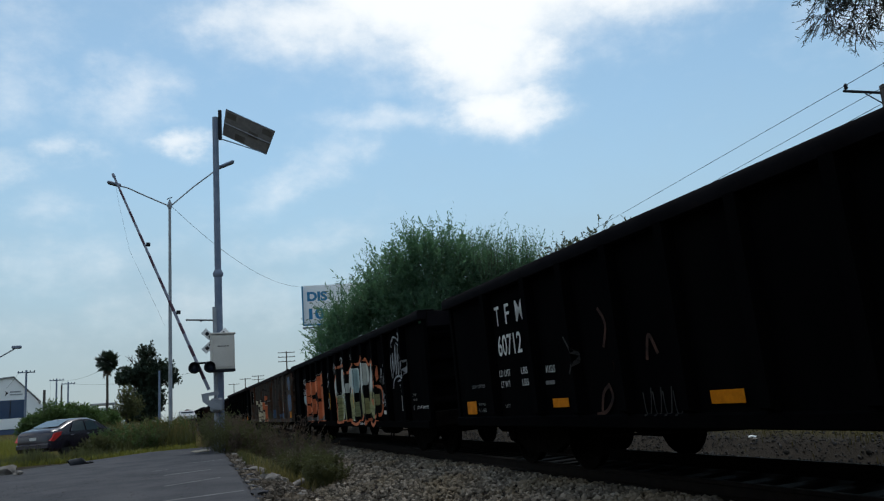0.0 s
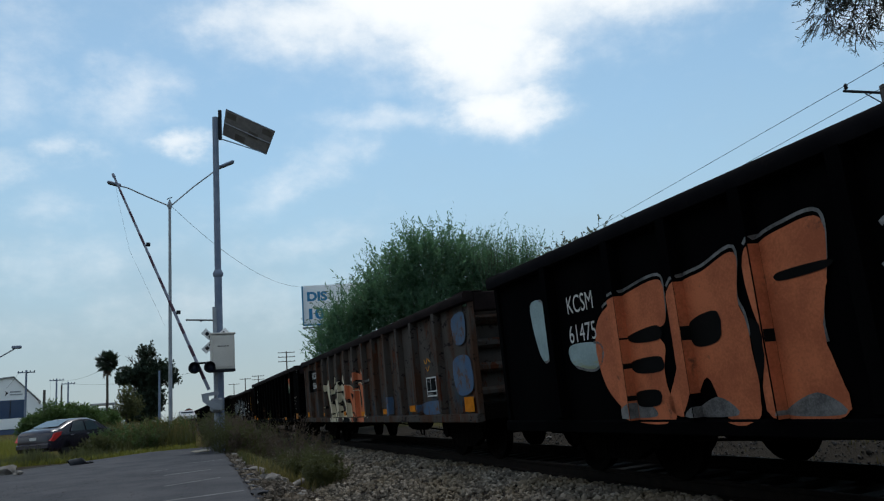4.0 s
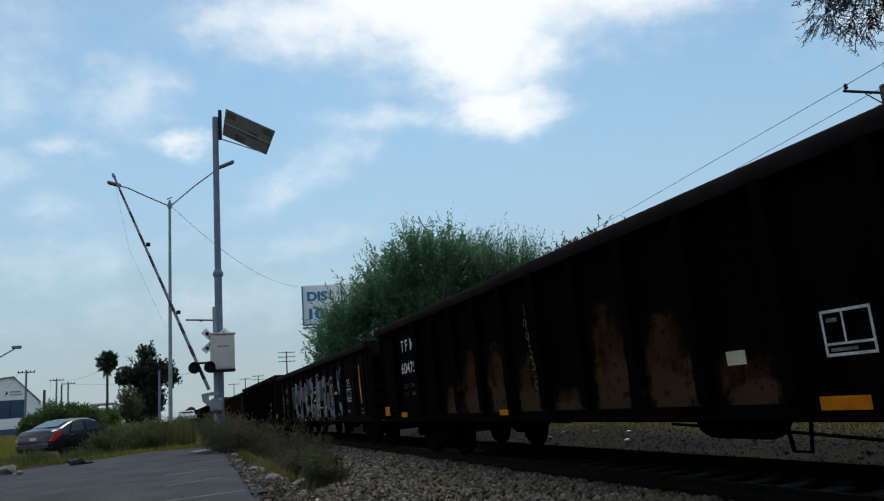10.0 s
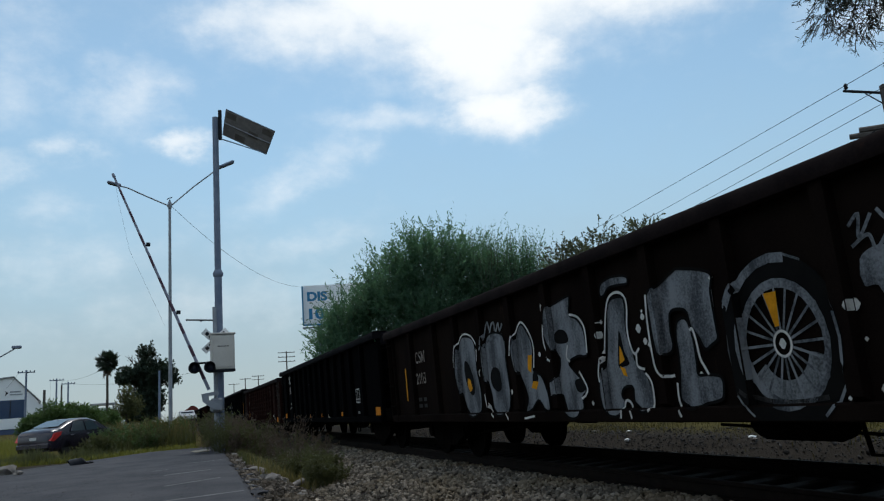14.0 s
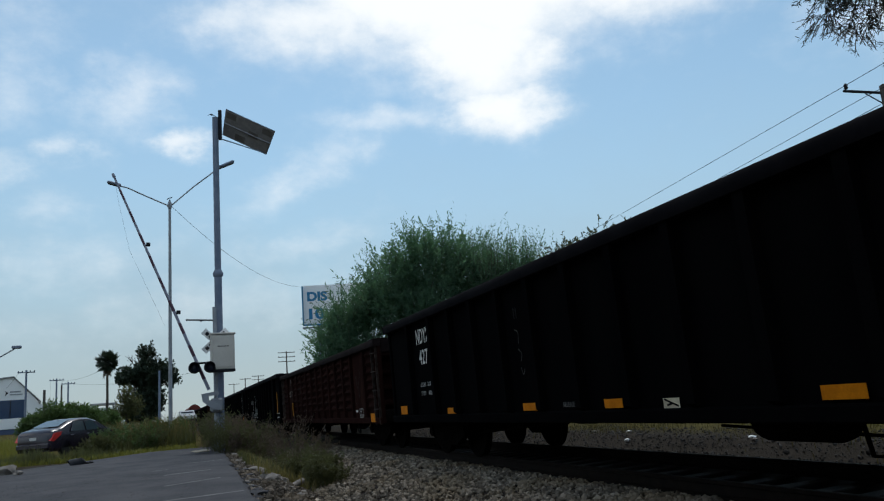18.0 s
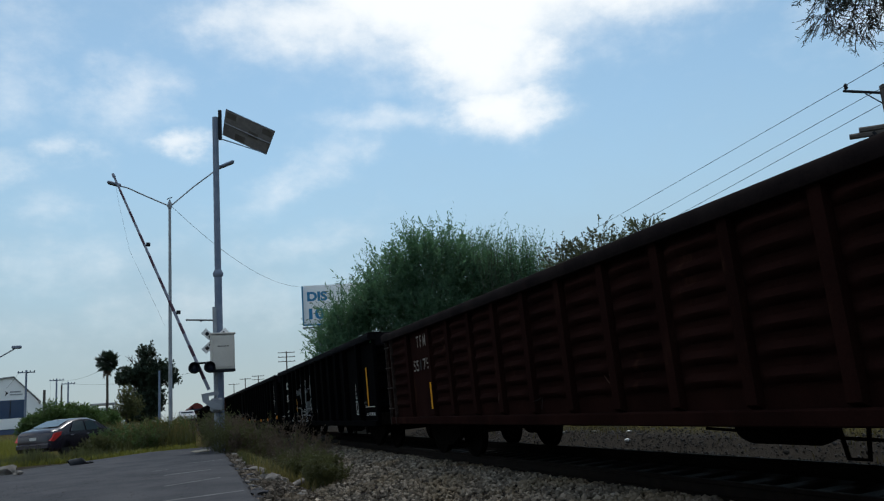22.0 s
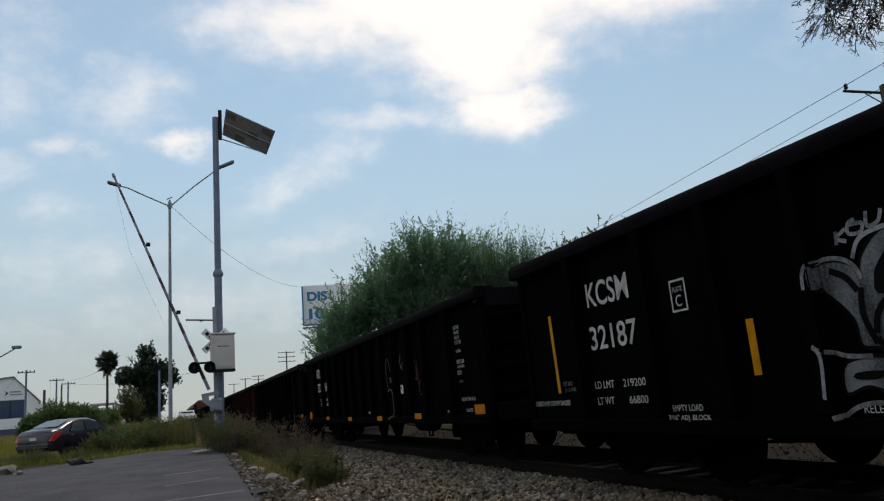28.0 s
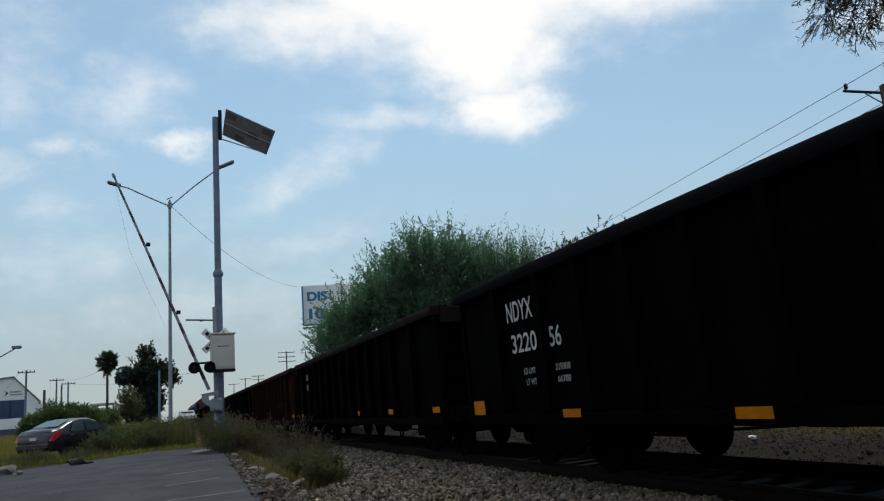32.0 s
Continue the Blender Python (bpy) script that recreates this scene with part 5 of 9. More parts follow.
def bare_rust_material():
    """Sheet from which the paint has worn away in a rounded patch: brown above, paler scoured steel at its foot, black paint left round its rim."""
    m = surface("bare_rust", ((0.056, 0.024, 0.011), (0.013, 0.006, 0.0038)), 0.95, 0.0, 3.6, 30, 0.0, streak=0.4, gloss=0.03)
    n = Nodes(m.node_tree)
    b = m.node_tree.nodes["Principled BSDF"]
    coords = n.add("ShaderNodeTexCoord")
    split = n.add("ShaderNodeSeparateXYZ")
    n.put(split.inputs[0], coords.outputs["Generated"])
    at = coords.outputs["Object"]
    cloud = n.math("SUBTRACT", n.noise(at, 4.5, 5.0, 0.6), 0.5)
    runs = n.math("SUBTRACT", n.noise(n.vec("MULTIPLY", at, (9.0, 1.0, 1.3)), 1.6, 5.0, 0.6), 0.5)
    u = n.math("MULTIPLY", n.math("ABSOLUTE", n.math("SUBTRACT", split.outputs[0], 0.5)), 2.0)
    v = n.math("MULTIPLY", n.math("MAXIMUM", n.math("SUBTRACT", split.outputs[2], 0.45), 0.0), 1.75)
    rim = n.math("SQRT", n.math("ADD", n.math("MULTIPLY", u, u), n.math("MULTIPLY", v, v)))
    rim = n.math("MULTIPLY_ADD", cloud, 1.3, n.math("MULTIPLY_ADD", runs, 0.7, rim))
    scoured = n.step(n.math("MULTIPLY_ADD", cloud, 0.9, split.outputs[2]), 0.5, 0.25)
    colour = n.mix(n.math("MULTIPLY", scoured, 0.75), b.inputs["Base Color"].links[0].from_socket, rgb(0.075, 0.046, 0.028))
    flakes = n.step(n.noise(at, 11.0, 4.0, 0.6), 0.58, 0.66)
    colour = n.mix(n.math("MULTIPLY", flakes, 0.7), colour, rgb(0.006, 0.004, 0.003))
    n.put(b.inputs["Base Color"], n.mix(n.step(rim, 0.55, 1.0), colour, rgb(0.0028, 0.0026, 0.0025)))
    return m


RUST = bare_rust_material()


def rust_patch(w, x0, x1, tall):
    foot = w[3] + 0.01
    fill("rust_patch", w, [[(x0, foot), (x1, foot), (x1, tall), (x0, tall)]], RUST, 1, label="rounded patch of bare brown rust")


def paint_d():
    w = D
    fill("emblem_ground", w, [[(5.5, 1.8), (6.36, 1.88), (6.44, 2.4), (5.6, 2.4)]], GREEN_PATCH, 1)
    fill("emblem", w, [[(5.56, 2.4), (5.75, 2.1), (5.95, 2.16), (6.15, 1.92), (6.38, 1.95), (6.44, 2.42)]], RED_ORANGE, 2, label="orange and green painted emblem")
    for i in range(3):
        x = 5.62 + 0.2 * i
        fill("emblem_bar", w, [[(x, 1.98), (x + 0.12, 1.99), (x + 0.14, 2.2), (x + 0.02, 2.19)]], CREAM, 3)
    stroke("crack", w, [curve([(5.75, 2.36), (5.95, 2.28), (6.1, 2.36), (6.3, 2.2)]), curve([(6.2, 2.4), (6.25, 2.1), (6.35, 2.0)])], 0.018, INK, 4)
    for words, z in (("EMPTY LOAD", 1.56), ("7/16\" ADJ", 1.44), ("BLOCK", 1.33)):
        letters(w, words, 6.94, 6.94 + 0.05 * len(words), z, 0.07, WORN_WHITE)
    letters(w, "2 INCH HF COMP SHOES", 7.0, 7.5, 1.15, 0.045, CHALK)
    letters(w, "JALAR AQUI", 7.2, 7.5, 0.94, 0.05, CHALK)
    letters(w, "PULL HERE", 7.2, 7.5, 0.86, 0.05, CHALK)
    panel_box(w, 4.55, 5.0, 1.15, 1.49, 0.022)
    fill("label_plate", w, [[(3.46, 1.16), (3.7, 1.16), (3.7, 1.28), (3.46, 1.28)]], CREAM, 3)
    for x0, x1, z0, z1 in ((7.55, 7.95, 0.79, 0.99), (4.46, 4.91, 0.77, 0.87), (-7.85, -7.5, 0.82, 1.01), (-6.6, -6.2, 0.78, 0.88), (-1.5, -1.2, 0.78, 0.86)):
        amber(w, x0, x1, z0, z1)
    for word, x0, x1 in (("T", -6.4, -6.24), ("F", -6.11, -5.95), ("M", -5.78, -5.51)):
        letters(w, word, x0, x1, 2.1, 0.23, bold=0.01)
    letters(w, "60475", -6.5, -5.52, 1.65, 0.22, bold=0.012)
    for words, x0, x1, z in (("LD LMT", -6.43, -6.08, 1.35), ("219500", -5.97, -5.49, 1.36), ("LT WT", -6.42, -6.12, 1.19), ("66400", -5.92, -5.5, 1.2), ("JALAR AQUI", -7.33, -7.06, 0.98), ("PULL HERE", -7.33, -7.06, 0.9), ("2 INCH HF COMP SHOES", -7.32, -6.87, 1.21), ("LIFT", -6.33, -6.22, 0.88), ("HERE", -6.33, -6.21, 0.8)):
        letters(w, words, x0, x1, z, 0.085 if x0 > -6.5 and z > 1.0 else 0.045, WORN_INK if z > 1.0 else FAINT_CHALK)
    letters(w, "JACK HERE", -6.78, -6.46, 1.26, 0.05, FAINT_CHALK, turn=86)
    ring = [(0.5 + 0.5 * math.cos(a * 0.7854), 0.5 + 0.5 * math.sin(a * 0.7854)) for a in range(9)]
    digits = {"1": [(0.35, 1.0), (0.5, 0.5), (0.55, 0.0)], "4": [(0.2, 1.0), (0.1, 0.45), (0.9, 0.5), (0.7, 0.95), (0.75, 0.0)], "2": [(0.1, 0.8), (0.5, 1.0), (0.85, 0.75), (0.2, 0.05), (1.0, 0.1)],
              "3": [(0.1, 0.95), (0.7, 0.95), (0.45, 0.55), (0.95, 0.4), (0.7, 0.0), (0.1, 0.1)], "8": [(x * 0.8 + 0.1, 0.5 + y * 0.5) for x, y in ring] + [(x, 0.52 - y * 0.52) for x, y in ring],
              "7": [(0.0, 1.0), (0.9, 0.95), (0.4, 0.0)], "0": ring}
    for digit, x, z, chalk in (("1", -0.46, 2.1, GOLD_CHALK), ("4", -0.48, 1.9, GOLD_CHALK), ("4", -0.45, 1.72, GOLD_CHALK), ("3", -0.42, 1.53, GOLD_CHALK), ("3", -0.38, 1.36, GOLD_CHALK), ("8", -0.34, 1.12, GOLD_CHALK), ("3", 0.86, 1.9, FAINT_CHALK), ("1", 0.87, 1.74, FAINT_CHALK), ("7", 0.88, 1.55, FAINT_CHALK), ("0", 0.9, 1.38, FAINT_CHALK)):
        stroke("chalk_digit", w, [curve([(x + 0.1 * a, z + 0.16 * b) for a, b in digits[digit]], 4)], 0.012, chalk, 3)
    fill("label_plate", w, [[(6.0, 0.8), (6.2, 0.8), (6.2, 0.87), (6.0, 0.87)]], FAINT_CHALK, 3)
    for x0, x1, tall in ((-3.87, -3.36, 1.22), (-3.05, -2.2, 1.74), (-1.95, -1.16, 1.76), (-0.91, -0.14, 1.52), (0.16, 0.9, 1.0), (1.2, 1.94, 1.92), (2.22, 3.0, 1.66), (3.3, 4.02, 1.2)):
        rust_patch(w, x0 - 0.05, x1 + 0.05, tall + 0.1)


def paint_e():
    w = E
    letters(w, "CSM", -6.3, -5.72, 1.8, 0.22, WORN_WHITE, bold=0.01)
    letters(w, "2103", -6.33, -5.75, 1.4, 0.21, WORN_WHITE, bold=0.01)
    yellow(w, -7.05, 1.1, 1.75, 0.06)
    for x0, x1 in ((-6.3, -6.08), (-5.98, -5.8)):
        bars(w, x0, x1, (0.95, 1.07), 0.07, FAINT_CHALK)
    def silver_letter(pts):
        loop = rounded(pts)
        fill("graffiti_letter", w, [loop], SILVER, 1, label="silver spray-painted letter")
        stroke("graffiti_edge", w, [loop], 0.03, INK, 3, "", True)

    def dark_gap(pts):
        fill("graffiti_gap", w, [rounded(pts)], INK, 2)

    silver_letter([(-3.84, 1.89), (-3.70, 2.04), (-3.49, 2.05), (-3.22, 1.98), (-3.14, 1.81), (-3.15, 1.50), (-3.07, 1.19), (-3.10, 0.89), (-3.28, 0.77), (-3.50, 0.78), (-3.72, 0.90), (-3.85, 1.15), (-3.96, 1.48)])
    silver_letter([(-2.74, 1.77), (-2.60, 1.95), (-2.35, 1.99), (-2.05, 1.93), (-1.97, 1.77), (-2.00, 1.56), (-1.98, 1.35), (-1.97, 1.07), (-2.04, 0.87), (-2.21, 0.78), (-2.44, 0.79), (-2.60, 0.88), (-2.64, 1.10), (-2.73, 1.32), (-2.77, 1.55)])
    silver_letter([(-1.66, 1.67), (-1.52, 1.91), (-1.36, 2.00), (-1.17, 1.82), (-1.10, 1.67), (-1.15, 1.36), (-0.95, 1.28), (-0.85, 1.14), (-0.79, 0.97), (-0.81, 0.82), (-0.93, 0.84), (-1.09, 0.96), (-1.33, 0.84), (-1.50, 0.82), (-1.40, 0.99), (-1.47, 1.18), (-1.60, 1.39)])
    silver_letter([(-0.51, 2.10), (-0.33, 2.14), (-0.01, 2.18), (0.05, 2.15), (-0.00, 1.96), (0.15, 1.89), (0.27, 1.77), (0.31, 1.60), (0.29, 1.44), (0.09, 1.45), (-0.15, 1.39), (-0.05, 1.28), (0.11, 1.16), (0.17, 1.03), (0.08, 0.97), (0.07, 0.83), (-0.02, 0.74), (-0.19, 0.73), (-0.32, 0.81), (-0.37, 0.93), (-0.42, 1.01), (-0.70, 1.02), (-0.62, 1.17), (-0.47, 1.22), (-0.36, 1.42), (-0.43, 1.54), (-0.57, 1.71), (-0.58, 1.92)])
    silver_letter([(0.84, 1.87), (0.93, 1.99), (1.07, 2.01), (1.19, 1.98), (1.21, 1.86), (1.18, 1.72), (1.18, 1.57), (1.24, 1.42), (1.26, 1.32), (1.34, 1.25), (1.42, 1.17), (1.48, 1.05), (1.50, 0.89), (1.45, 0.81), (1.34, 0.78), (1.23, 0.83), (1.15, 0.90), (1.15, 1.04), (0.99, 1.04), (0.92, 0.96), (0.97, 0.90), (0.95, 0.79), (0.82, 0.74), (0.66, 0.78), (0.60, 0.92), (0.61, 1.13), (0.72, 1.38), (0.79, 1.62)])
    silver_letter([(1.72, 1.91), (1.80, 1.99), (2.09, 2.10), (2.21, 2.11), (2.61, 2.00), (2.59, 1.82), (2.59, 1.55), (2.59, 1.41), (2.50, 1.36), (2.40, 1.33), (2.33, 1.45), (2.24, 1.56), (2.20, 1.71), (1.98, 1.73), (1.93, 1.56), (1.94, 1.41), (1.88, 1.34), (1.76, 1.34), (1.73, 1.46), (1.72, 1.59), (1.72, 1.73)])
    silver_letter([(2.05, 1.62), (2.19, 1.63), (2.25, 1.44), (2.25, 1.23), (2.25, 1.11), (2.41, 1.10), (2.56, 1.06), (2.54, 0.90), (2.45, 0.86), (2.30, 0.84), (2.15, 0.80), (2.03, 0.83), (1.94, 0.90), (1.97, 1.09), (2.00, 1.30), (2.00, 1.47)])
    silver_letter([(0.75, 2.08), (0.80, 2.20), (1.03, 2.24), (1.30, 2.20), (1.31, 2.12), (1.14, 2.13), (0.95, 2.13), (0.82, 2.06)])
    dark_gap([(-3.67, 1.62), (-3.55, 1.65), (-3.41, 1.52), (-3.31, 1.32), (-3.33, 1.14), (-3.47, 1.10), (-3.59, 1.22), (-3.69, 1.42)])
    dark_gap([(-2.63, 1.36), (-2.49, 1.48), (-2.29, 1.44), (-2.24, 1.29), (-2.26, 1.16), (-2.42, 1.12), (-2.59, 1.21)])
    dark_gap([(-0.45, 1.75), (-0.31, 1.81), (-0.15, 1.77), (-0.09, 1.68), (-0.15, 1.63), (-0.41, 1.65)])
    dark_gap([(-0.07, 1.16), (0.11, 1.18), (0.17, 1.07), (0.07, 1.02), (-0.04, 1.05)])
    dark_gap([(1.02, 1.64), (1.05, 1.63), (1.07, 1.44), (1.15, 1.29), (1.01, 1.26), (0.93, 1.28)])
    dark_gap([(-1.03, 1.22), (-1.20, 1.16), (-1.19, 1.30), (-1.08, 1.35)])
    fill("graffiti_spot", w, [[(1.01, 1.51), (1.07, 1.33), (0.96, 1.29)]], YELLOW, 3)
    fill("graffiti_spot", w, [[(0.96, 1.27), (1.06, 1.24), (1.08, 1.15), (1.01, 1.17)]], YELLOW, 3)
    fill("graffiti_spot", w, [[(-1.27, 1.57), (-1.14, 1.56), (-1.21, 1.33), (-1.31, 1.37)]], YELLOW, 3)
    fill("graffiti_spot", w, [[(-1.18, 1.22), (-1.03, 1.20), (-1.12, 1.10), (-1.26, 1.13)]], YELLOW, 3)
    fill("graffiti_spot", w, [[(-3.58, 1.38), (-3.47, 1.35), (-3.40, 1.21), (-3.51, 1.15), (-3.60, 1.25)]], YELLOW, 3)
    stroke("graffiti_outline", w, [curve([(-4.02, 1.49), (-3.92, 1.85), (-3.71, 2.06), (-3.48, 2.09), (-3.23, 2.02), (-3.08, 1.89)])], 0.028, WHITE_INK, 4)
    stroke("graffiti_outline", w, [curve([(-3.08, 1.81), (-3.12, 1.62)])], 0.028, WHITE_INK, 4)
    stroke("graffiti_outline", w, [curve([(-1.71, 1.60), (-1.60, 1.86), (-1.37, 2.03), (-1.16, 1.88), (-1.06, 1.67), (-1.12, 1.39)])], 0.028, WHITE_INK, 4)
    stroke("graffiti_outline", w, [curve([(-0.56, 2.17), (-0.71, 1.94), (-0.75, 1.70), (-0.66, 1.52), (-0.50, 1.44)])], 0.028, WHITE_INK, 4)
    stroke("graffiti_outline", w, [curve([(-0.00, 1.96), (0.20, 1.90), (0.32, 1.75), (0.31, 1.47)])], 0.028, WHITE_INK, 4)
    stroke("graffiti_outline", w, [curve([(-0.13, 1.60), (-0.19, 1.46), (-0.12, 1.40)])], 0.028, WHITE_INK, 4)
    stroke("graffiti_outline", w, [curve([(0.07, 1.27), (0.21, 1.08), (0.16, 0.99), (0.05, 0.95)])], 0.028, WHITE_INK, 4)
    stroke("graffiti_outline", w, [curve([(0.69, 1.43), (0.81, 1.83), (0.92, 2.02), (1.09, 2.06), (1.22, 2.00), (1.25, 1.88), (1.20, 1.67), (1.21, 1.50), (1.27, 1.38), (1.37, 1.43)])], 0.028, WHITE_INK, 4)
    stroke("graffiti_outline", w, [curve([(1.30, 1.37), (1.30, 1.25), (1.42, 1.21)])], 0.028, WHITE_INK, 4)
    stroke("graffiti_outline", w, [curve([(0.69, 1.40), (0.62, 1.23), (0.62, 1.12)])], 0.028, WHITE_INK, 4)
    stroke("graffiti_outline", w, [curve([(1.42, 1.17), (1.50, 1.07), (1.50, 0.87), (1.44, 0.79)])], 0.028, WHITE_INK, 4)
    stroke("graffiti_outline", w, [curve([(0.93, 0.72), (0.98, 0.89), (1.08, 0.88), (1.14, 0.72)])], 0.028, WHITE_INK, 4)
    stroke("graffiti_outline", w, [curve([(1.71, 1.94), (1.68, 1.69), (1.68, 1.37), (1.71, 1.19), (1.80, 1.12), (1.90, 1.12)])], 0.028, WHITE_INK, 4)
    stroke("graffiti_outline", w, [curve([(2.22, 1.52), (2.26, 1.53), (2.29, 1.43), (2.31, 1.26), (2.35, 1.18), (2.40, 1.10)])], 0.028, WHITE_INK, 4)
    stroke("graffiti_outline", w, [curve([(1.92, 1.05), (1.91, 0.88), (1.98, 0.73)])], 0.028, WHITE_INK, 4)
    stroke("graffiti_outline", w, [curve([(-2.12, 0.84), (-2.01, 0.72)])], 0.028, WHITE_INK, 4)
    stroke("graffiti_outline", w, [curve([(-1.47, 0.73), (-1.15, 0.76)])], 0.028, WHITE_INK, 4)
    stroke("graffiti_outline", w, [curve([(-2.75, 1.10), (-2.70, 0.88), (-2.53, 0.75)])], 0.028, WHITE_INK, 4)
    stroke("graffiti_outline", w, [curve([(-2.90, 1.49), (-3.05, 1.46), (-3.04, 1.38)])], 0.028, WHITE_INK, 4)
    stroke("scrawl", w, [curve([(-2.77, 1.85), (-2.67, 2.03), (-2.54, 2.17), (-2.49, 2.05)])], 0.04, SILVER, 2)
    stroke("scrawl", w, [curve([(-2.52, 1.94), (-2.40, 2.11), (-2.29, 2.13), (-2.29, 2.01)])], 0.04, SILVER, 2)
    stroke("scrawl", w, [curve([(-2.28, 1.95), (-2.14, 2.11), (-2.11, 2.00), (-1.99, 2.09)])], 0.04, SILVER, 2)
    stroke("scrawl", w, [curve([(-2.82, 1.78), (-2.53, 1.90), (-2.05, 1.93)])], 0.04, SILVER, 2)
    for x, z, q in ((0.70, 1.78, 0.03), (0.67, 1.64, 0.04), (1.50, 1.74, 0.04), (1.40, 1.63, 0.05), (1.49, 1.49, 0.04), (-0.91, 1.55, 0.04), (0.29, 0.89, 0.03), (-1.91, 1.10, 0.04), (2.29, 1.11, 0.03)):
        fill("paint_spot", w, [rounded([(x + q * math.cos(a), z + q * math.sin(a)) for a in (0, 1.57, 3.14, 4.71)])], WHITE_INK, 2)
    # a painted car wheel
    cx, cz, r = 3.34, 1.29, 0.47
    ring = lambda q: [(cx + q * math.cos(a * 0.2618), cz + q * 1.12 * math.sin(a * 0.2618)) for a in range(24)]
    fill("painted_tyre", w, [ring(r + 0.17), ring(r)], INK, 1)
    fill("painted_rim", w, [ring(r), ring(r - 0.07)], SILVER, 2, label="silver painted wheel rim")
    stroke("painted_tyre_edge", w, [[p for p in ring(r + 0.17)][4:17]], 0.02, SILVER, 2)
    stroke("painted_tyre_edge", w, [[p for p in ring(r + 0.15)][5:11]], 0.08, SILVER, 3)
    stroke("painted_tyre_edge", w, [[p for p in ring(r + 0.15)][20:] + [p for p in ring(r + 0.15)][:3]], 0.025, SILVER, 3)
    fill("painted_dish", w, [[(cx + q * math.cos(a * 0.2618), cz + q * 1.12 * math.sin(a * 0.2618)) for q, a in [(0.42, k) for k in range(14, 24)] + [(0.26, k) for k in range(23, 13, -1)]]], GREY_SPRAY, 1)
    for a in range(20):
        t = a * math.pi / 10
        stroke("painted_spoke", w, [[(cx + 0.1 * math.cos(t), cz + 0.11 * math.sin(t)), (cx + 0.41 * math.cos(t), cz + 0.46 * math.sin(t))]], 0.022, SILVER, 2)
    fill("painted_spoke", w, [[(cx - 0.12, cz + 0.42), (cx + 0.02, cz + 0.42), (cx, cz + 0.14), (cx - 0.05, cz + 0.14)]], YELLOW, 3)
    stroke("painted_hub", w, [ring(0.09)], 0.022, WHITE_INK, 3, "", True)
    fill("painted_hub", w, [ring(0.04)], WHITE_INK, 3)
    stroke("graffiti_shadow", w, [curve([(2.75, 1.0), (2.95, 0.88), (3.3, 0.83), (3.7, 0.86)])], 0.04, FAINT_CHALK, 2)
    fill("graffiti_bubble", w, [rounded([(4.2, 1.82), (4.42, 1.86), (4.5, 1.6), (4.38, 1.42), (4.3, 1.6), (4.18, 1.62)])], SILVER, 1)
    fill("graffiti_bubble", w, [rounded([(4.35, 1.22), (4.6, 1.2), (4.72, 0.95), (4.55, 0.84), (4.5, 1.0), (4.35, 1.05)])], SILVER, 1)
    for x, z, q in ((4.08, 1.5, 0.05), (4.2, 0.9, 0.045), (4.12, 1.25, 0.02), (2.62, 1.95, 0.03), (1.5, 1.8, 0.02), (-0.6, 2.1, 0.02), (3.95, 0.85, 0.02), (1.55, 1.45, 0.03)):
        fill("paint_spot", w, [rounded([(x + q * math.cos(a), z + q * math.sin(a)) for a in (0, 1.57, 3.14, 4.71)])], WHITE_INK, 2)
    scr = [curve([(4.15, 2.05), (4.25, 2.12), (4.22, 1.95), (4.35, 2.1)]), curve([(4.4, 2.12), (4.5, 2.0), (4.55, 2.14)]), curve([(4.15, 1.9), (4.3, 1.96), (4.35, 1.85), (4.5, 1.98), (4.62, 1.9)]), [(4.66, 2.2), (4.67, 2.06)], [(4.74, 2.2), (4.75, 2.06)]]
    stroke("scrawl", w, scr, 0.028, SILVER, 2)
    letters(w, "BLT 5-80", 5.52, 5.84, 1.76, 0.055)
    letters(w, "CUFT 2403", 5.52, 5.9, 1.68, 0.055)
    letters(w, "IL 52 FT 6 IN", 5.52, 5.9, 1.6, 0.055)
    panel_box(w, 5.45, 5.94, 1.22, 1.56, 0.022)
    fill("label_plate", w, [[(5.45, 0.93), (5.7, 0.93), (5.7, 1.0), (5.45, 1.0)]], CHALK, 3)
    fill("yellow_strip", w, [curve([(7.02, 2.12), (7.02, 1.6), (7.08, 1.15)]) + curve([(7.17, 1.15), (7.11, 1.6), (7.1, 2.12)])], YELLOW, 4, step=0.012, label="bent yellow reflective strip")
    letters(w, "2 INCH HF", 7.2, 7.5, 0.97, 0.055, GOLD_CHALK, face=-1.575)
    letters(w, "COMP SHOES", 7.18, 7.55, 0.88, 0.055, GOLD_CHALK, face=-1.575)
    stroke("scrawl", w, [curve([(6.35, 1.95), (6.45, 2.0), (6.42, 1.85)]), curve([(6.4, 1.7), (6.5, 1.75), (6.55, 1.62)]), curve([(6.3, 1.5), (6.45, 1.45), (6.38, 1.3)])], 0.014, CHALK)


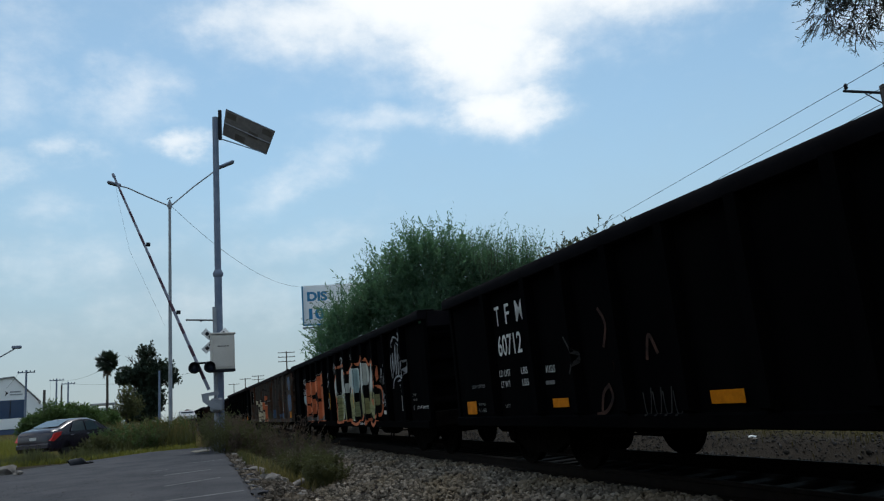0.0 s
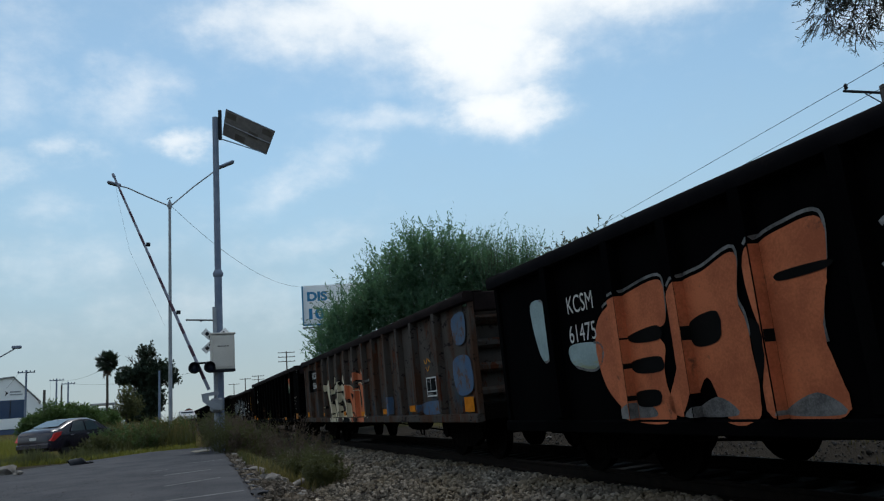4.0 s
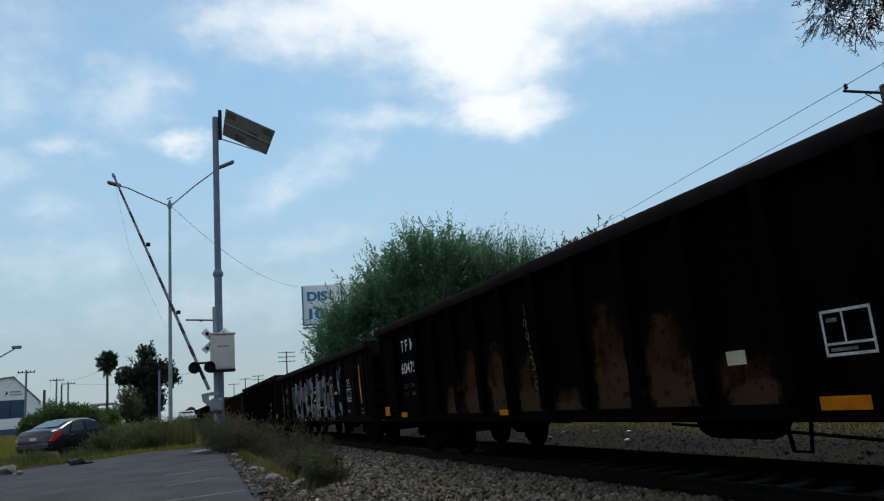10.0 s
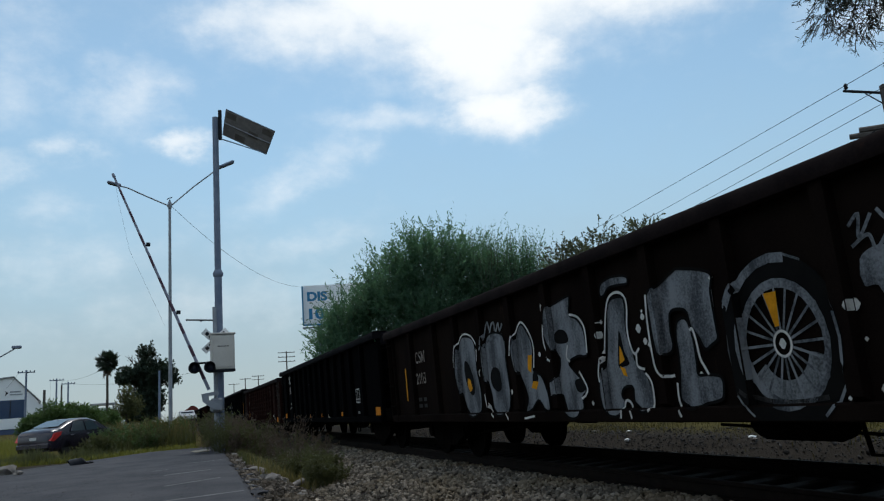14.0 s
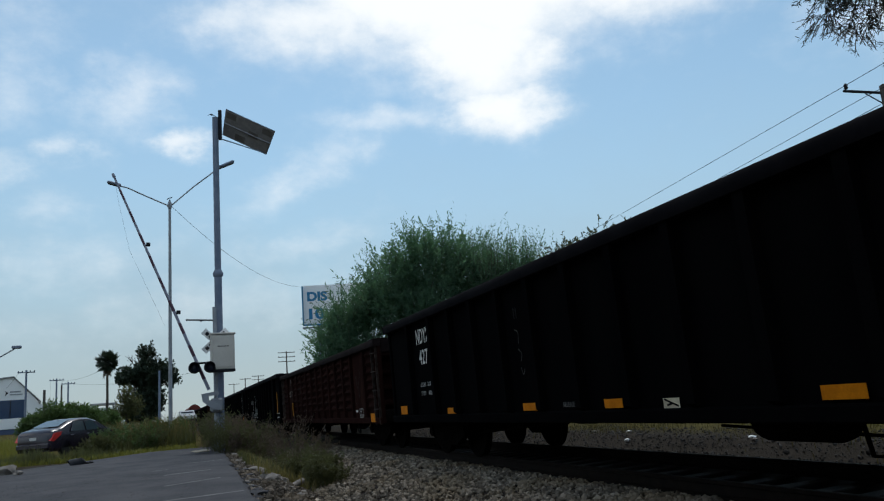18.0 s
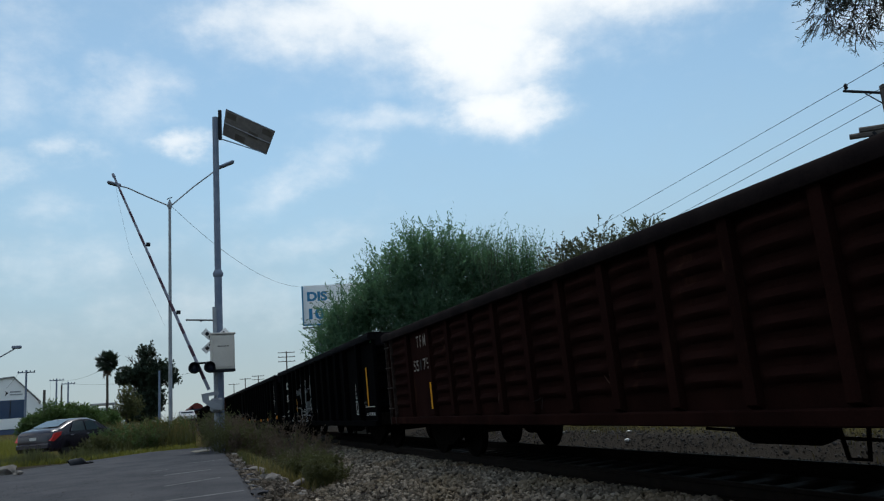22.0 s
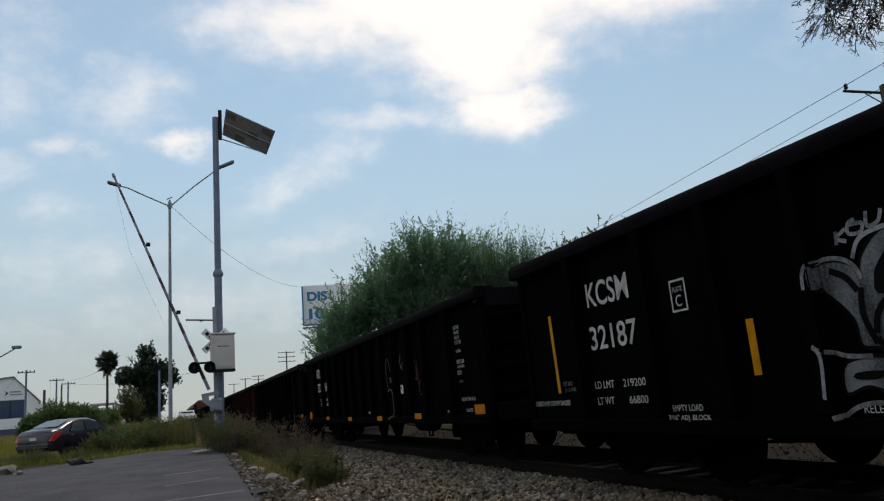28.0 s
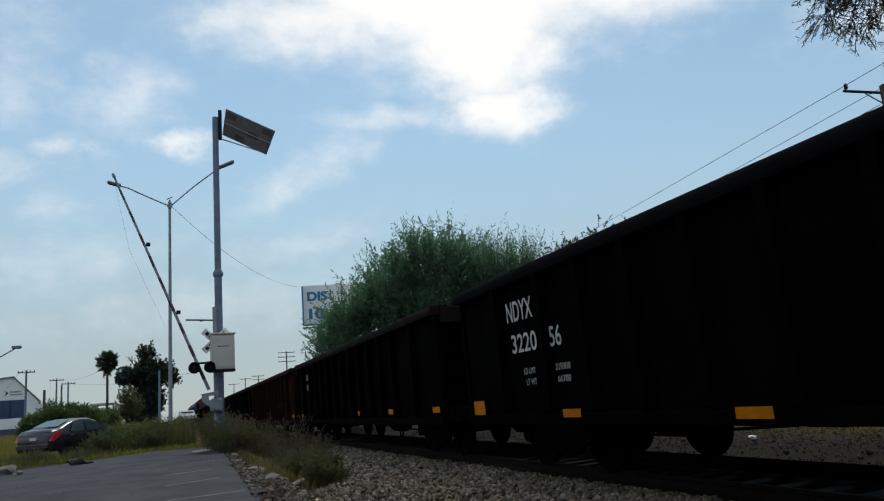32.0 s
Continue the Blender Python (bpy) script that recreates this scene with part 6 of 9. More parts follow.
def paint_f():
    w = F
    letters(w, "NDYX", -6.14, -5.34, 2.16, 0.28, bold=0.012)
    letters(w, "427", -6.04, -5.51, 1.76, 0.28, bold=0.012)
    letters(w, "LD LMT", -6.09, -5.77, 1.34, 0.075)
    letters(w, "217500", -5.67, -5.29, 1.34, 0.075)
    letters(w, "LT WT", -6.09, -5.81, 1.18, 0.075)
    letters(w, "68500", -5.63, -5.29, 1.18, 0.075)
    for x0, x1, z0, z1 in ((-7.58, -7.14, 0.83, 1.0), (-4.69, -4.24, 0.82, 0.92), (-1.59, -1.16, 0.83, 0.93), (7.56, 7.99, 0.83, 1.02), (3.63, 4.04, 0.84, 0.95), (0.54, 0.91, 0.83, 0.93)):
        amber(w, x0, x1, z0, z1)
    panel_box(w, 5.6, 6.02, 1.16, 1.52, 0.022)
    fill("label_plate", w, [[(5.72, 0.88), (5.92, 0.88), (5.92, 0.95), (5.72, 0.95)]], CHALK, 3)
    letters(w, "PULL HERE", 7.36, 7.56, 0.84, 0.04, FAINT_CHALK)
    fill("label_plate", w, [[(1.64, 0.81), (1.9, 0.81), (1.9, 0.91), (1.64, 0.91)]], CREAM, 3)
    stroke("label_mark", w, [[(1.66, 0.9), (1.88, 0.83)], [(1.7, 0.84), (1.8, 0.86)]], 0.02, INK, 4)
    letters(w, "RELEASE ROD", -0.43, 0.05, 0.86, 0.06, CHALK)
    marks = [[(-1.57, 2.25), (-1.56, 2.1)], [(-1.5, 2.25), (-1.49, 2.1)], curve([(-1.6, 1.95), (-1.5, 1.9), (-1.52, 1.75)]), curve([(-1.55, 1.68), (-1.45, 1.6), (-1.5, 1.5)]), curve([(-1.52, 1.42), (-1.46, 1.32), (-1.4, 1.4)])]
    stroke("scrawl", w, marks, 0.016, FAINT_CHALK)


def paint_g():
    w = G
    letters(w, "T F M", -5.9, -5.34, 2.1, 0.22, WORN_WHITE, bold=0.008)
    letters(w, "55", -6.2, -5.86, 1.65, 0.21, WORN_WHITE, bold=0.012)
    letters(w, "1", -5.78, -5.7, 1.66, 0.2, FAINT_CHALK, bold=0.012)
    letters(w, "79", -5.6, -5.22, 1.66, 0.21, WORN_WHITE, bold=0.012)
    yellow(w, -5.12, 0.92, 1.4, 0.08)
    panel_box(w, 5.88, 6.24, 0.79, 1.01, 0.016)
    fill("label_plate", w, [[(5.44, 0.92), (5.68, 0.92), (5.68, 0.98), (5.44, 0.98)]], WHITE_INK, 3)
    amber(w, 7.2, 7.63, 0.68, 0.88)
    amber(w, 7.57, 7.62, 0.96, 1.05)
    scr = [curve([(5.35, 1.4), (5.5, 1.5), (5.45, 1.2), (5.6, 1.15)]), curve([(5.6, 1.75), (5.72, 1.85), (5.7, 1.5)]), curve([(5.8, 1.5), (5.95, 1.7), (5.9, 1.3), (6.05, 1.45)]), curve([(6.05, 2.0), (6.15, 1.85), (6.05, 1.75)]), curve([(-0.9, 0.95), (-0.75, 1.0), (-0.8, 0.85)])]
    stroke("scrawl", w, scr, 0.012, FAINT_CHALK)
    stroke("scrawl", w, [curve([(-2.2, 1.1), (-2.1, 0.9), (-2.0, 1.1)]), curve([(0.8, 1.25), (0.95, 1.1), (1.05, 1.2)])], 0.022, RED_CHALK)


def paint_h():
    w = Hc
    letters(w, "KCSM", -6.42, -5.56, 1.97, 0.28, bold=0.012)
    letters(w, "32187", -6.45, -5.5, 1.48, 0.27, bold=0.012)
    letters(w, "LD LMT", -6.48, -6.08, 1.05, 0.08)
    letters(w, "219200", -5.9, -5.48, 1.05, 0.08)
    letters(w, "LT WT", -6.46, -6.12, 0.87, 0.08)
    letters(w, "66800", -5.82, -5.48, 0.87, 0.08)
    fill("yellow_strip", w, [curve([(-7.42, 2.0), (-7.4, 1.55), (-7.38, 1.03)]) + curve([(-7.31, 1.03), (-7.33, 1.55), (-7.34, 2.0)])], YELLOW, 4, step=0.012, label="upright yellow reflective strip")
    yellow(w, -3.9, 1.06, 1.53, 0.09)
    yellow(w, -1.53, 1.08, 1.55, 0.11, 0.04)
    yellow(w, 7.36, 1.04, 1.99, 0.1)
    yellow(w, 1.64, 1.08, 1.52, 0.1)
    yellow(w, 3.57, 1.08, 1.56, 0.1)
    for a, b, c, d in ((-4.86, -4.62, 2.0, 2.02), (-4.86, -4.62, 1.71, 1.73), (-4.86, -4.84, 1.71, 2.02), (-4.64, -4.62, 1.71, 2.02)):
        fill("stencil_frame", w, [[(a, c), (b, c), (b, d), (a, d)]], WHITE_INK, 3)
    letters(w, "PLATE", -4.82, -4.67, 1.9, 0.05)
    letters(w, "C", -4.79, -4.7, 1.76, 0.11)
    letters(w, "EMPTY LOAD", -5.09, -4.64, 0.78, 0.06)
    letters(w, "7/16\" ADJ. BLOCK", -5.1, -4.48, 0.69, 0.06, face=-1.575)
    letters(w, "2 INCH HF COMP SHOES", -8.06, -7.12, 0.88, 0.06)
    letters(w, "LIFT AND", -7.23, -7.0, 1.11, 0.055, CHALK)
    letters(w, "JACK HERE", -7.21, -6.92, 1.03, 0.055, CHALK)
    letters(w, "2 INCH HF COMP SHOES", 7.2, 8.08, 0.83, 0.07, face=-1.54)
    letters(w, "LIFT AND", 6.98, 7.2, 1.12, 0.05, CHALK)
    letters(w, "JACK HERE", 6.98, 7.25, 1.04, 0.05, CHALK)
    letters(w, "RELEASE ROD", -2.89, -2.4, 0.74, 0.06)
    letters(w, "RETAINING VALVE", -1.87, -1.25, 0.74, 0.06)
    for i, (a, b) in enumerate((("IL", "52-6"), ("IW", "9-8"), ("IH", "5-6"), ("CU FT", "2791"))):
        letters(w, a, 6.08, 6.12 + 0.03 * len(a), 1.58 - 0.105 * i, 0.06)
        letters(w, b, 6.34, 6.36 + 0.03 * len(b), 1.59 - 0.105 * i, 0.06)
    panel_box(w, 6.06, 6.5, 0.86, 1.2, 0.022)
    fill("label_plate", w, [[(4.67, 0.87), (4.92, 0.87), (4.92, 0.96), (4.67, 0.96)]], CREAM, 3)
    part("grab_iron", Shape().tube([(7.34, -1.52, 1.04), (7.34, -1.58, 1.04), (7.97, -1.58, 1.04), (7.97, -1.52, 1.04)], 0.007, 6), WHITE_INK, w[0], "white grab iron")
    def grey_figure(pts):
        loop = rounded(pts)
        fill("graffiti_figure", w, [loop], GREY_SPRAY, 1, label="grey spray-painted figure with pale lines")
        stroke("graffiti_outline", w, [loop], 0.026, INK, 2, "", True)

    grey_figure([(-2.72, 1.71), (-2.67, 1.83), (-2.52, 1.96), (-2.37, 1.98), (-2.23, 1.93), (-2.14, 1.82), (-2.11, 1.67), (-2.14, 1.49), (-2.22, 1.36), (-2.33, 1.20), (-2.43, 1.19), (-2.58, 1.15), (-2.68, 1.18), (-2.80, 1.21), (-2.82, 1.37), (-2.89, 1.48), (-2.97, 1.56), (-3.06, 1.65), (-3.09, 1.76), (-3.03, 1.84), (-2.87, 1.83), (-2.75, 1.77)])
    grey_figure([(-2.96, 1.10), (-2.57, 1.11), (-2.50, 0.95), (-2.38, 0.85), (-2.52, 0.83), (-2.65, 0.87), (-2.82, 0.92), (-3.01, 0.88)])
    grey_figure([(-2.02, 1.38), (-1.91, 1.78), (-1.80, 2.03), (-1.72, 2.14), (-1.63, 2.14), (-1.49, 2.01), (-1.39, 1.88), (-1.31, 1.68), (-1.23, 1.50), (-1.18, 1.29), (-1.22, 1.23), (-1.31, 1.24), (-1.44, 1.36), (-1.57, 1.46), (-1.73, 1.50), (-1.88, 1.46)])
    grey_figure([(-1.21, 1.78), (-1.04, 1.77), (-0.98, 1.74), (-1.01, 1.64), (-1.07, 1.55), (-1.14, 1.45), (-1.05, 1.38), (-0.92, 1.38), (-0.93, 1.15), (-1.02, 0.93), (-1.16, 0.92), (-1.28, 0.98), (-1.33, 1.07), (-1.29, 1.18), (-1.18, 1.23), (-1.18, 1.41), (-1.22, 1.58)])
    fill("graffiti_gap", w, [rounded([(-2.60, 1.67), (-2.56, 1.74), (-2.46, 1.83), (-2.46, 1.72), (-2.50, 1.56), (-2.56, 1.54), (-2.61, 1.57)])], INK, 3)
    fill("graffiti_gap", w, [rounded([(-1.71, 1.85), (-1.65, 1.87), (-1.60, 1.81), (-1.62, 1.73), (-1.70, 1.73), (-1.73, 1.79)])], INK, 3)
    fill("graffiti_gap", w, [rounded([(-2.30, 1.75), (-2.23, 1.81), (-2.22, 1.69), (-2.29, 1.55), (-2.33, 1.61)])], INK, 3)
    fill("graffiti_gap", w, [rounded([(-2.90, 1.02), (-2.72, 1.03), (-2.62, 1.01), (-2.73, 0.97), (-2.91, 0.98)])], INK, 3)
    fill("graffiti_gap", w, [rounded([(-2.32, 1.37), (-2.21, 1.40), (-2.25, 1.27), (-2.35, 1.25)])], INK, 3)
    stroke("graffiti_stroke", w, [curve([(-2.66, 1.28), (-2.63, 1.40), (-2.55, 1.49), (-2.48, 1.50), (-2.41, 1.42), (-2.38, 1.30), (-2.48, 1.19), (-2.60, 1.17), (-2.66, 1.25)])], 0.05, INK, 3)
    stroke("graffiti_stroke", w, [curve([(-2.48, 1.55), (-2.41, 1.42), (-2.30, 1.32), (-2.21, 1.27)])], 0.05, INK, 3)
    stroke("graffiti_stroke", w, [curve([(-1.83, 1.67), (-1.76, 1.60), (-1.62, 1.58), (-1.55, 1.63)])], 0.05, INK, 3)
    stroke("graffiti_stroke", w, [curve([(-1.82, 1.97), (-1.69, 1.90), (-1.52, 1.88), (-1.39, 1.88)])], 0.05, INK, 3)
    stroke("graffiti_stroke", w, [curve([(-1.49, 2.01), (-1.48, 1.83), (-1.42, 1.65), (-1.32, 1.43), (-1.25, 1.30)])], 0.05, INK, 3)
    stroke("graffiti_stroke", w, [curve([(-2.72, 1.61), (-2.74, 1.41), (-2.67, 1.21)])], 0.05, INK, 3)
    stroke("graffiti_stroke", w, [curve([(-2.96, 1.77), (-2.83, 1.70), (-2.75, 1.59)])], 0.05, INK, 3)
    stroke("graffiti_stroke", w, [curve([(-2.74, 1.82), (-2.65, 1.95), (-2.44, 1.99), (-2.22, 1.97)])], 0.034, HAZE, 4)
    stroke("graffiti_stroke", w, [curve([(-3.12, 1.66), (-3.10, 1.79), (-3.01, 1.86), (-2.85, 1.84), (-2.74, 1.77), (-2.70, 1.67)])], 0.034, HAZE, 4)
    stroke("graffiti_stroke", w, [curve([(-3.14, 1.24), (-3.08, 1.14), (-3.11, 0.85)])], 0.034, HAZE, 4)
    stroke("graffiti_stroke", w, [curve([(-3.14, 1.23), (-2.96, 1.15), (-2.73, 1.13)])], 0.034, HAZE, 4)
    stroke("graffiti_stroke", w, [curve([(-3.07, 0.71), (-2.91, 0.79), (-2.67, 0.80), (-2.52, 0.67), (-2.46, 0.75), (-2.23, 0.78)])], 0.034, HAZE, 4)
    stroke("graffiti_stroke", w, [curve([(-2.19, 1.87), (-2.12, 1.77), (-2.12, 1.53), (-2.17, 1.31)])], 0.034, HAZE, 4)
    stroke("graffiti_stroke", w, [curve([(-1.83, 1.95), (-1.75, 2.11), (-1.67, 2.17)])], 0.034, HAZE, 4)
    stroke("graffiti_stroke", w, [curve([(-1.49, 2.13), (-1.22, 2.06), (-1.06, 2.09), (-1.01, 2.10), (-1.02, 2.04), (-1.12, 1.93), (-1.18, 1.80)])], 0.034, HAZE, 4)
    stroke("graffiti_stroke", w, [curve([(-1.95, 1.31), (-1.87, 1.40), (-1.78, 1.44)])], 0.034, HAZE, 4)
    stroke("graffiti_stroke", w, [curve([(-1.90, 1.20), (-1.82, 1.29), (-1.72, 1.34), (-1.62, 1.46), (-1.59, 1.40)])], 0.034, HAZE, 4)
    stroke("graffiti_stroke", w, [curve([(-1.90, 1.19), (-1.77, 1.22), (-1.72, 1.18), (-1.77, 0.92)])], 0.034, HAZE, 4)
    stroke("graffiti_stroke", w, [curve([(-1.64, 1.28), (-1.66, 1.09), (-1.72, 0.90)])], 0.034, HAZE, 4)
    stroke("graffiti_stroke", w, [curve([(-2.16, 1.08), (-2.11, 1.12), (-1.97, 1.10), (-1.87, 1.04), (-1.75, 0.92)])], 0.034, HAZE, 4)
    stroke("graffiti_stroke", w, [curve([(-1.51, 1.28), (-1.42, 1.23), (-1.33, 1.21), (-1.38, 1.07)])], 0.034, HAZE, 4)
    stroke("graffiti_stroke", w, [curve([(-2.23, 0.94), (-2.16, 0.84), (-2.05, 0.79)])], 0.034, HAZE, 4)
    stroke("graffiti_stroke", w, [curve([(-2.00, 0.74), (-1.85, 0.78), (-1.77, 0.83), (-1.72, 0.73), (-1.59, 0.70), (-1.44, 0.73), (-1.35, 0.86), (-1.28, 0.79), (-1.17, 0.76)])], 0.034, HAZE, 4)
    stroke("graffiti_stroke", w, [curve([(-1.10, 1.46), (-1.13, 1.41), (-1.10, 1.32), (-1.05, 1.28)])], 0.034, HAZE, 4)
    stroke("graffiti_stroke", w, [curve([(-1.16, 1.83), (-1.03, 1.82), (-0.91, 1.80)])], 0.034, HAZE, 4)
    stroke("graffiti_ring", w, [rounded([(-1.46, 0.85), (-1.51, 0.78), (-1.58, 0.76), (-1.65, 0.79), (-1.66, 0.86), (-1.61, 0.93), (-1.53, 0.95), (-1.47, 0.92)])], 0.060, HAZE, 4, "", True)
    stroke("graffiti_ring", w, [rounded([(-1.38, 0.87), (-1.46, 0.76), (-1.58, 0.71), (-1.69, 0.76), (-1.71, 0.88), (-1.63, 0.99), (-1.50, 1.04), (-1.40, 0.98)])], 0.050, HAZE, 4, "", True)
    stroke("graffiti_ring", w, [rounded([(-1.99, 0.97), (-2.03, 0.91), (-2.10, 0.88), (-2.17, 0.91), (-2.18, 0.98), (-2.13, 1.04), (-2.06, 1.06), (-2.00, 1.03)])], 0.040, HAZE, 4, "", True)
    stroke("graffiti_ring", w, [rounded([(-1.82, 0.93), (-1.85, 0.88), (-1.91, 0.86), (-1.96, 0.88), (-1.97, 0.93), (-1.94, 0.98), (-1.88, 1.00), (-1.83, 0.98)])], 0.030, HAZE, 4, "", True)
    stroke("scrawl", w, [[(-2.85, 1.94), (-2.84, 2.04)]], 0.03, HAZE, 3)
    stroke("scrawl", w, [curve([(-2.75, 2.04), (-2.84, 1.99), (-2.76, 1.95)])], 0.03, HAZE, 3)
    stroke("scrawl", w, [curve([(-2.66, 2.09), (-2.72, 2.07), (-2.73, 2.00), (-2.63, 1.99), (-2.61, 2.05), (-2.71, 2.06)])], 0.03, HAZE, 3)
    stroke("scrawl", w, [curve([(-2.56, 2.12), (-2.57, 2.02), (-2.48, 2.03), (-2.44, 2.11)])], 0.03, HAZE, 3)
    stroke("scrawl", w, [[(-2.35, 2.09), (-2.33, 2.07)]], 0.03, HAZE, 3)
    grey_figure([(-0.93, 1.68), (-0.78, 1.90), (-0.68, 2.00), (-0.61, 1.82), (-0.53, 1.73), (-0.57, 1.56), (-0.74, 1.57), (-0.89, 1.55)])
    stroke("graffiti_stroke", w, [curve([(-0.93, 1.80), (-0.80, 1.95), (-0.72, 2.13), (-0.70, 2.24), (-0.64, 2.13), (-0.58, 1.96), (-0.51, 1.83)])], 0.034, HAZE, 4)
    stroke("graffiti_stroke", w, [curve([(-1.03, 1.49), (-1.11, 1.48), (-1.12, 1.39), (-1.08, 1.30)])], 0.034, HAZE, 4)
    stroke("graffiti_stroke", w, [curve([(-0.93, 1.44), (-0.84, 1.30), (-0.74, 1.17), (-0.73, 1.11), (-0.83, 1.10), (-0.97, 1.13), (-1.07, 1.12), (-1.08, 1.06), (-1.03, 0.95), (-0.93, 0.87), (-0.86, 0.80), (-0.90, 0.73)])], 0.034, HAZE, 4)
    stroke("graffiti_stroke", w, [curve([(-0.86, 1.28), (-0.82, 1.40), (-0.74, 1.47), (-0.68, 1.42), (-0.64, 1.28)])], 0.034, HAZE, 4)
    stroke("graffiti_stroke", w, [curve([(-0.96, 1.27), (-0.83, 1.21), (-0.74, 1.09), (-0.71, 0.97)])], 0.034, HAZE, 4)
    stroke("graffiti_stroke", w, [curve([(0.41, 2.00), (0.5, 1.75), (0.46, 1.48), (0.55, 1.28), (0.36, 1.05), (0.43, 0.88)])], 0.034, HAZE, 4)


def paint_i():
    w = I
    letters(w, "NDYX", -6.27, -5.45, 2.06, 0.28, bold=0.012)
    letters(w, "3220", -6.2, -5.42, 1.62, 0.26, bold=0.012)
    letters(w, "56", -5.05, -4.74, 1.62, 0.26, bold=0.012)
    letters(w, "LD LMT", -5.9, -5.55, 1.32, 0.08)
    letters(w, "219300", -4.98, -4.6, 1.32, 0.08)
    letters(w, "LT WT", -5.86, -5.55, 1.17, 0.08)
    letters(w, "66700", -4.95, -4.62, 1.17, 0.08)
    for x0, x1, z0, z1 in ((-7.75, -7.32, 0.79, 1.0), (-4.83, -4.4, 0.74, 0.84), (-1.75, -1.31, 0.71, 0.81), (1.37, 1.81, 0.71, 0.81), (4.33, 4.76, 0.74, 0.85), (7.43, 7.85, 0.8, 0.95)):
        amber(w, x0, x1, z0, z1)
    fill("label_plate", w, [[(3.33, 1.26), (3.52, 1.26), (3.52, 1.44), (3.33, 1.44)]], WHITE_INK, 3)
    fill("label_mark", w, [[(3.35, 1.35), (3.41, 1.35), (3.41, 1.41), (3.35, 1.41)]], INK, 4)
    stroke("scrawl", w, [curve([(4.45, 1.88), (4.5, 1.6), (4.42, 1.5), (4.62, 1.55), (4.5, 1.75), (4.6, 1.4), (4.7, 1.5), (4.62, 1.25), (4.74, 1.2)]), curve([(4.55, 1.9), (4.62, 1.6)])], 0.03, RED_CHALK, label="faded red sprayed scrawl")
    for line in ([(2.62, 1.75), (2.56, 1.88), (2.50, 2.01), (2.41, 2.05), (2.30, 1.98), (2.25, 1.74), (2.28, 1.55), (2.37, 1.37)], [(2.30, 1.33), (2.47, 1.38), (2.61, 1.33), (2.65, 1.15), (2.67, 0.97), (2.57, 0.80), (2.40, 0.74), (2.32, 0.78)],
                 [(2.65, 1.06), (2.67, 0.88), (2.75, 0.76)], [(2.62, 1.27), (2.7, 1.31), (2.75, 1.37)], [(2.54, 1.63), (2.64, 1.59), (2.56, 1.53), (2.54, 1.62)], [(3.44, 1.79), (3.54, 1.84), (3.63, 1.89)], [(3.5, 2.08), (3.42, 1.9), (3.55, 1.75)]):
        stroke("scrawl", w, [curve(line)], 0.024, GOLD_CHALK, 2, "pale gold chalk scrawl")
    letters(w, "RETAINING VALVE", 0.36, 0.8, 0.87, 0.055, WHITE_INK)
    for i, words in enumerate(("IL 52'-6\"", "IW 9'-6\"", "IH 5'-6\"", "CU FT 2743")):
        letters(w, words, 6.82, 6.84 + 0.026 * len(words), 2.22 - 0.085 * i, 0.06)
    letters(w, "FILE 2699A", 6.84, 7.05, 1.83, 0.045)
    for i, words in enumerate(("EMPTY LOAD", "7/16\" ADJ.", "BLOCK")):
        letters(w, words, 6.82, 6.82 + 0.034 * len(words), 1.64 - 0.09 * i, 0.065)
    letters(w, "BLT 02-99", 6.86, 7.04, 1.32, 0.04, CHALK)
    letters(w, "JACK HERE", 6.42, 6.72, 1.19, 0.05, turn=82)
    letters(w, "LIFT HERE", 6.12, 6.38, 0.83, 0.05)
    letters(w, "2 INCH HF COMP SHOES", 6.87, 7.5, 1.02, 0.055)
    letters(w, "PULL HERE", 7.05, 7.35, 0.84, 0.055)


for _paint in (paint_a, paint_b, paint_c, paint_d, paint_e, paint_f, paint_g, paint_h, paint_i):
    _paint()
for _w in TAIL:
    bars(_w, -6.2, -5.4, (2.1, 1.75), 0.2)
    for _x in (-7.6, -4.6, -1.6, 1.4, 4.4, 7.5):
        amber(_w, _x, _x + 0.4, 0.84, 0.95)


# ---- level crossing: poles, gate, lights ----
GALV = surface("galvanised_pole", ((0.24, 0.26, 0.29), (0.32, 0.34, 0.37)), 0.6, 0.1, 3, 60, 0.08)
GALV_DARK = surface("weathered_pole", ((0.13, 0.17, 0.25), (0.2, 0.235, 0.31)), 0.7, 0.1, 3, 60, 0.08)
CASE = surface("cabinet_paint", ((0.5, 0.465, 0.42), (0.6, 0.56, 0.51)), 0.6, 0.0, 2, 60, 0.05, rust=((0.36, 0.33, 0.29), 0.6, 0.8))
DARK = plain("dark_metal", (0.015, 0.017, 0.022), 0.7, 0.0, gloss=0.2)
PANEL_BACK = surface("solar_backsheet", ((0.24, 0.23, 0.24), (0.33, 0.31, 0.31)), 0.8, 0.0, 5, 50, 0.05)
PANEL_SPOT = surface("solar_backsheet_worn", ((0.13, 0.115, 0.11), (0.19, 0.17, 0.16)), 0.8, 0.0, 5, 50, 0.05)
RED_BAND = plain("red_band", (0.1, 0.045, 0.075), 0.6)
WHITE_BAND = plain("white_band", (0.27, 0.28, 0.36), 0.6)
SIGN_WHITE = plain("sign_white", (0.86, 0.87, 0.87), 0.6)
WOOD_POLE = surface("pole_wood", ((0.07, 0.06, 0.055), (0.12, 0.105, 0.095)), 0.9, 0.0, 4, 40, 0.2)
WIRE = plain("wire", (0.012, 0.012, 0.013), 0.8, gloss=0.1)


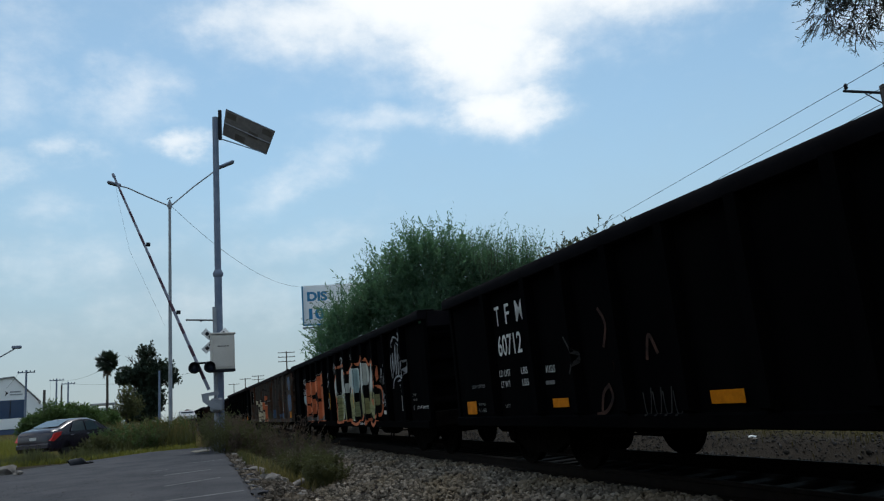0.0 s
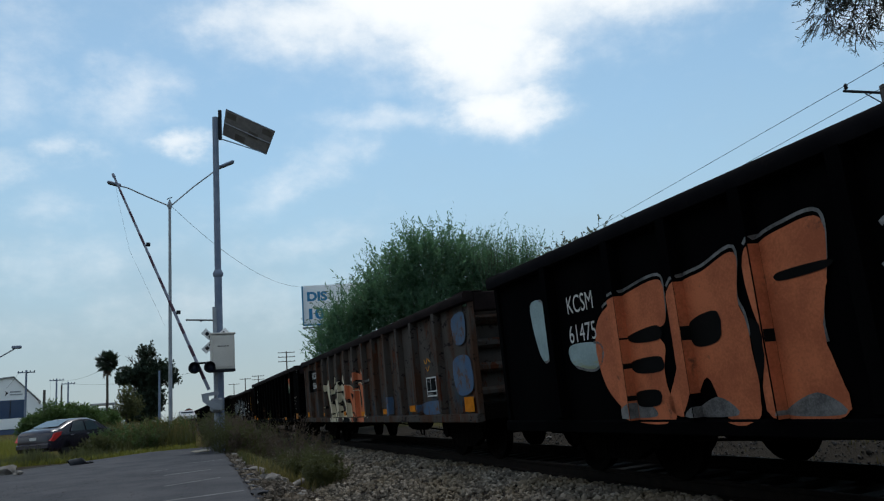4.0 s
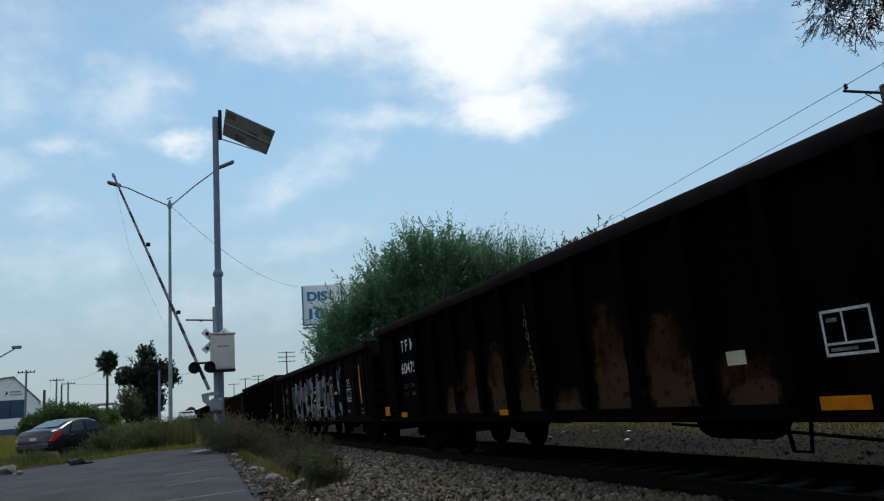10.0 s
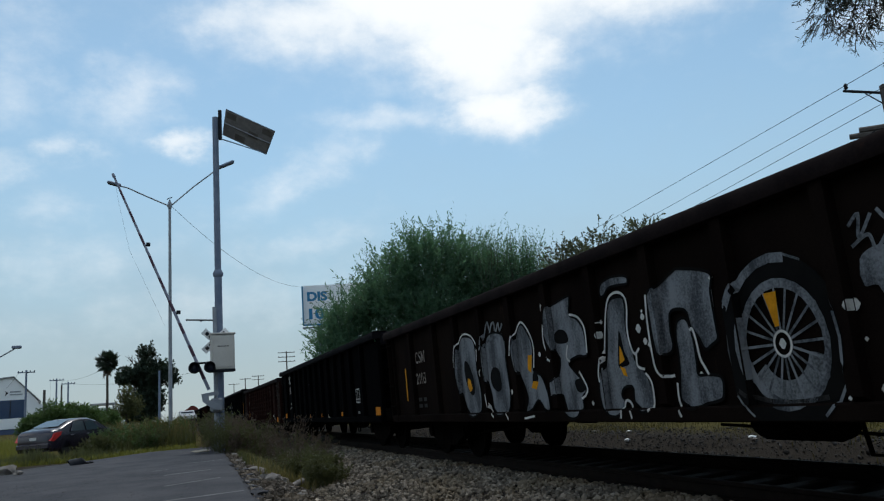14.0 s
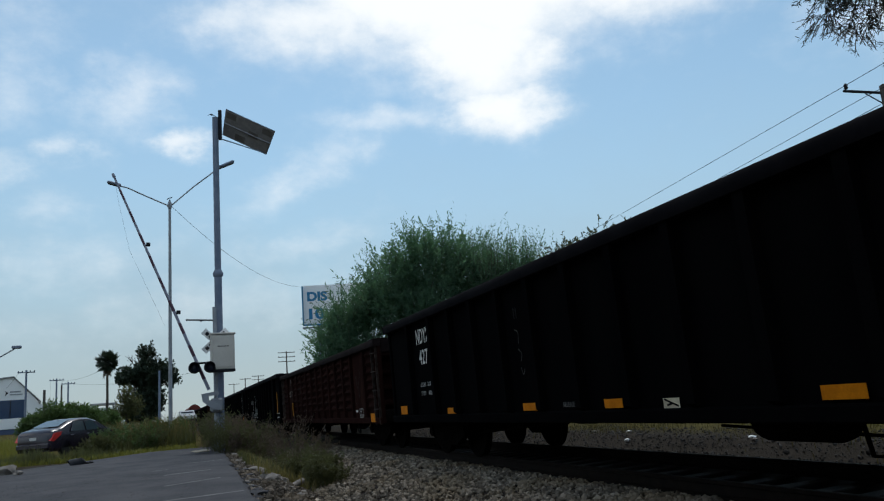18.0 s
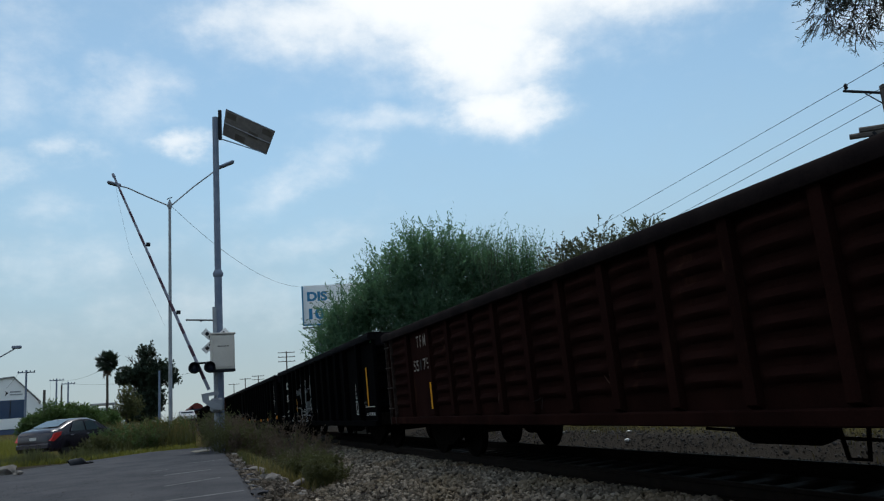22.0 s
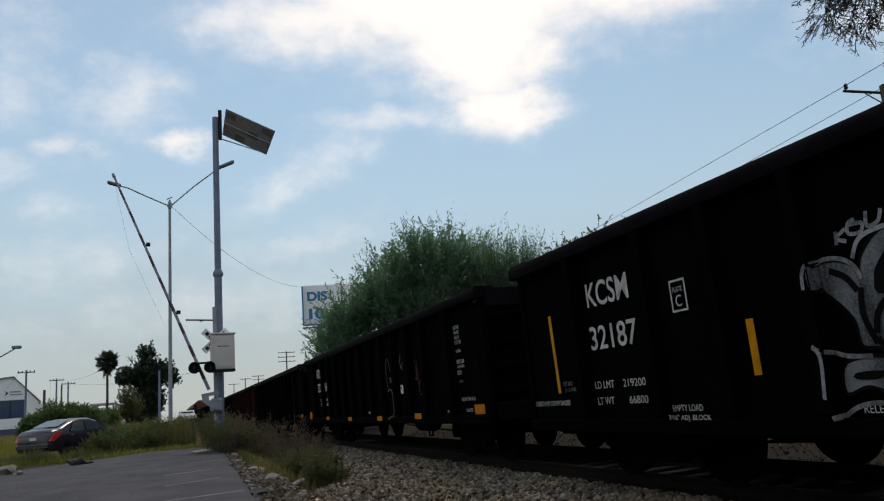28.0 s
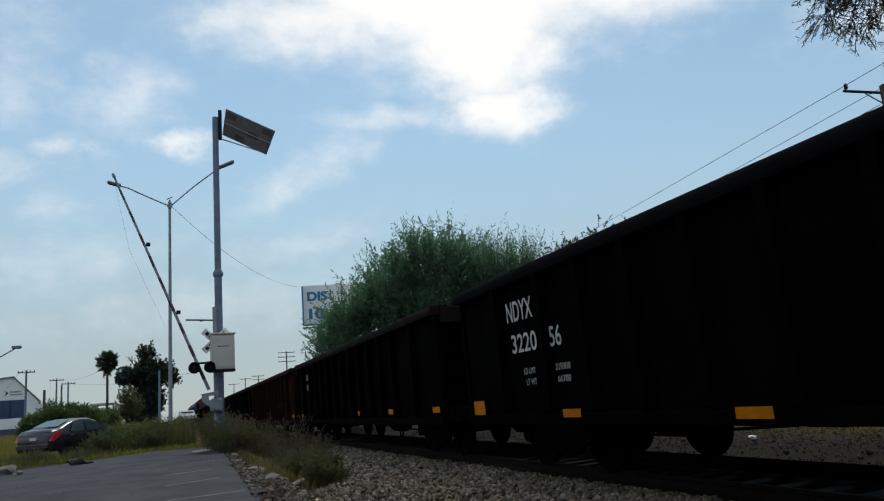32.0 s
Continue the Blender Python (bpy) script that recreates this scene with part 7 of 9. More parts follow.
# the mast stands a little beyond the end of the asphalt
AWAY = Matrix.Translation((0, 0, EYE_Z)) @ Matrix.Scale(1.17, 4) @ Matrix.Translation((0, 0, -EYE_Z))


def solar_pole():
    t = thing("solar_panel_pole", AWAY @ pose(-23.96, 1.42, 0), "tall grey pole carrying a tilted solar panel above the crossing", "pole")
    part("pole", Shape().tube([(0, 0, -0.3), (0, 0, 5.3)], 0.115, 14).tube([(0, 0, 5.4), (0, 0, 10.45)], [0.1, 0.092], 14), GALV_DARK, t)
    part("flange", Shape().lathe([(0.115, 5.26), (0.15, 5.3), (0.16, 5.38), (0.12, 5.46), (0.09, 5.5)], 14), GALV_DARK, t)
    a, b, c, d = Vector((0.42, 0.31, 10.57)), Vector((0.58, 1.78, 9.85)), Vector((-0.15, 1.58, 9.32)), Vector((-0.28, 0.24, 9.98))
    up = (b - a).cross(d - a).normalized()
    s = Shape()
    s.add([p + up * k for k in (0.0, 0.05) for p in (a, b, c, d)], [(0, 1, 2, 3), (7, 6, 5, 4), (0, 4, 5, 1), (1, 5, 6, 2), (2, 6, 7, 3), (3, 7, 4, 0)])
    panel = part("solar_panel", s, PANEL_BACK, t, "brownish underside of a solar panel")
    frame_ = Shape()
    for p, q in ((a, b), (b, c), (c, d), (d, a)):
        frame_.tube([p + up * 0.02, q + up * 0.02], 0.017, 4)
    part("panel_frame", frame_, GALV_DARK, panel)
    mid = Shape().tube([a.lerp(d, 0.5) - up * 0.03, b.lerp(c, 0.5) - up * 0.03], 0.022, 4)
    part("panel_rail", mid, GALV, panel)
    for i in range(4):
        for j in range(3):
            p = a.lerp(b, (i + 0.5) / 4).lerp(d.lerp(c, (i + 0.5) / 4), (j + 0.5) / 3) - up * 0.004
            e1, e2 = (b - a) * 0.1, (d - a) * 0.11
            part("cell_back", Shape().add([p - e1 - e2, p + e1 - e2, p + e1 + e2, p - e1 + e2, p - e1 - e2 + up * 0.003, p + e1 + e2 + up * 0.003], [(0, 1, 2, 3), (0, 4, 1), (2, 5, 3)]), PANEL_BACK if (i + j) % 3 else PANEL_SPOT, panel)
    part("bracket", Shape().box(-0.05, 0.07, 0.09, 0.2, 9.7, 10.7, bevel=0.02), DARK, t)
    part("strut", Shape().tube([(0.02, 0.2, 9.72), (0.0, 1.5, 9.33)], 0.02, 6), GALV_DARK, t)
    box = thing("signal_cabinet", AWAY @ pose(-23.55, 1.48, 2.42, 0, 0, 4), "pale grey steel equipment cabinet fixed to the pole", "cabinet")
    part("body", Shape().box(-0.2, 0.2, -0.33, 0.33, 0.0, 1.02, bevel=0.02), CASE, box)
    part("lid", Shape().box(-0.23, 0.23, -0.36, 0.36, 1.02, 1.07, bevel=0.012), CASE, box)
    part("door", Shape().box(0.2, 0.215, -0.29, 0.29, 0.06, 0.97, bevel=0.006), CASE, box)
    part("nameplate", Shape().box(0.216, 0.222, -0.16, 0.16, 0.66, 0.68), DARK, box)
    part("bottom_tray", Shape().box(-0.22, 0.22, -0.34, 0.34, -0.07, 0.0, bevel=0.01), DARK, box)
    part("mount", Shape().box(-0.32, -0.2, -0.1, 0.1, 0.2, 0.8), DARK, box)


def crossing_signal():
    t = thing("crossing_signal", AWAY @ pose(-23.66, 1.28, 0), "railway crossing mast with paired lamps, crossbuck and raised gate", "crossing signal")
    part("mast", Shape().tube([(0, 0, -0.3), (0, 0, 4.3)], 0.06, 12), GALV, t)
    part("base", Shape().lathe([(0.17, -0.2), (0.16, 0.05), (0.1, 0.2), (0.065, 0.4)], 14), GALV_DARK, t)
    part("cross_bar", Shape().tube([(0.06, -0.82, 3.93), (0.0, 0.0, 3.9)], 0.025, 6).tube([(0.06, -0.42, 3.87), (0.03, -0.3, 3.91)], 0.015, 5), DARK, t)
    for turn in (42, -42):
        board = part("crossbuck", Shape().box(-0.012, 0.012, -0.46, 0.46, -0.1, 0.1, bevel=0.004), SIGN_WHITE, t, "white crossbuck board", pose(-0.12, 0.02, 3.3, turn))
        for k in (-0.32, -0.18, 0.18, 0.32):
            part("board_mark", Shape().box(0.0125, 0.015, k - 0.05, k + 0.05, -0.05, 0.05), DARK, board)
    part("lamp_arm", Shape().tube([(0.2, -0.65, 2.62), (0.2, 0.1, 2.66)], 0.03, 8), DARK, t)
    for y in (-0.6, -0.17):
        lamp_ = part("lamp_head", Shape().lathe([(0.05, -0.16), (0.12, -0.14), (0.13, 0.0), (0.17, 0.01), (0.17, 0.03), (0.13, 0.04)], 20, pose(0.3, y, 2.5, 0, 90)), DARK, t, "dark round flasher lamp head")
        part("hood", Shape().lathe([(0.14, 0.03), (0.145, 0.28), (0.136, 0.28), (0.132, 0.05)], 16, pose(0.3, y, 2.5, 0, 90)), DARK, lamp_)
        part("lens", Shape().lathe([(0.132, 0.035), (0.09, 0.06), (0.01, 0.07)], 16, pose(0.3, y, 2.5, 0, 90)), plain("dark_lens", (0.014, 0.02, 0.05), 0.4), lamp_)
    part("gate_mechanism", Shape().box(-0.2, 0.2, -0.16, 0.2, 1.2, 1.6, bevel=0.05), GALV, t, "grey gate motor housing")
    part("counterweight", Shape().prism([(-0.42, 1.74), (0.05, 1.8), (0.08, 1.7), (-0.22, 1.66), (-0.2, 1.55), (0.1, 1.42), (0.1, 1.26), (-0.12, 1.3), (-0.38, 1.52)], 0.2, 0.32, "x"), GALV, t)
    a, b = Vector((0.2, -0.2, 1.85)), Vector((0.11, -2.79, 8.25))
    arm = part("gate_arm", Shape().tube([a, a.lerp(b, 0.4), b], [0.048, 0.042, 0.03], 8), WHITE_BAND, t, "red and white banded gate arm, raised")
    for k in range(9):
        p, q = a.lerp(b, 0.05 + k * 0.105), a.lerp(b, 0.1 + k * 0.105)
        r = 0.051 - 0.02 * k / 9
        part("band", Shape().tube([p, q], [r, r - 0.001], 8), RED_BAND, arm)
    part("tip", Shape().tube([b, b + (b - a).normalized() * 0.12], [0.05, 0.04], 6), WHITE_BAND, arm)
    for k in (0.36, 0.68):
        p = a.lerp(b, k)
        part("arm_lamp", Shape().box(-0.05, 0.05, 0.05, 0.17, -0.06, 0.05, pose(p.x, p.y, p.z), 0.015), DARK, arm)
    part("support_wire", Shape().tube([a.lerp(b, 0.35) + Vector((0, -0.3, -0.3)), a.lerp(b, 0.7) + Vector((0, -0.35, -0.3)), a.lerp(b, 0.9) + Vector((0, -0.12, -0.2)), b], 0.003, 4), DARK, arm)


def street_lamp():
    t = thing("street_lamp", pose(-34, 0.05, 0.0), "slender grey street lamp with two upswept arms", "street lamp")
    part("pole", Shape().tube([(0, -0.02, -0.2), (0, 0, 10.2)], [0.09, 0.055], 12), GALV, t)
    part("hub", Shape().lathe([(0.07, 10.1), (0.11, 10.2), (0.08, 10.35), (0.02, 10.5)], 12), GALV, t)
    part("arm", Shape().tube([(0, -0.05, 10.22), (0.02, -0.9, 10.6), (0.04, -1.7, 10.98), (0.06, -2.0, 11.05)], 0.03, 8), GALV, t)
    part("arm", Shape().tube([(0, 0.05, 10.22), (0.03, 1.0, 11.1), (0.06, 2.1, 12.0)], 0.03, 8), GALV, t)
    for p, q in (((0.06, -1.95, 11.05), (0.08, -2.5, 11.2)), ((0.06, 2.05, 11.98), (0.1, 2.75, 12.3))):
        v = (Vector(q) - Vector(p))
        m = Matrix.Translation(Vector(p)) @ v.to_track_quat("X", "Z").to_matrix().to_4x4()
        part("lamp_head", Shape().box(0, v.length, -0.14, 0.14, -0.06, 0.07, m, 0.05), GALV_DARK, t, "flat grey lamp head")
    part("cable_clamp", Shape().tube([(0, -0.12, 10.5), (0.02, -0.05, 10.55), (0, 0.1, 10.6)], 0.02, 5), DARK, t)
    far = thing("street_lamp", pose(-44.2, -10.2, 0.3), "slender grey street lamp with two upswept arms", "street lamp")
    part("pole", Shape().tube([(0, 0, -0.3), (0, 0, 3.4)], [0.1, 0.08], 10), GALV, far)
    part("arm", Shape().tube([(0, 0, 3.3), (-0.05, 1.0, 3.95), (-0.2, 2.7, 5.0)], 0.04, 6), GALV, far)
    part("lamp_head", Shape().box(-0.1, 0.1, 2.6, 3.05, 4.98, 5.14, bevel=0.04), GALV_DARK, far)


def wires(name, runs, label, radius=0.012):
    t = thing(name, pose(0, 0, 0), label, "cable")
    for a, b, sag in runs:
        a, b = Vector(a), Vector(b)
        pts = [a.lerp(b, k / 14) - Vector((0, 0, sag * 4 * (k / 14) * (1 - k / 14))) for k in range(15)]
        part("wire", Shape().tube(pts, radius, 4, False), WIRE, t)


def utility_pole(x, y, z, top, arms, label, r=0.13, material=None, turn=70, wide=1.1):
    t = thing("utility_pole", pose(x, y, z, 0, 0, turn - 70), label, "utility pole")
    part("pole", Shape().tube([(0, 0, -0.3), (0, 0, top - z)], [r, r * 0.7], 10), material or WOOD_POLE, t)
    for k in range(arms):
        h = top - z - 0.25 - k * 0.85
        arm = part("crossarm", Shape().box(-0.06, 0.06, -wide, wide, h - 0.06, h + 0.06, bevel=0.01), material or WOOD_POLE, t)
        for s in (-0.92, -0.45, 0.45, 0.92):
            part("insulator", Shape().lathe([(0.03, h + 0.06), (0.06, h + 0.12), (0.04, h + 0.2)], 8, pose(0, s * wide, 0)), DARK, arm)
    return t


solar_pole()
crossing_signal()
street_lamp()
utility_pole(-148.5, 21.15, -0.2, 12.6, 3, "distant wooden pole with three crossarms", 0.16, wide=1.6)
utility_pole(-189.2, 17.0, -0.2, 9.9, 1, "distant wooden utility pole with a crossarm", 0.15, wide=1.3)
utility_pole(-199, 21.1, -0.2, 10.9, 2, "distant wooden utility pole with a crossarm", 0.15, wide=1.5)
utility_pole(-229, 17.4, -0.2, 10.4, 1, "distant wooden utility pole with a crossarm", 0.15, wide=1.5)
utility_pole(-93.9, -14.65, 0.6, 7.7, 1, "grey utility pole with a crossarm", 0.14, GALV_DARK, wide=0.85)
utility_pole(-119.1, -14.8, 0.8, 8.1, 1, "grey utility pole with a crossarm", 0.15, GALV_DARK, wide=0.9)
utility_pole(-124.2, -13.9, 0.8, 7.8, 1, "grey utility pole with a crossarm", 0.15, GALV_DARK, wide=0.9)
utility_pole(-121.2, -14.4, 0.8, 7.3, 0, "dark wooden pole stub", 0.16)
utility_pole(-79.3, -10.85, 0.5, 4.75, 0, "dark wooden pole stub", 0.16)
utility_pole(-60, -0.7, 0.3, 4.75, 0, "plain grey roadside post", 0.1, GALV_DARK)


def near_pole():
    t = thing("utility_pole", pose(-10.98, 14.26, -0.1), "dark wooden pole with a transformer, arms and insulators", "utility pole")
    part("pole", Shape().tube([(0, 0, -0.3), (0.0, 0.0, 6.95)], [0.17, 0.13], 12), WOOD_POLE, t)
    part("crossarm", Shape().tube([(0.1, 0.06, 6.72), (-0.62, -0.5, 7.04)], 0.03, 6), DARK, t)
    part("brace", Shape().tube([(0.02, 0.0, 6.42), (-0.3, -0.25, 6.86)], 0.014, 5), DARK, t)
    part("insulator", Shape().lathe([(0.025, 0), (0.05, 0.03), (0.03, 0.06), (0.05, 0.09), (0.02, 0.13)], 10, pose(-0.57, -0.46, 7.06)), DARK, t)
    for z, l in ((6.08, 0.52), (5.98, 0.68), (5.5, 0.66)):
        part("crossarm", Shape().tube([(0.45, 0.35, z - 0.08), (-l, -l * 0.72, z + 0.03)], 0.06, 6), WOOD_POLE, t)
    can = part("transformer", Shape().lathe([(0.18, 5.2), (0.24, 5.25), (0.25, 5.85), (0.2, 5.95), (0.08, 6.0)], 16, pose(-0.22, -0.16, -0.15)), GALV_DARK, t, "grey pole transformer")
    part("bushing", Shape().tube([(-0.22, -0.16, 5.8), (-0.3, -0.25, 6.0)], 0.04, 8), DARK, can)
    part("jumper", Shape().tube([(-0.3, -0.25, 5.95), (-0.52, -0.4, 5.8), (-0.5, -0.4, 5.45), (-0.35, -0.25, 5.25)], 0.01, 5), DARK, can)


near_pole()
wires("overhead_wires", [((-11.55, 13.8, 7.05), (-140, 30.0, 9.5), 0.6), ((-11.3, 14.05, 6.72), (-140, 34.0, 9.0), 0.7), ((-11.1, 14.15, 6.45), (-140, 37.0, 8.6), 0.7),
                         ((-11.55, 13.8, 7.05), (8, 11.5, 7.6), 0.1), ((-11.3, 14.05, 6.72), (8, 12.5, 7.2), 0.1)], "thin black overhead wires along the track", 0.007)
wires("lamp_cable", [((-34, 0.12, 10.2), (-59.2, 9.9, 10.6), 0.9)], "thin cable slung from the lamp to the sign", 0.008)
wires("distant_wires", [((-93.9, -15.4, 7.4), (-160, -30, 8.0), 0.5), ((-119, -14.3, 7.7), (-89, -5, 8.0), 0.6), ((-124, -13.4, 7.5), (-80, 2, 5.6), 0.5), ((-119, -15.6, 7.7), (-200, -26, 8.0), 0.5)], "faint wires between far poles", 0.014)


# ---- billboard, buildings, cars ----
def sign_film():
    """White sign sheeting that lets the sun behind it shine through."""
    m = plain("white_sign_film", (0.85, 0.86, 0.87), 0.6)
    n = Nodes(m.node_tree)
    tr = n.add("ShaderNodeBsdfTranslucent")
    tr.inputs[0].default_value = rgb(0.82, 0.86, 0.9)
    mixer = n.add("ShaderNodeMixShader")
    mixer.inputs[0].default_value = 0.55
    m.node_tree.links.new(m.node_tree.nodes["Principled BSDF"].outputs[0], mixer.inputs[1])
    m.node_tree.links.new(tr.outputs[0], mixer.inputs[2])
    m.node_tree.links.new(mixer.outputs[0], m.node_tree.nodes["Material Output"].inputs[0])
    return m


def billboard():
    blue = plain("sign_blue", (0.015, 0.21, 0.43), 0.6)
    t = thing("billboard", pose(-59.2, 9.88, 0, 0, 0, 79), "white billboard with blue lettering and a blue edge", "billboard")
    part("board", Shape().box(0.0, 5.2, -0.12, 0.12, 7.6, 10.66, bevel=0.02), sign_film(), t)
    part("edge", Shape().box(-0.11, 0.0, -0.14, 0.14, 7.55, 10.62, bevel=0.01), blue, t)
    part("edge", Shape().box(0.0, 5.2, -0.14, 0.14, 7.52, 7.62, bevel=0.01), blue, t)
    part("catwalk", Shape().box(-0.1, 5.2, -0.5, 0.0, 7.3, 7.38), GALV_DARK, t)
    for x in (1.2, 4.0):
        part("post", Shape().tube([(x, 0.2, -0.5), (x, 0.2, 8.0)], 0.16, 10), GALV_DARK, t)
    letters(t, "DIS", 0.3, 1.85, 9.4, 0.76, blue, 0, 0.045, face=-0.128)
    letters(t, "10", 0.4, 1.6, 7.98, 0.86, blue, 0, 0.045, face=-0.128)


def white_hall():
    wall = surface("white_render", ((0.8, 0.82, 0.84), (0.86, 0.87, 0.88)), 0.8, 0.0, 0.6, 20, 0.05)
    glass = plain("dark_glass", (0.02, 0.05, 0.12), 0.15)
    roof_m = surface("grey_sheet_roof", ((0.3, 0.31, 0.32), (0.38, 0.39, 0.4)), 0.6, 0.0, 1.0, 20, 0.1)
    blue = plain("blue_plinth", (0.06, 0.09, 0.17), 0.7)
    t = thing("white_hall", pose(-118.5, -20.1, 0.9, 0, 0, 9), "white gabled hall with a dark window band", "building")
    part("wall", Shape().prism([(-5.5, 0), (3.2, 0), (3.2, 4.2), (0.1, 7.6), (-5.5, 7.1)], -14, 0, "x"), wall, t)
    part("roof", Shape().prism([(-5.7, 7.12), (0.1, 7.66), (3.5, 4.1), (3.5, 4.22), (0.1, 7.8), (-5.7, 7.26)], -14.2, 0.25, "x"), roof_m, t)
    band = part("window", Shape().box(0.0, 0.06, -5.4, 1.55, 0.9, 4.6), glass, t, "dark glazed window band")
    for y in (-3.6, -1.9, -0.2):
        part("mullion", Shape().box(0.06, 0.1, y - 0.05, y + 0.05, 0.9, 4.6), DARK, band)
    part("sign_panel", Shape().box(0.1, 0.16, -1.4, 1.5, 0.75, 2.15, bevel=0.02), wall, t, "white panel before the window")
    part("plinth", Shape().box(0.0, 0.08, -5.4, 1.6, 0.0, 0.85), blue, t)
    part("logo", Shape().add([(0.05, -0.9, 5.9), (0.05, -0.45, 5.55), (0.05, -0.9, 5.2), (0.08, -0.75, 5.55)], [(0, 1, 3), (1, 2, 3)]), DARK, t)
    part("logo_bar", Shape().box(0.0, 0.05, -0.3, 1.0, 5.6, 5.8), GALV, t)
    part("logo_bar", Shape().box(0.0, 0.05, -0.3, 1.2, 5.25, 5.4), GALV, t)
    part("side_wing", Shape().box(-6, -0.4, 3.2, 5.3, 0, 3.9), wall, t)
    part("door", Shape().box(-0.4, -0.34, 3.5, 4.4, 0, 2.6), glass, t)
    s = thing("flat_canopy", pose(-109.7, -8.2, 0.8), "grey flat-roofed shed behind the shrubs", "shed")
    part("roof", Shape().box(-2, 2, -1.3, 1.7, 2.95, 3.2, bevel=0.03), roof_m, s)
    part("wall", Shape().box(-1.8, 1.6, -0.6, 1.2, 0, 2.6), wall, s)
    for y in (-1.1, 1.4):
        part("post", Shape().tube([(1.8, y, 0), (1.8, y, 3.0)], 0.07, 6), GALV_DARK, s)


def loft(s, rings, cap=True):
    """Skin through rings of equal length."""
    b, k = len(s.v), len(rings[0])
    for r in rings:
        s.v += [tuple(p) for p in r]
    for i in range(len(rings) - 1):
        for j in range(k):
            s.f.append((b + i * k + j, b + (i + 1) * k + j, b + (i + 1) * k + (j + 1) % k, b + i * k + (j + 1) % k))
    if cap:
        s.f.append(tuple(b + j for j in range(k)))
        s.f.append(tuple(b + (len(rings) - 1) * k + j for j in reversed(range(k))))
    return s


def section(x, half, low, belt, top, tuck=0.86):
    """One cross-section of a car body; the upper part leans in."""
    pts = [(-half * 0.92, low), (half * 0.92, low), (half, low + 0.12), (half, belt - 0.1), (half * 0.97, belt)]
    pts += [(half * tuck, top - 0.06), (half * tuck * 0.85, top), (-half * tuck * 0.85, top), (-half * tuck, top - 0.06), (-half * 0.97, belt), (-half, belt - 0.1), (-half, low + 0.12)]
    return [(x, y, z) for y, z in pts]


def wheel_parts(car, spots, r=0.31):
    tyre_m, rim_m = plain("tyre_rubber", (0.012, 0.012, 0.012), 0.9), plain("alloy", (0.35, 0.36, 0.38), 0.4, 0.6)
    tyre = Shape().lathe([(r * 0.62, -0.1), (r * 0.95, -0.1), (r, -0.06), (r, 0.06), (r * 0.95, 0.1), (r * 0.62, 0.1)], 22, pose(0, 0, 0, 90)).mesh("wheel", tyre_m)
    rim = Shape().lathe([(r * 0.62, -0.085), (r * 0.5, -0.06), (r * 0.15, -0.085), (0.02, -0.09), (0.02, 0.09), (r * 0.15, 0.085), (r * 0.5, 0.06), (r * 0.62, 0.085)], 22, pose(0, 0, 0, 90)).mesh("rim", rim_m)
    for x, y in spots:
        w = part("wheel", tyre, tyre_m, car, m=pose(x, y, r))
        part("rim", rim, rim_m, w, "alloy wheel rim")


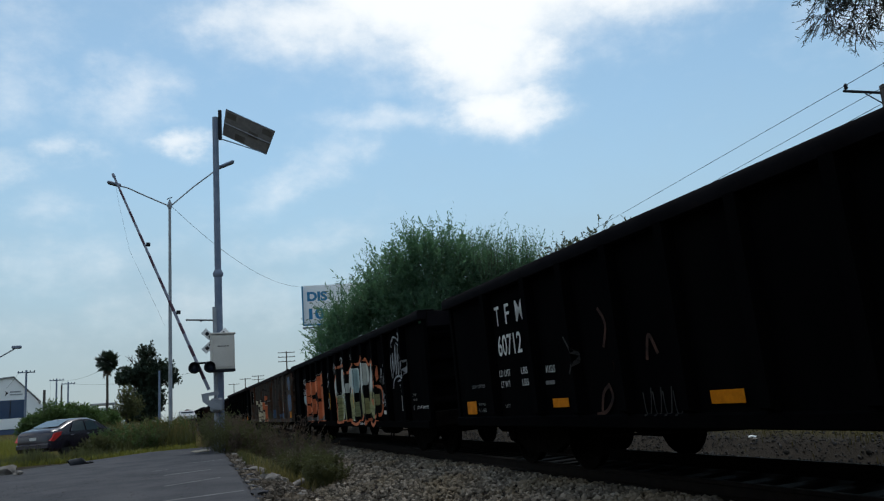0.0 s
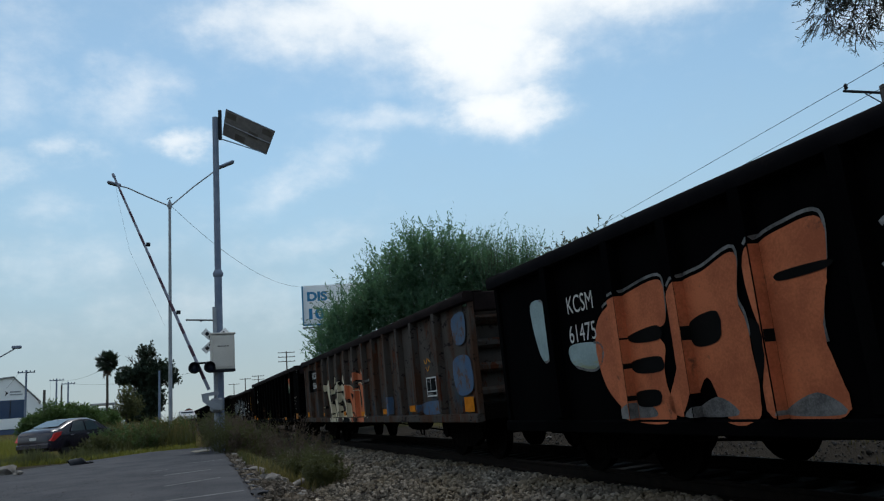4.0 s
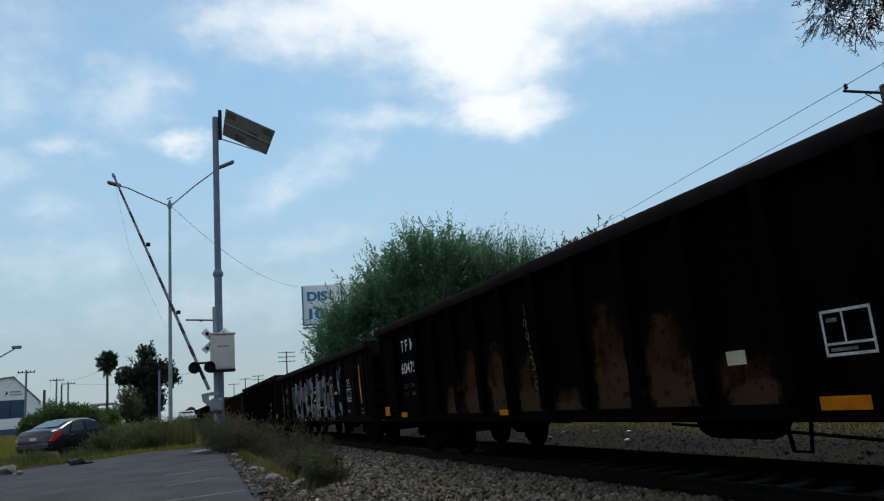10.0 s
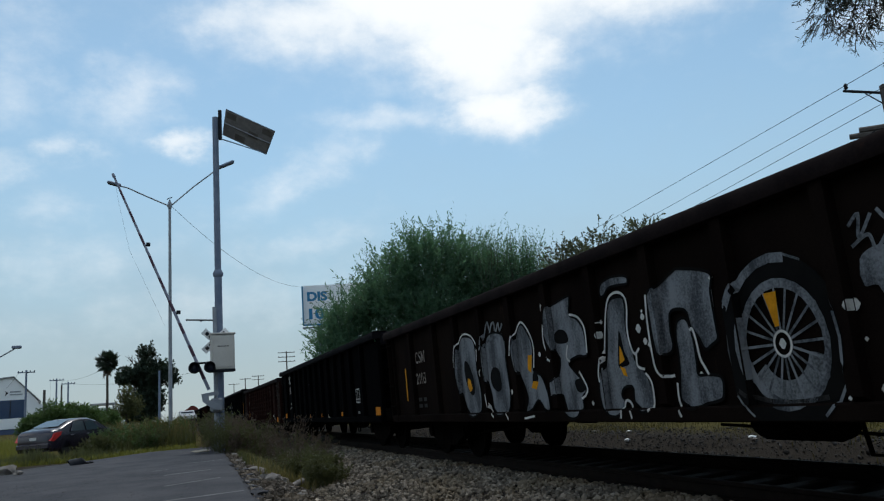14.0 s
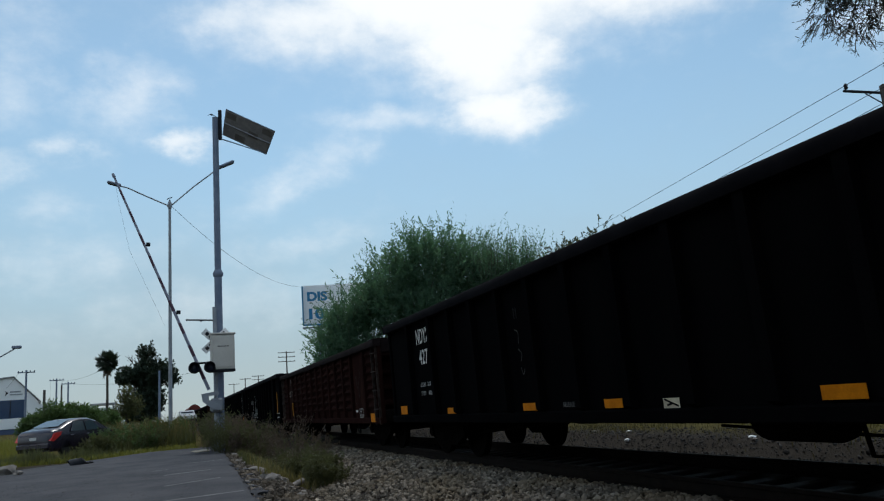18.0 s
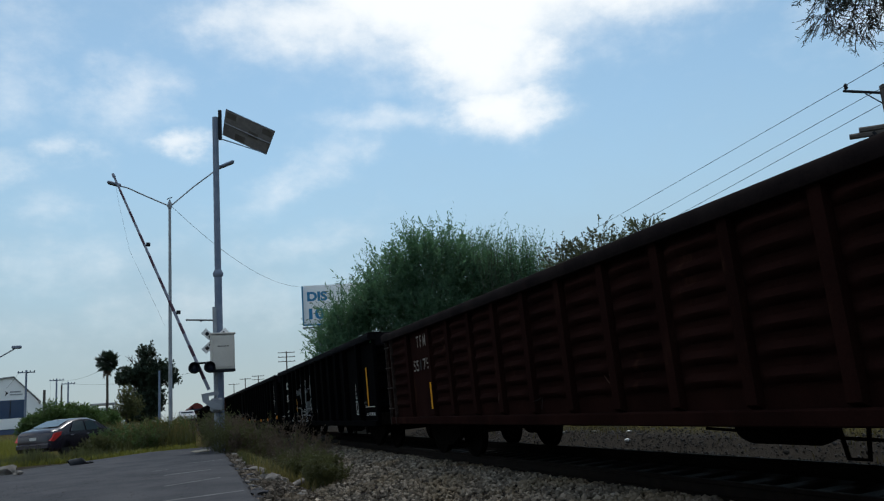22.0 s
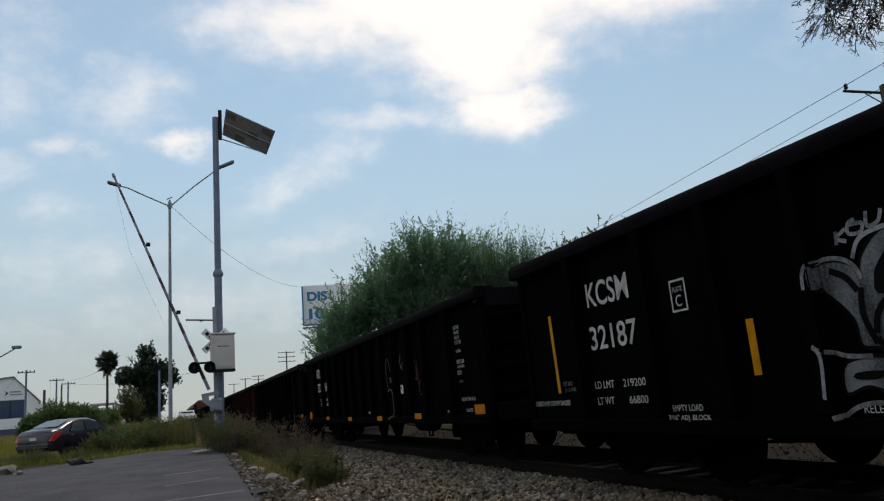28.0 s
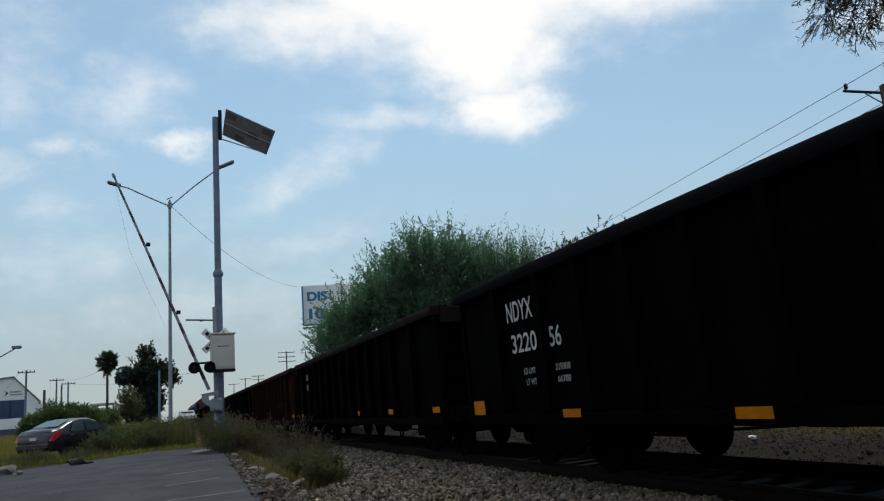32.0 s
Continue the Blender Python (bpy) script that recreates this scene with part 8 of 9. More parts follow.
def sedan():
    paint = surface("dark_car_paint", ((0.02, 0.015, 0.026), (0.028, 0.021, 0.035)), 0.22, 0.0, 2, 80, 0.0, gloss=0.7)
    glass = plain("car_glass", (0.035, 0.055, 0.07), 0.08)
    red, white = plain("tail_red", (0.7, 0.035, 0.035), 0.3), plain("plate_white", (0.6, 0.6, 0.6), 0.5)
    t = thing("sedan_car", pose(-33.2, -3.62, 0.12, 0, 0, 148) @ Matrix.Scale(0.88, 4), "dark grey four-door saloon car parked in tall grass", "car")
    roofline = [(-2.22, 0.7, 0.86), (-2.14, 0.8, 1.0), (-2.0, 0.84, 1.07), (-1.7, 0.86, 1.11), (-1.45, 0.86, 1.17), (-1.1, 0.86, 1.31), (-0.7, 0.86, 1.43), (-0.2, 0.86, 1.5), (0.3, 0.86, 1.49), (0.8, 0.86, 1.37), (1.2, 0.86, 1.17), (1.45, 0.86, 1.03), (1.95, 0.82, 0.9), (2.2, 0.7, 0.72)]
    rings = [section(x, half, 0.42 if x < -2.2 else 0.2, min(0.9, top - 0.08), top, 0.96 - 0.38 * max(0.0, top - 0.98)) for x, half, top in roofline]
    part("body", loft(Shape(), rings), paint, t)
    # pale blue base stands in for sky reflected in the rear window
    sky_glass = plain("rear_glass_sky_tint", (0.13, 0.17, 0.195), 0.12)
    part("rear_window", Shape().add([(-1.5, -0.6, 1.165), (-1.5, 0.6, 1.165), (-0.78, 0.5, 1.42), (-0.78, -0.5, 1.42), (-1.46, 0, 1.15)], [(0, 1, 2, 3)]), sky_glass, t, "rear window", pose(-0.035, 0, 0.03))
    for side in (-1, 1):
        for x0, x1, a, b in ((-1.05, -0.12, -0.72, -0.1), (-0.04, 0.95, -0.02, 0.5)):
            part("side_window", Shape().add([(x0, side * 0.845, 0.96), (x1, side * 0.845, 0.95), (b, side * 0.69, 1.37), (a, side * 0.7, 1.36)], [(0, 1, 2, 3) if side < 0 else (3, 2, 1, 0)]), glass, t, "side window", pose(0, side * 0.012, 0))
            part("door_handle", Shape().box(x0 + 0.02, x0 + 0.2, -0.012, 0.012, 0.8, 0.83, pose(0, side * 0.868, 0), 0.005), plain("handle_metal", (0.3, 0.3, 0.32), 0.3, 0.6), t)
        part("tail_light", Shape().prism([(-2.2, 0.64), (-2.0, 0.94), (-1.6, 0.98), (-1.62, 0.84), (-2.05, 0.6)], side * 0.74 - 0.12, side * 0.74 + 0.135, "y"), red, t, "red tail lamp")
        part("mirror", Shape().box(0.7, 0.85, side * 0.88 - 0.07, side * 0.88 + 0.07, 0.93, 1.05, bevel=0.03), paint, t)
    part("bumper", Shape().box(-2.27, -2.05, -0.8, 0.8, 0.3, 0.56, bevel=0.06), paint, t)
    part("number_plate", Shape().box(-2.225, -2.21, -0.16, 0.16, 0.68, 0.8), white, t)
    part("antenna", Shape().tube([(-0.75, 0, 1.46), (-0.95, 0, 1.58)], 0.012, 5), DARK, t)
    wheel_parts(t, ((-1.3, -0.76), (-1.3, 0.76), (1.35, -0.76), (1.35, 0.76)))


def pickup():
    paint, glass = plain("white_car_paint", (0.6, 0.6, 0.6), 0.35), plain("car_glass_dark", (0.02, 0.03, 0.05), 0.1)
    t = thing("pickup_truck", pose(-93, 1.8, 0.62, 0, 0, 4), "white pickup truck waiting at the crossing", "car")
    part("body", Shape().box(-2.5, 2.5, -0.88, 0.88, 0.4, 0.98, bevel=0.1), paint, t)
    part("cab", loft(Shape(), [[(-0.8, -0.84, 0.98), (-0.8, 0.84, 0.98), (1.3, 0.84, 0.98), (1.3, -0.84, 0.98)], [(-0.6, -0.72, 1.5), (-0.6, 0.72, 1.5), (0.7, 0.72, 1.5), (0.7, -0.72, 1.5)]]), paint, t)
    part("side_window", Shape().box(-0.5, 0.6, -0.82, -0.78, 1.05, 1.4), glass, t)
    part("windscreen", Shape().box(0.98, 1.02, -0.66, 0.66, 1.08, 1.36, pose(0, 0, 0)), glass, t)
    part("bumper", Shape().box(2.45, 2.6, -0.85, 0.85, 0.35, 0.55, bevel=0.04), DARK, t)
    wheel_parts(t, ((-1.6, -0.8), (-1.6, 0.8), (1.6, -0.8), (1.6, 0.8)), 0.36)


def dome_wagon(x, colour, label):
    """A tall round-topped covered wagon far back in the train."""
    blue = surface("hopper_blue", ((0.03, 0.045, 0.09), (0.02, 0.03, 0.06)), 0.7, 0.0, 1.0, 30, 0.1, gloss=0.2)
    m = surface("hopper_paint", (colour, tuple(c * 0.7 for c in colour)), 0.7, 0.0, 1.0, 30, 0.1, gloss=0.2)
    car = wagon_frame("covered_wagon", x, label, 7.6)
    outline = [(-1.45, 0.9), (-1.5, 1.2), (-1.5, 3.6)] + [(-1.5 * math.cos(a * 0.2618), 3.6 + 1.25 * math.sin(a * 0.2618)) for a in range(1, 12)] + [(1.5, 3.6), (1.5, 1.2), (1.45, 0.9)]
    part("body", Shape().prism(outline[:3] + outline[-3:], -7.3, 7.3, "x"), blue, car)
    part("roof", Shape().prism(outline[2:-2], -7.32, 7.32, "x"), m, car)
    for k in range(9):
        part("rib", Shape().box(-6.8 + k * 1.7 - 0.05, -6.8 + k * 1.7 + 0.05, -1.56, -1.5, 1.1, 3.6), blue, car)
    part("running_board", Shape().box(-7.3, 7.3, -0.4, 0.4, 4.86, 4.92), STEEL, car)
    part("end_ladder", Shape().box(7.3, 7.36, -1.2, -0.8, 0.9, 4.0), STEEL, car)


billboard()
white_hall()
sedan()
pickup()
for _k in range(4):
    dome_wagon(-226.5 - 17.0 * _k, (0.16, 0.035, 0.028), "tall blue covered wagon with a red roof far down the train")


# ---- plants ----
BARK = surface("bark", ((0.05, 0.042, 0.035), (0.09, 0.075, 0.06)), 0.95, 0.0, 5, 40, 0.4)
WILLOW = leafy("willow_leaves", (0.036, 0.088, 0.07), (0.12, 0.215, 0.15), 0.65)
DARK_LEAF = leafy("dark_leaves", (0.014, 0.027, 0.02), (0.042, 0.062, 0.042), 0.2)
THICKET_LEAF = leafy("brown_green_leaves", (0.036, 0.048, 0.036), (0.12, 0.13, 0.09), 0.4)
NEAR_LEAF = leafy("narrow_leaves", (0.01, 0.018, 0.014), (0.03, 0.045, 0.03), 0.15)
SHRUB = leafy("shrub_leaves", (0.038, 0.078, 0.026), (0.105, 0.16, 0.06), 0.35)
GRASS = leafy("green_grass", (0.08, 0.088, 0.016), (0.22, 0.21, 0.05), 0.35)
FAR_GRASS = leafy("dry_olive_grass", (0.04, 0.034, 0.01), (0.1, 0.08, 0.026), 0.3)
STRAW = leafy("straw_grass", (0.09, 0.08, 0.03), (0.2, 0.165, 0.065), 0.3)
DRY = leafy("dry_weeds", (0.05, 0.038, 0.03), (0.16, 0.115, 0.092), 0.25)
OLIVE_WEED = leafy("olive_weeds", (0.044, 0.05, 0.021), (0.12, 0.125, 0.056), 0.35)
rng = np.random.default_rng(11)


def quads(name, centres, along, across, material, parent=None, label="", category="", kind=""):
    """Many leaves as one mesh: each a pointed four-corner blade at its centre, bent a little."""
    c, u, v = np.asarray(centres), np.asarray(along), np.asarray(across)
    n = len(c)
    verts = np.stack([c - u, c + v * 0.9 - u * 0.1, c + u, c - v * 0.9 - u * 0.1], 1).reshape(-1, 3)
    faces = np.arange(4 * n).reshape(-1, 4)
    me = bpy.data.meshes.new(name)
    me.from_pydata(verts.tolist(), [], faces.tolist())
    me.materials.append(material)
    ob = part(name, me, material, parent, label)
    if category:
        tagged(ob, label, category, kind=kind)
    return ob


def unit(a):
    return a / np.maximum(np.linalg.norm(a, axis=-1, keepdims=True), 1e-9)


def shoots(clumps, count, length, leaves, size, up=0.8, spread=0.5, slim=0.3):
    """Leaves along shoots that spring outwards and up from the clumps (x, y, z, rx, ry, rz). Returns centres, along, across, and the shoots' lines."""
    cl = np.array(clumps, float)
    vol = cl[:, 3] * cl[:, 4] * cl[:, 5]
    pick = rng.choice(len(cl), count, p=vol / vol.sum())
    d = unit(rng.normal(size=(count, 3)))
    rad = rng.random((count, 1)) ** 0.45
    root = cl[pick, :3] + d * rad * cl[pick, 3:] * 0.85
    way = unit(d * np.array([1, 1, 0.5]) * spread + np.array([0, 0, up]) + rng.normal(size=(count, 3)) * 0.22)
    ln = length * (0.55 + 0.8 * rng.random((count, 1)))
    k = np.linspace(0.05, 1.0, leaves)[None, :, None]
    bend = rng.normal(size=(count, 1, 3)) * 0.12
    pos = root[:, None] + way[:, None] * ln[:, None] * k + bend * k ** 2 * ln[:, None]
    out = unit(rng.normal(size=pos.shape) * 0.75 + way[:, None] * 0.8)
    side = unit(np.cross(out, rng.normal(size=pos.shape)))
    s = size * (0.6 + 0.7 * rng.random(pos.shape[:2] + (1,)))
    centres = (pos + out * s * 0.8).reshape(-1, 3)
    tips = root + way * ln
    return centres, (out * s).reshape(-1, 3), (side * s * slim).reshape(-1, 3), root, tips


def tree(name, x, y, z, trunk_top, clumps, material, count, length, leaves, size, label, up=0.8, spread=0.5, slim=0.3, r=0.2, twigs=160, category="tree"):
    """A trunk with limbs to every clump, twigs and a crown of leaves; clumps are relative to the foot."""
    t = thing(name, pose(x, y, z), label, category)
    top = Vector((0, 0, trunk_top))
    part("trunk", Shape().tube([(0, 0, -0.3), (0.06 * trunk_top * 0.3, 0.02, trunk_top * 0.5), top], [r, r * 0.8, r * 0.62], 10), BARK, t)
    for c in clumps:
        a, b = top * random.uniform(0.6, 1.0), Vector(c[:3])
        mid = a.lerp(b, 0.5) + Vector((random.uniform(-0.2, 0.2), random.uniform(-0.2, 0.2), 0.2))
        part("limb", Shape().tube([a, mid, b], [r * 0.45, r * 0.28, r * 0.1], 6), BARK, t)
    c, u, v, root, tips = shoots(clumps, count, length, leaves, size, up, spread, slim)
    crown = quads("crown", c, u, v, material, t)
    stems = Shape()
    for i in range(min(twigs, len(root))):
        stems.tube([root[i], (root[i] + tips[i]) / 2, tips[i]], [r * 0.07, r * 0.05, r * 0.02], 4, False)
    tagged(part("twig", stems, BARK, t), "thin bare twigs", kind="stuff")
    return t


# the green thicket behind the train
tree("willow_tree", -44.8, 15.6, -0.2, 5.0, [(0, 0, 8.8, 2.6, 2.6, 1.9), (-0.4, -2.4, 8.3, 2.0, 1.8, 1.7), (0.3, 2.4, 8.3, 2.2, 2.2, 1.9), (0, -0.6, 10.4, 1.5, 1.3, 1.0), (0, 1.2, 10.3, 1.4, 1.3, 1.0), (0.2, -1.8, 9.6, 1.4, 1.3, 1.2), (0, 2.6, 9.5, 1.4, 1.3, 1.0), (0, 0, 6.0, 3.2, 4.2, 2.6), (0.4, 4.2, 7.6, 1.9, 1.9, 1.9), (0.2, -3.9, 7.1, 1.6, 1.4, 1.4), (0, 0, 3.2, 3.0, 4.0, 2.2)],
     WILLOW, 3900, 1.7, 22, 0.135, "leafy green willow-like tree with upright shoots", 1.0, 0.75, 0.28, twigs=350)
tree("willow_tree", -46.5, 10.6, -0.2, 3.0, [(0, 0, 6.2, 1.8, 1.6, 1.4), (-0.3, -1.3, 5.0, 1.3, 1.0, 1.0), (0.2, 1.6, 7.0, 1.8, 1.6, 1.4), (0, 0.2, 4.2, 2.2, 2.0, 1.6), (0.2, -0.6, 2.6, 2.0, 2.0, 1.6), (0.3, -1.8, 3.9, 0.9, 0.8, 0.8)],
     WILLOW, 1900, 1.35, 18, 0.13, "lower green willow-like tree with upright shoots", 0.95, 0.7, 0.28, twigs=200)
tree("willow_tree", -42.0, 20.2, -0.2, 5.0, [(0, 0, 7.3, 1.8, 1.8, 1.9), (0.2, 1.5, 7.3, 1.4, 1.2, 1.7), (0, -1.8, 7.9, 1.6, 1.6, 1.6), (0.3, 0.2, 8.4, 1.0, 1.4, 0.9), (0, 0, 5.0, 2.6, 3.0, 2.4)],
     WILLOW, 1150, 2.2, 28, 0.108, "green tree with tall upright feathery shoots", 1.8, 0.2, 0.26, twigs=500)
tree("broadleaf_tree", -35.6, 22.2, -0.2, 5.0, [(0, 0, 8.0, 2.2, 2.6, 1.4), (0.3, 2.7, 9.1, 1.8, 1.3, 1.2), (0, -2.0, 8.1, 1.5, 1.2, 1.0), (0.2, 0.1, 9.6, 0.8, 0.6, 0.6), (0.5, 3.6, 8.1, 1.8, 1.8, 1.4), (0, 0, 5.2, 3.0, 4.0, 2.4), (0.3, 1.2, 8.4, 0.9, 0.8, 0.6)],
     THICKET_LEAF, 2600, 0.65, 13, 0.095, "dark broad-leaved tree with a loose crown", 0.4, 0.9, 0.5, twigs=500)
# the tree whose branch hangs over the track
_over = tree("overhanging_tree", 0.6, 11.6, -0.2, 4.5, [(0, 0, 7.0, 2.6, 2.4, 1.6), (-2.2, -1.6, 6.4, 1.8, 1.6, 1.2), (2.0, 1.5, 7.0, 2.2, 2.2, 1.5), (-1.0, -3.4, 6.6, 1.8, 1.4, 1.0)],
     NEAR_LEAF, 1300, 0.75, 13, 0.062, "dark tree with narrow drooping leaves over the track", -0.35, 0.8, 0.17, 0.24, 300)
_hang = [(-6.2, -4.75, 5.3, 0.3, 0.25, 0.16), (-6.35, -4.8, 5.02, 0.2, 0.2, 0.1), (-6.2, -4.6, 4.85, 0.18, 0.15, 0.14), (-5.9, -4.5, 5.3, 0.4, 0.35, 0.25), (-6.0, -4.4, 4.95, 0.25, 0.2, 0.16), (-5.6, -4.2, 5.2, 0.4, 0.4, 0.3), (-6.0, -4.35, 4.6, 0.12, 0.12, 0.14), (-5.9, -4.2, 4.35, 0.1, 0.12, 0.12), (-5.5, -4.1, 4.7, 0.3, 0.3, 0.25), (-5.9, -4.6, 5.7, 0.6, 0.5, 0.2)]
_c, _u, _v, _root, _tips = shoots([(a, b, c, d * 1.4, e * 1.4, f * 1.5) for a, b, c, d, e, f in _hang], 1500, 0.2, 12, 0.032, -0.5, 0.7, 0.16)
quads("hanging_leaves", _c, _u, _v, NEAR_LEAF, _over, "narrow dark drooping leaves")
_st = Shape().tube([(-0.3, -0.3, 5.0), (-2.5, -2.0, 6.0), (-4.6, -3.5, 6.0), (-6.0, -4.5, 5.4)], [0.1, 0.07, 0.045, 0.012], 7)
for _i in range(len(_root)):
    _st.tube([_root[_i], _tips[_i]], [0.006, 0.003], 3, False)
part("branch", _st, BARK, _over)
# left of the crossing
tree("dark_tree", -80.0, -2.1, 0.5, 3.4, [(0, 0, 6.8, 0.8, 0.7, 1.3), (0, 1.4, 5.4, 1.0, 1.0, 0.9), (0, -1.5, 4.9, 1.3, 1.2, 1.0), (0, 0.2, 4.8, 1.4, 1.4, 1.3), (0, 2.3, 4.6, 0.7, 0.6, 1.0), (0, 0.3, 2.8, 1.2, 1.3, 1.8), (0, -0.4, 1.4, 1.6, 1.7, 1.2)],
     DARK_LEAF, 2300, 0.5, 10, 0.15, "dense dark roadside tree with bare twigs on top", 0.5, 0.8, 0.55, 0.22, 220)
tree("grey_shrub_tree", -76.0, -3.7, 0.5, 1.6, [(0, 0, 2.8, 0.7, 0.7, 1.0), (0.2, 0.6, 1.8, 0.8, 0.8, 0.9), (0, -0.5, 1.4, 0.8, 0.8, 0.8)], OLIVE_WEED, 460, 0.6, 8, 0.12, "thin grey-green shrub beside the dark tree", 0.9, 0.5, 0.35, 0.1, 120)


def bare_branches():
    t = thing("bare_tree", pose(-83, -3.4, 0.5), "leafless grey tree with thin spreading branches", "tree")
    part("trunk", Shape().tube([(0, 0, -0.3), (0.1, 0.1, 4.0), (0, 0.4, 6.2)], [0.16, 0.12, 0.07], 8), BARK, t)
    r = random.Random(4)
    for i in range(16):
        a = Vector((0, 0.1 + 0.02 * i, 3.7 + 0.16 * i))
        d = Vector((r.uniform(-0.6, 0.6), r.uniform(-1.4, 1.2), r.uniform(0.8, 1.8)))
        s = Shape().tube([a, a + d * 0.6, a + d * 1.2 + Vector((0, r.uniform(-0.3, 0.3), 0.1))], [0.06, 0.04, 0.02], 5)
        for _ in range(5):
            b = a + d * r.uniform(0.4, 1.1)
            s.tube([b, b + Vector((r.uniform(-0.3, 0.3), r.uniform(-0.6, 0.6), r.uniform(0.2, 0.7)))], [0.028, 0.014], 4)
        part("branch", s, BARK, t)


bare_branches()


def palm():
    t = thing("palm_tree", pose(-89.8, -6.3, 0.6), "tall fan palm with a ragged round crown", "palm tree")
    part("trunk", Shape().tube([(0, 0, -0.3), (0, 0.05, 3.5), (0, 0, 7.2)], [0.2, 0.13, 0.12], 10), BARK, t)
    r = random.Random(8)
    for i in range(120):
        az, el = r.uniform(0, 6.283), math.asin(r.uniform(-0.85, 1.0))
        d = Vector((math.cos(az) * math.cos(el), math.sin(az) * math.cos(el), math.sin(el)))
        a = Vector((0, 0, 7.3))
        b = a + d * r.uniform(0.45, 0.85)
        s = Shape().tube([a, b], 0.018, 4)
        side = d.cross(Vector((0, 0, 1))).normalized()
        for k in range(-5, 6):
            tip = b + (d + side * k * 0.32).normalized() * r.uniform(0.5, 0.72) - Vector((0, 0, 0.12 * abs(k) * 0.4))
            w = side.cross(d).normalized() * 0.03 + side * 0.06
            s.add([b, b.lerp(tip, 0.5) + w, tip, b.lerp(tip, 0.5) - w], [(0, 1, 2, 3)])
        part("frond", s, DARK_LEAF, t)
    skirt = Shape()
    for i in range(40):
        az = r.uniform(0, 6.283)
        a = Vector((0.16 * math.cos(az), 0.16 * math.sin(az), r.uniform(6.2, 7.1)))
        b = a + Vector((0.3 * math.cos(az), 0.3 * math.sin(az), -r.uniform(0.5, 1.0)))
        skirt.add([a, a.lerp(b, 0.5) + Vector((0.05, 0.05, 0)), b, a.lerp(b, 0.5) - Vector((0.05, 0.05, 0))], [(0, 1, 2, 3)])
    tagged(part("frond_skirt", skirt, DRY, t), "dry hanging dead fronds", kind="stuff")


palm()
for _x, _y, _w, _h in ((-69.5, -8.6, 1.5, 2.3), (-69.0, -6.7, 1.6, 1.9), (-70.5, -10.3, 1.0, 1.5), (-72.0, -5.2, 1.1, 1.5), (-69.5, -7.6, 1.2, 2.1)):
    tree("shrub", _x, _y, 0.42, 0.5, [(0, 0, _h * 0.75, _w, _w, _h * 0.5), (0.2, 0.5 * _w, _h * 0.5, _w * 0.7, _w * 0.7, _h * 0.4), (0, -0.5 * _w, _h * 0.45, _w * 0.7, _w * 0.7, _h * 0.4)], SHRUB, 620, 0.4, 9, 0.12, "bushy green shrub behind the parked car", 0.5, 0.8, 0.5, 0.06, 40, "shrub")


def blades(name, spots, heights, wide, material, label, lean=0.35, category="grass"):
    """Grass: each blade a narrow bent strip."""
    p, h = np.asarray(spots), np.asarray(heights)[:, None]
    n = len(p)
    a = rng.random(n) * 6.283
    tilt = rng.random((n, 1)) * lean
    d = np.stack([np.cos(a), np.sin(a), np.zeros(n)], 1)
    side = np.stack([-np.sin(a), np.cos(a), np.zeros(n)], 1) * wide * (0.6 + 0.8 * rng.random((n, 1)))
    mid = p + d * h * tilt * 0.4 + np.array([0, 0, 1.0]) * h * 0.6
    top = p + d * h * tilt * 1.2 + np.array([0, 0, 1.0]) * h
    verts = np.stack([p - side, p + side, mid + side * 0.8, mid - side * 0.8, top], 1).reshape(-1, 3)
    base = 5 * np.arange(n)[:, None]
    faces = [tuple(f) for f in (base + np.array([0, 1, 2, 3])).tolist()] + [tuple(f) for f in (base + np.array([3, 2, 4])).tolist()]
    me = bpy.data.meshes.new(name)
    me.from_pydata(verts.tolist(), [], faces)
    me.materials.append(material)
    return tagged(part(name, me, material), label, category, kind="stuff")


def scatter(count, x0, x1, y0, y1, keep=None, clump=0.0):
    out, seeds = [], [(random.uniform(x0, x1), random.uniform(y0, y1)) for _ in range(max(8, count // 60))]
    while len(out) < count:
        if clump:
            sx, sy = random.choice(seeds)
            x, y = random.gauss(sx, clump), random.gauss(sy, clump)
        else:
            x, y = random.uniform(x0, x1), random.uniform(y0, y1)
        if keep is None or keep(x, y):
            out.append((x, y, terrain(x, y) - 0.02))
    return np.array(out)


def bushy(spots):
    """Uneven growth: grass stands tall in some spots and low in others."""
    return np.array([1.0 + 0.9 * noise.noise((x * 0.5, y * 0.8, 5.0)) for x, y, z in spots])


def off_car(x, y):
    return not (-36.0 < x < -30.8 and -5.2 < y < -2.5)


def verge(x, y):
    """Left verge beyond the asphalt, clear of the car."""
    return off_car(x, y) and x < -28.8 + 0.25 * min(0, y + 4) and y < 0.9


_s = scatter(12000, -36, -28.6, -9, 0.9, verge)
blades("short_grass", _s, 0.08 + 0.2 * rng.random(len(_s)), 0.014, GRASS, "short olive-green grass along the asphalt", 0.6)
_s = scatter(13000, -50, -31.4, -3.6, 0.85, lambda x, y: off_car(x, y) and x < -31.2 and y < 0.95 and not (x > -37 and y < -2.3), 0.45)
blades("tall_grass", _s, (0.35 + 0.55 * rng.random(len(_s))) * bushy(_s), 0.014, OLIVE_WEED, "tall rank grass and weeds by the crossing", 0.35)
_s = scatter(4200, -52, -32.5, -1.3, 0.9, lambda x, y: x < -31.5 and y < 0.95, 0.5)
blades("straw_grass", _s, (0.4 + 0.55 * rng.random(len(_s))) * bushy(_s), 0.012, STRAW, "tall yellowing straw-coloured grass", 0.3)
_s = scatter(5200, -62, -34, -13, -5.4, off_car, 0.6)
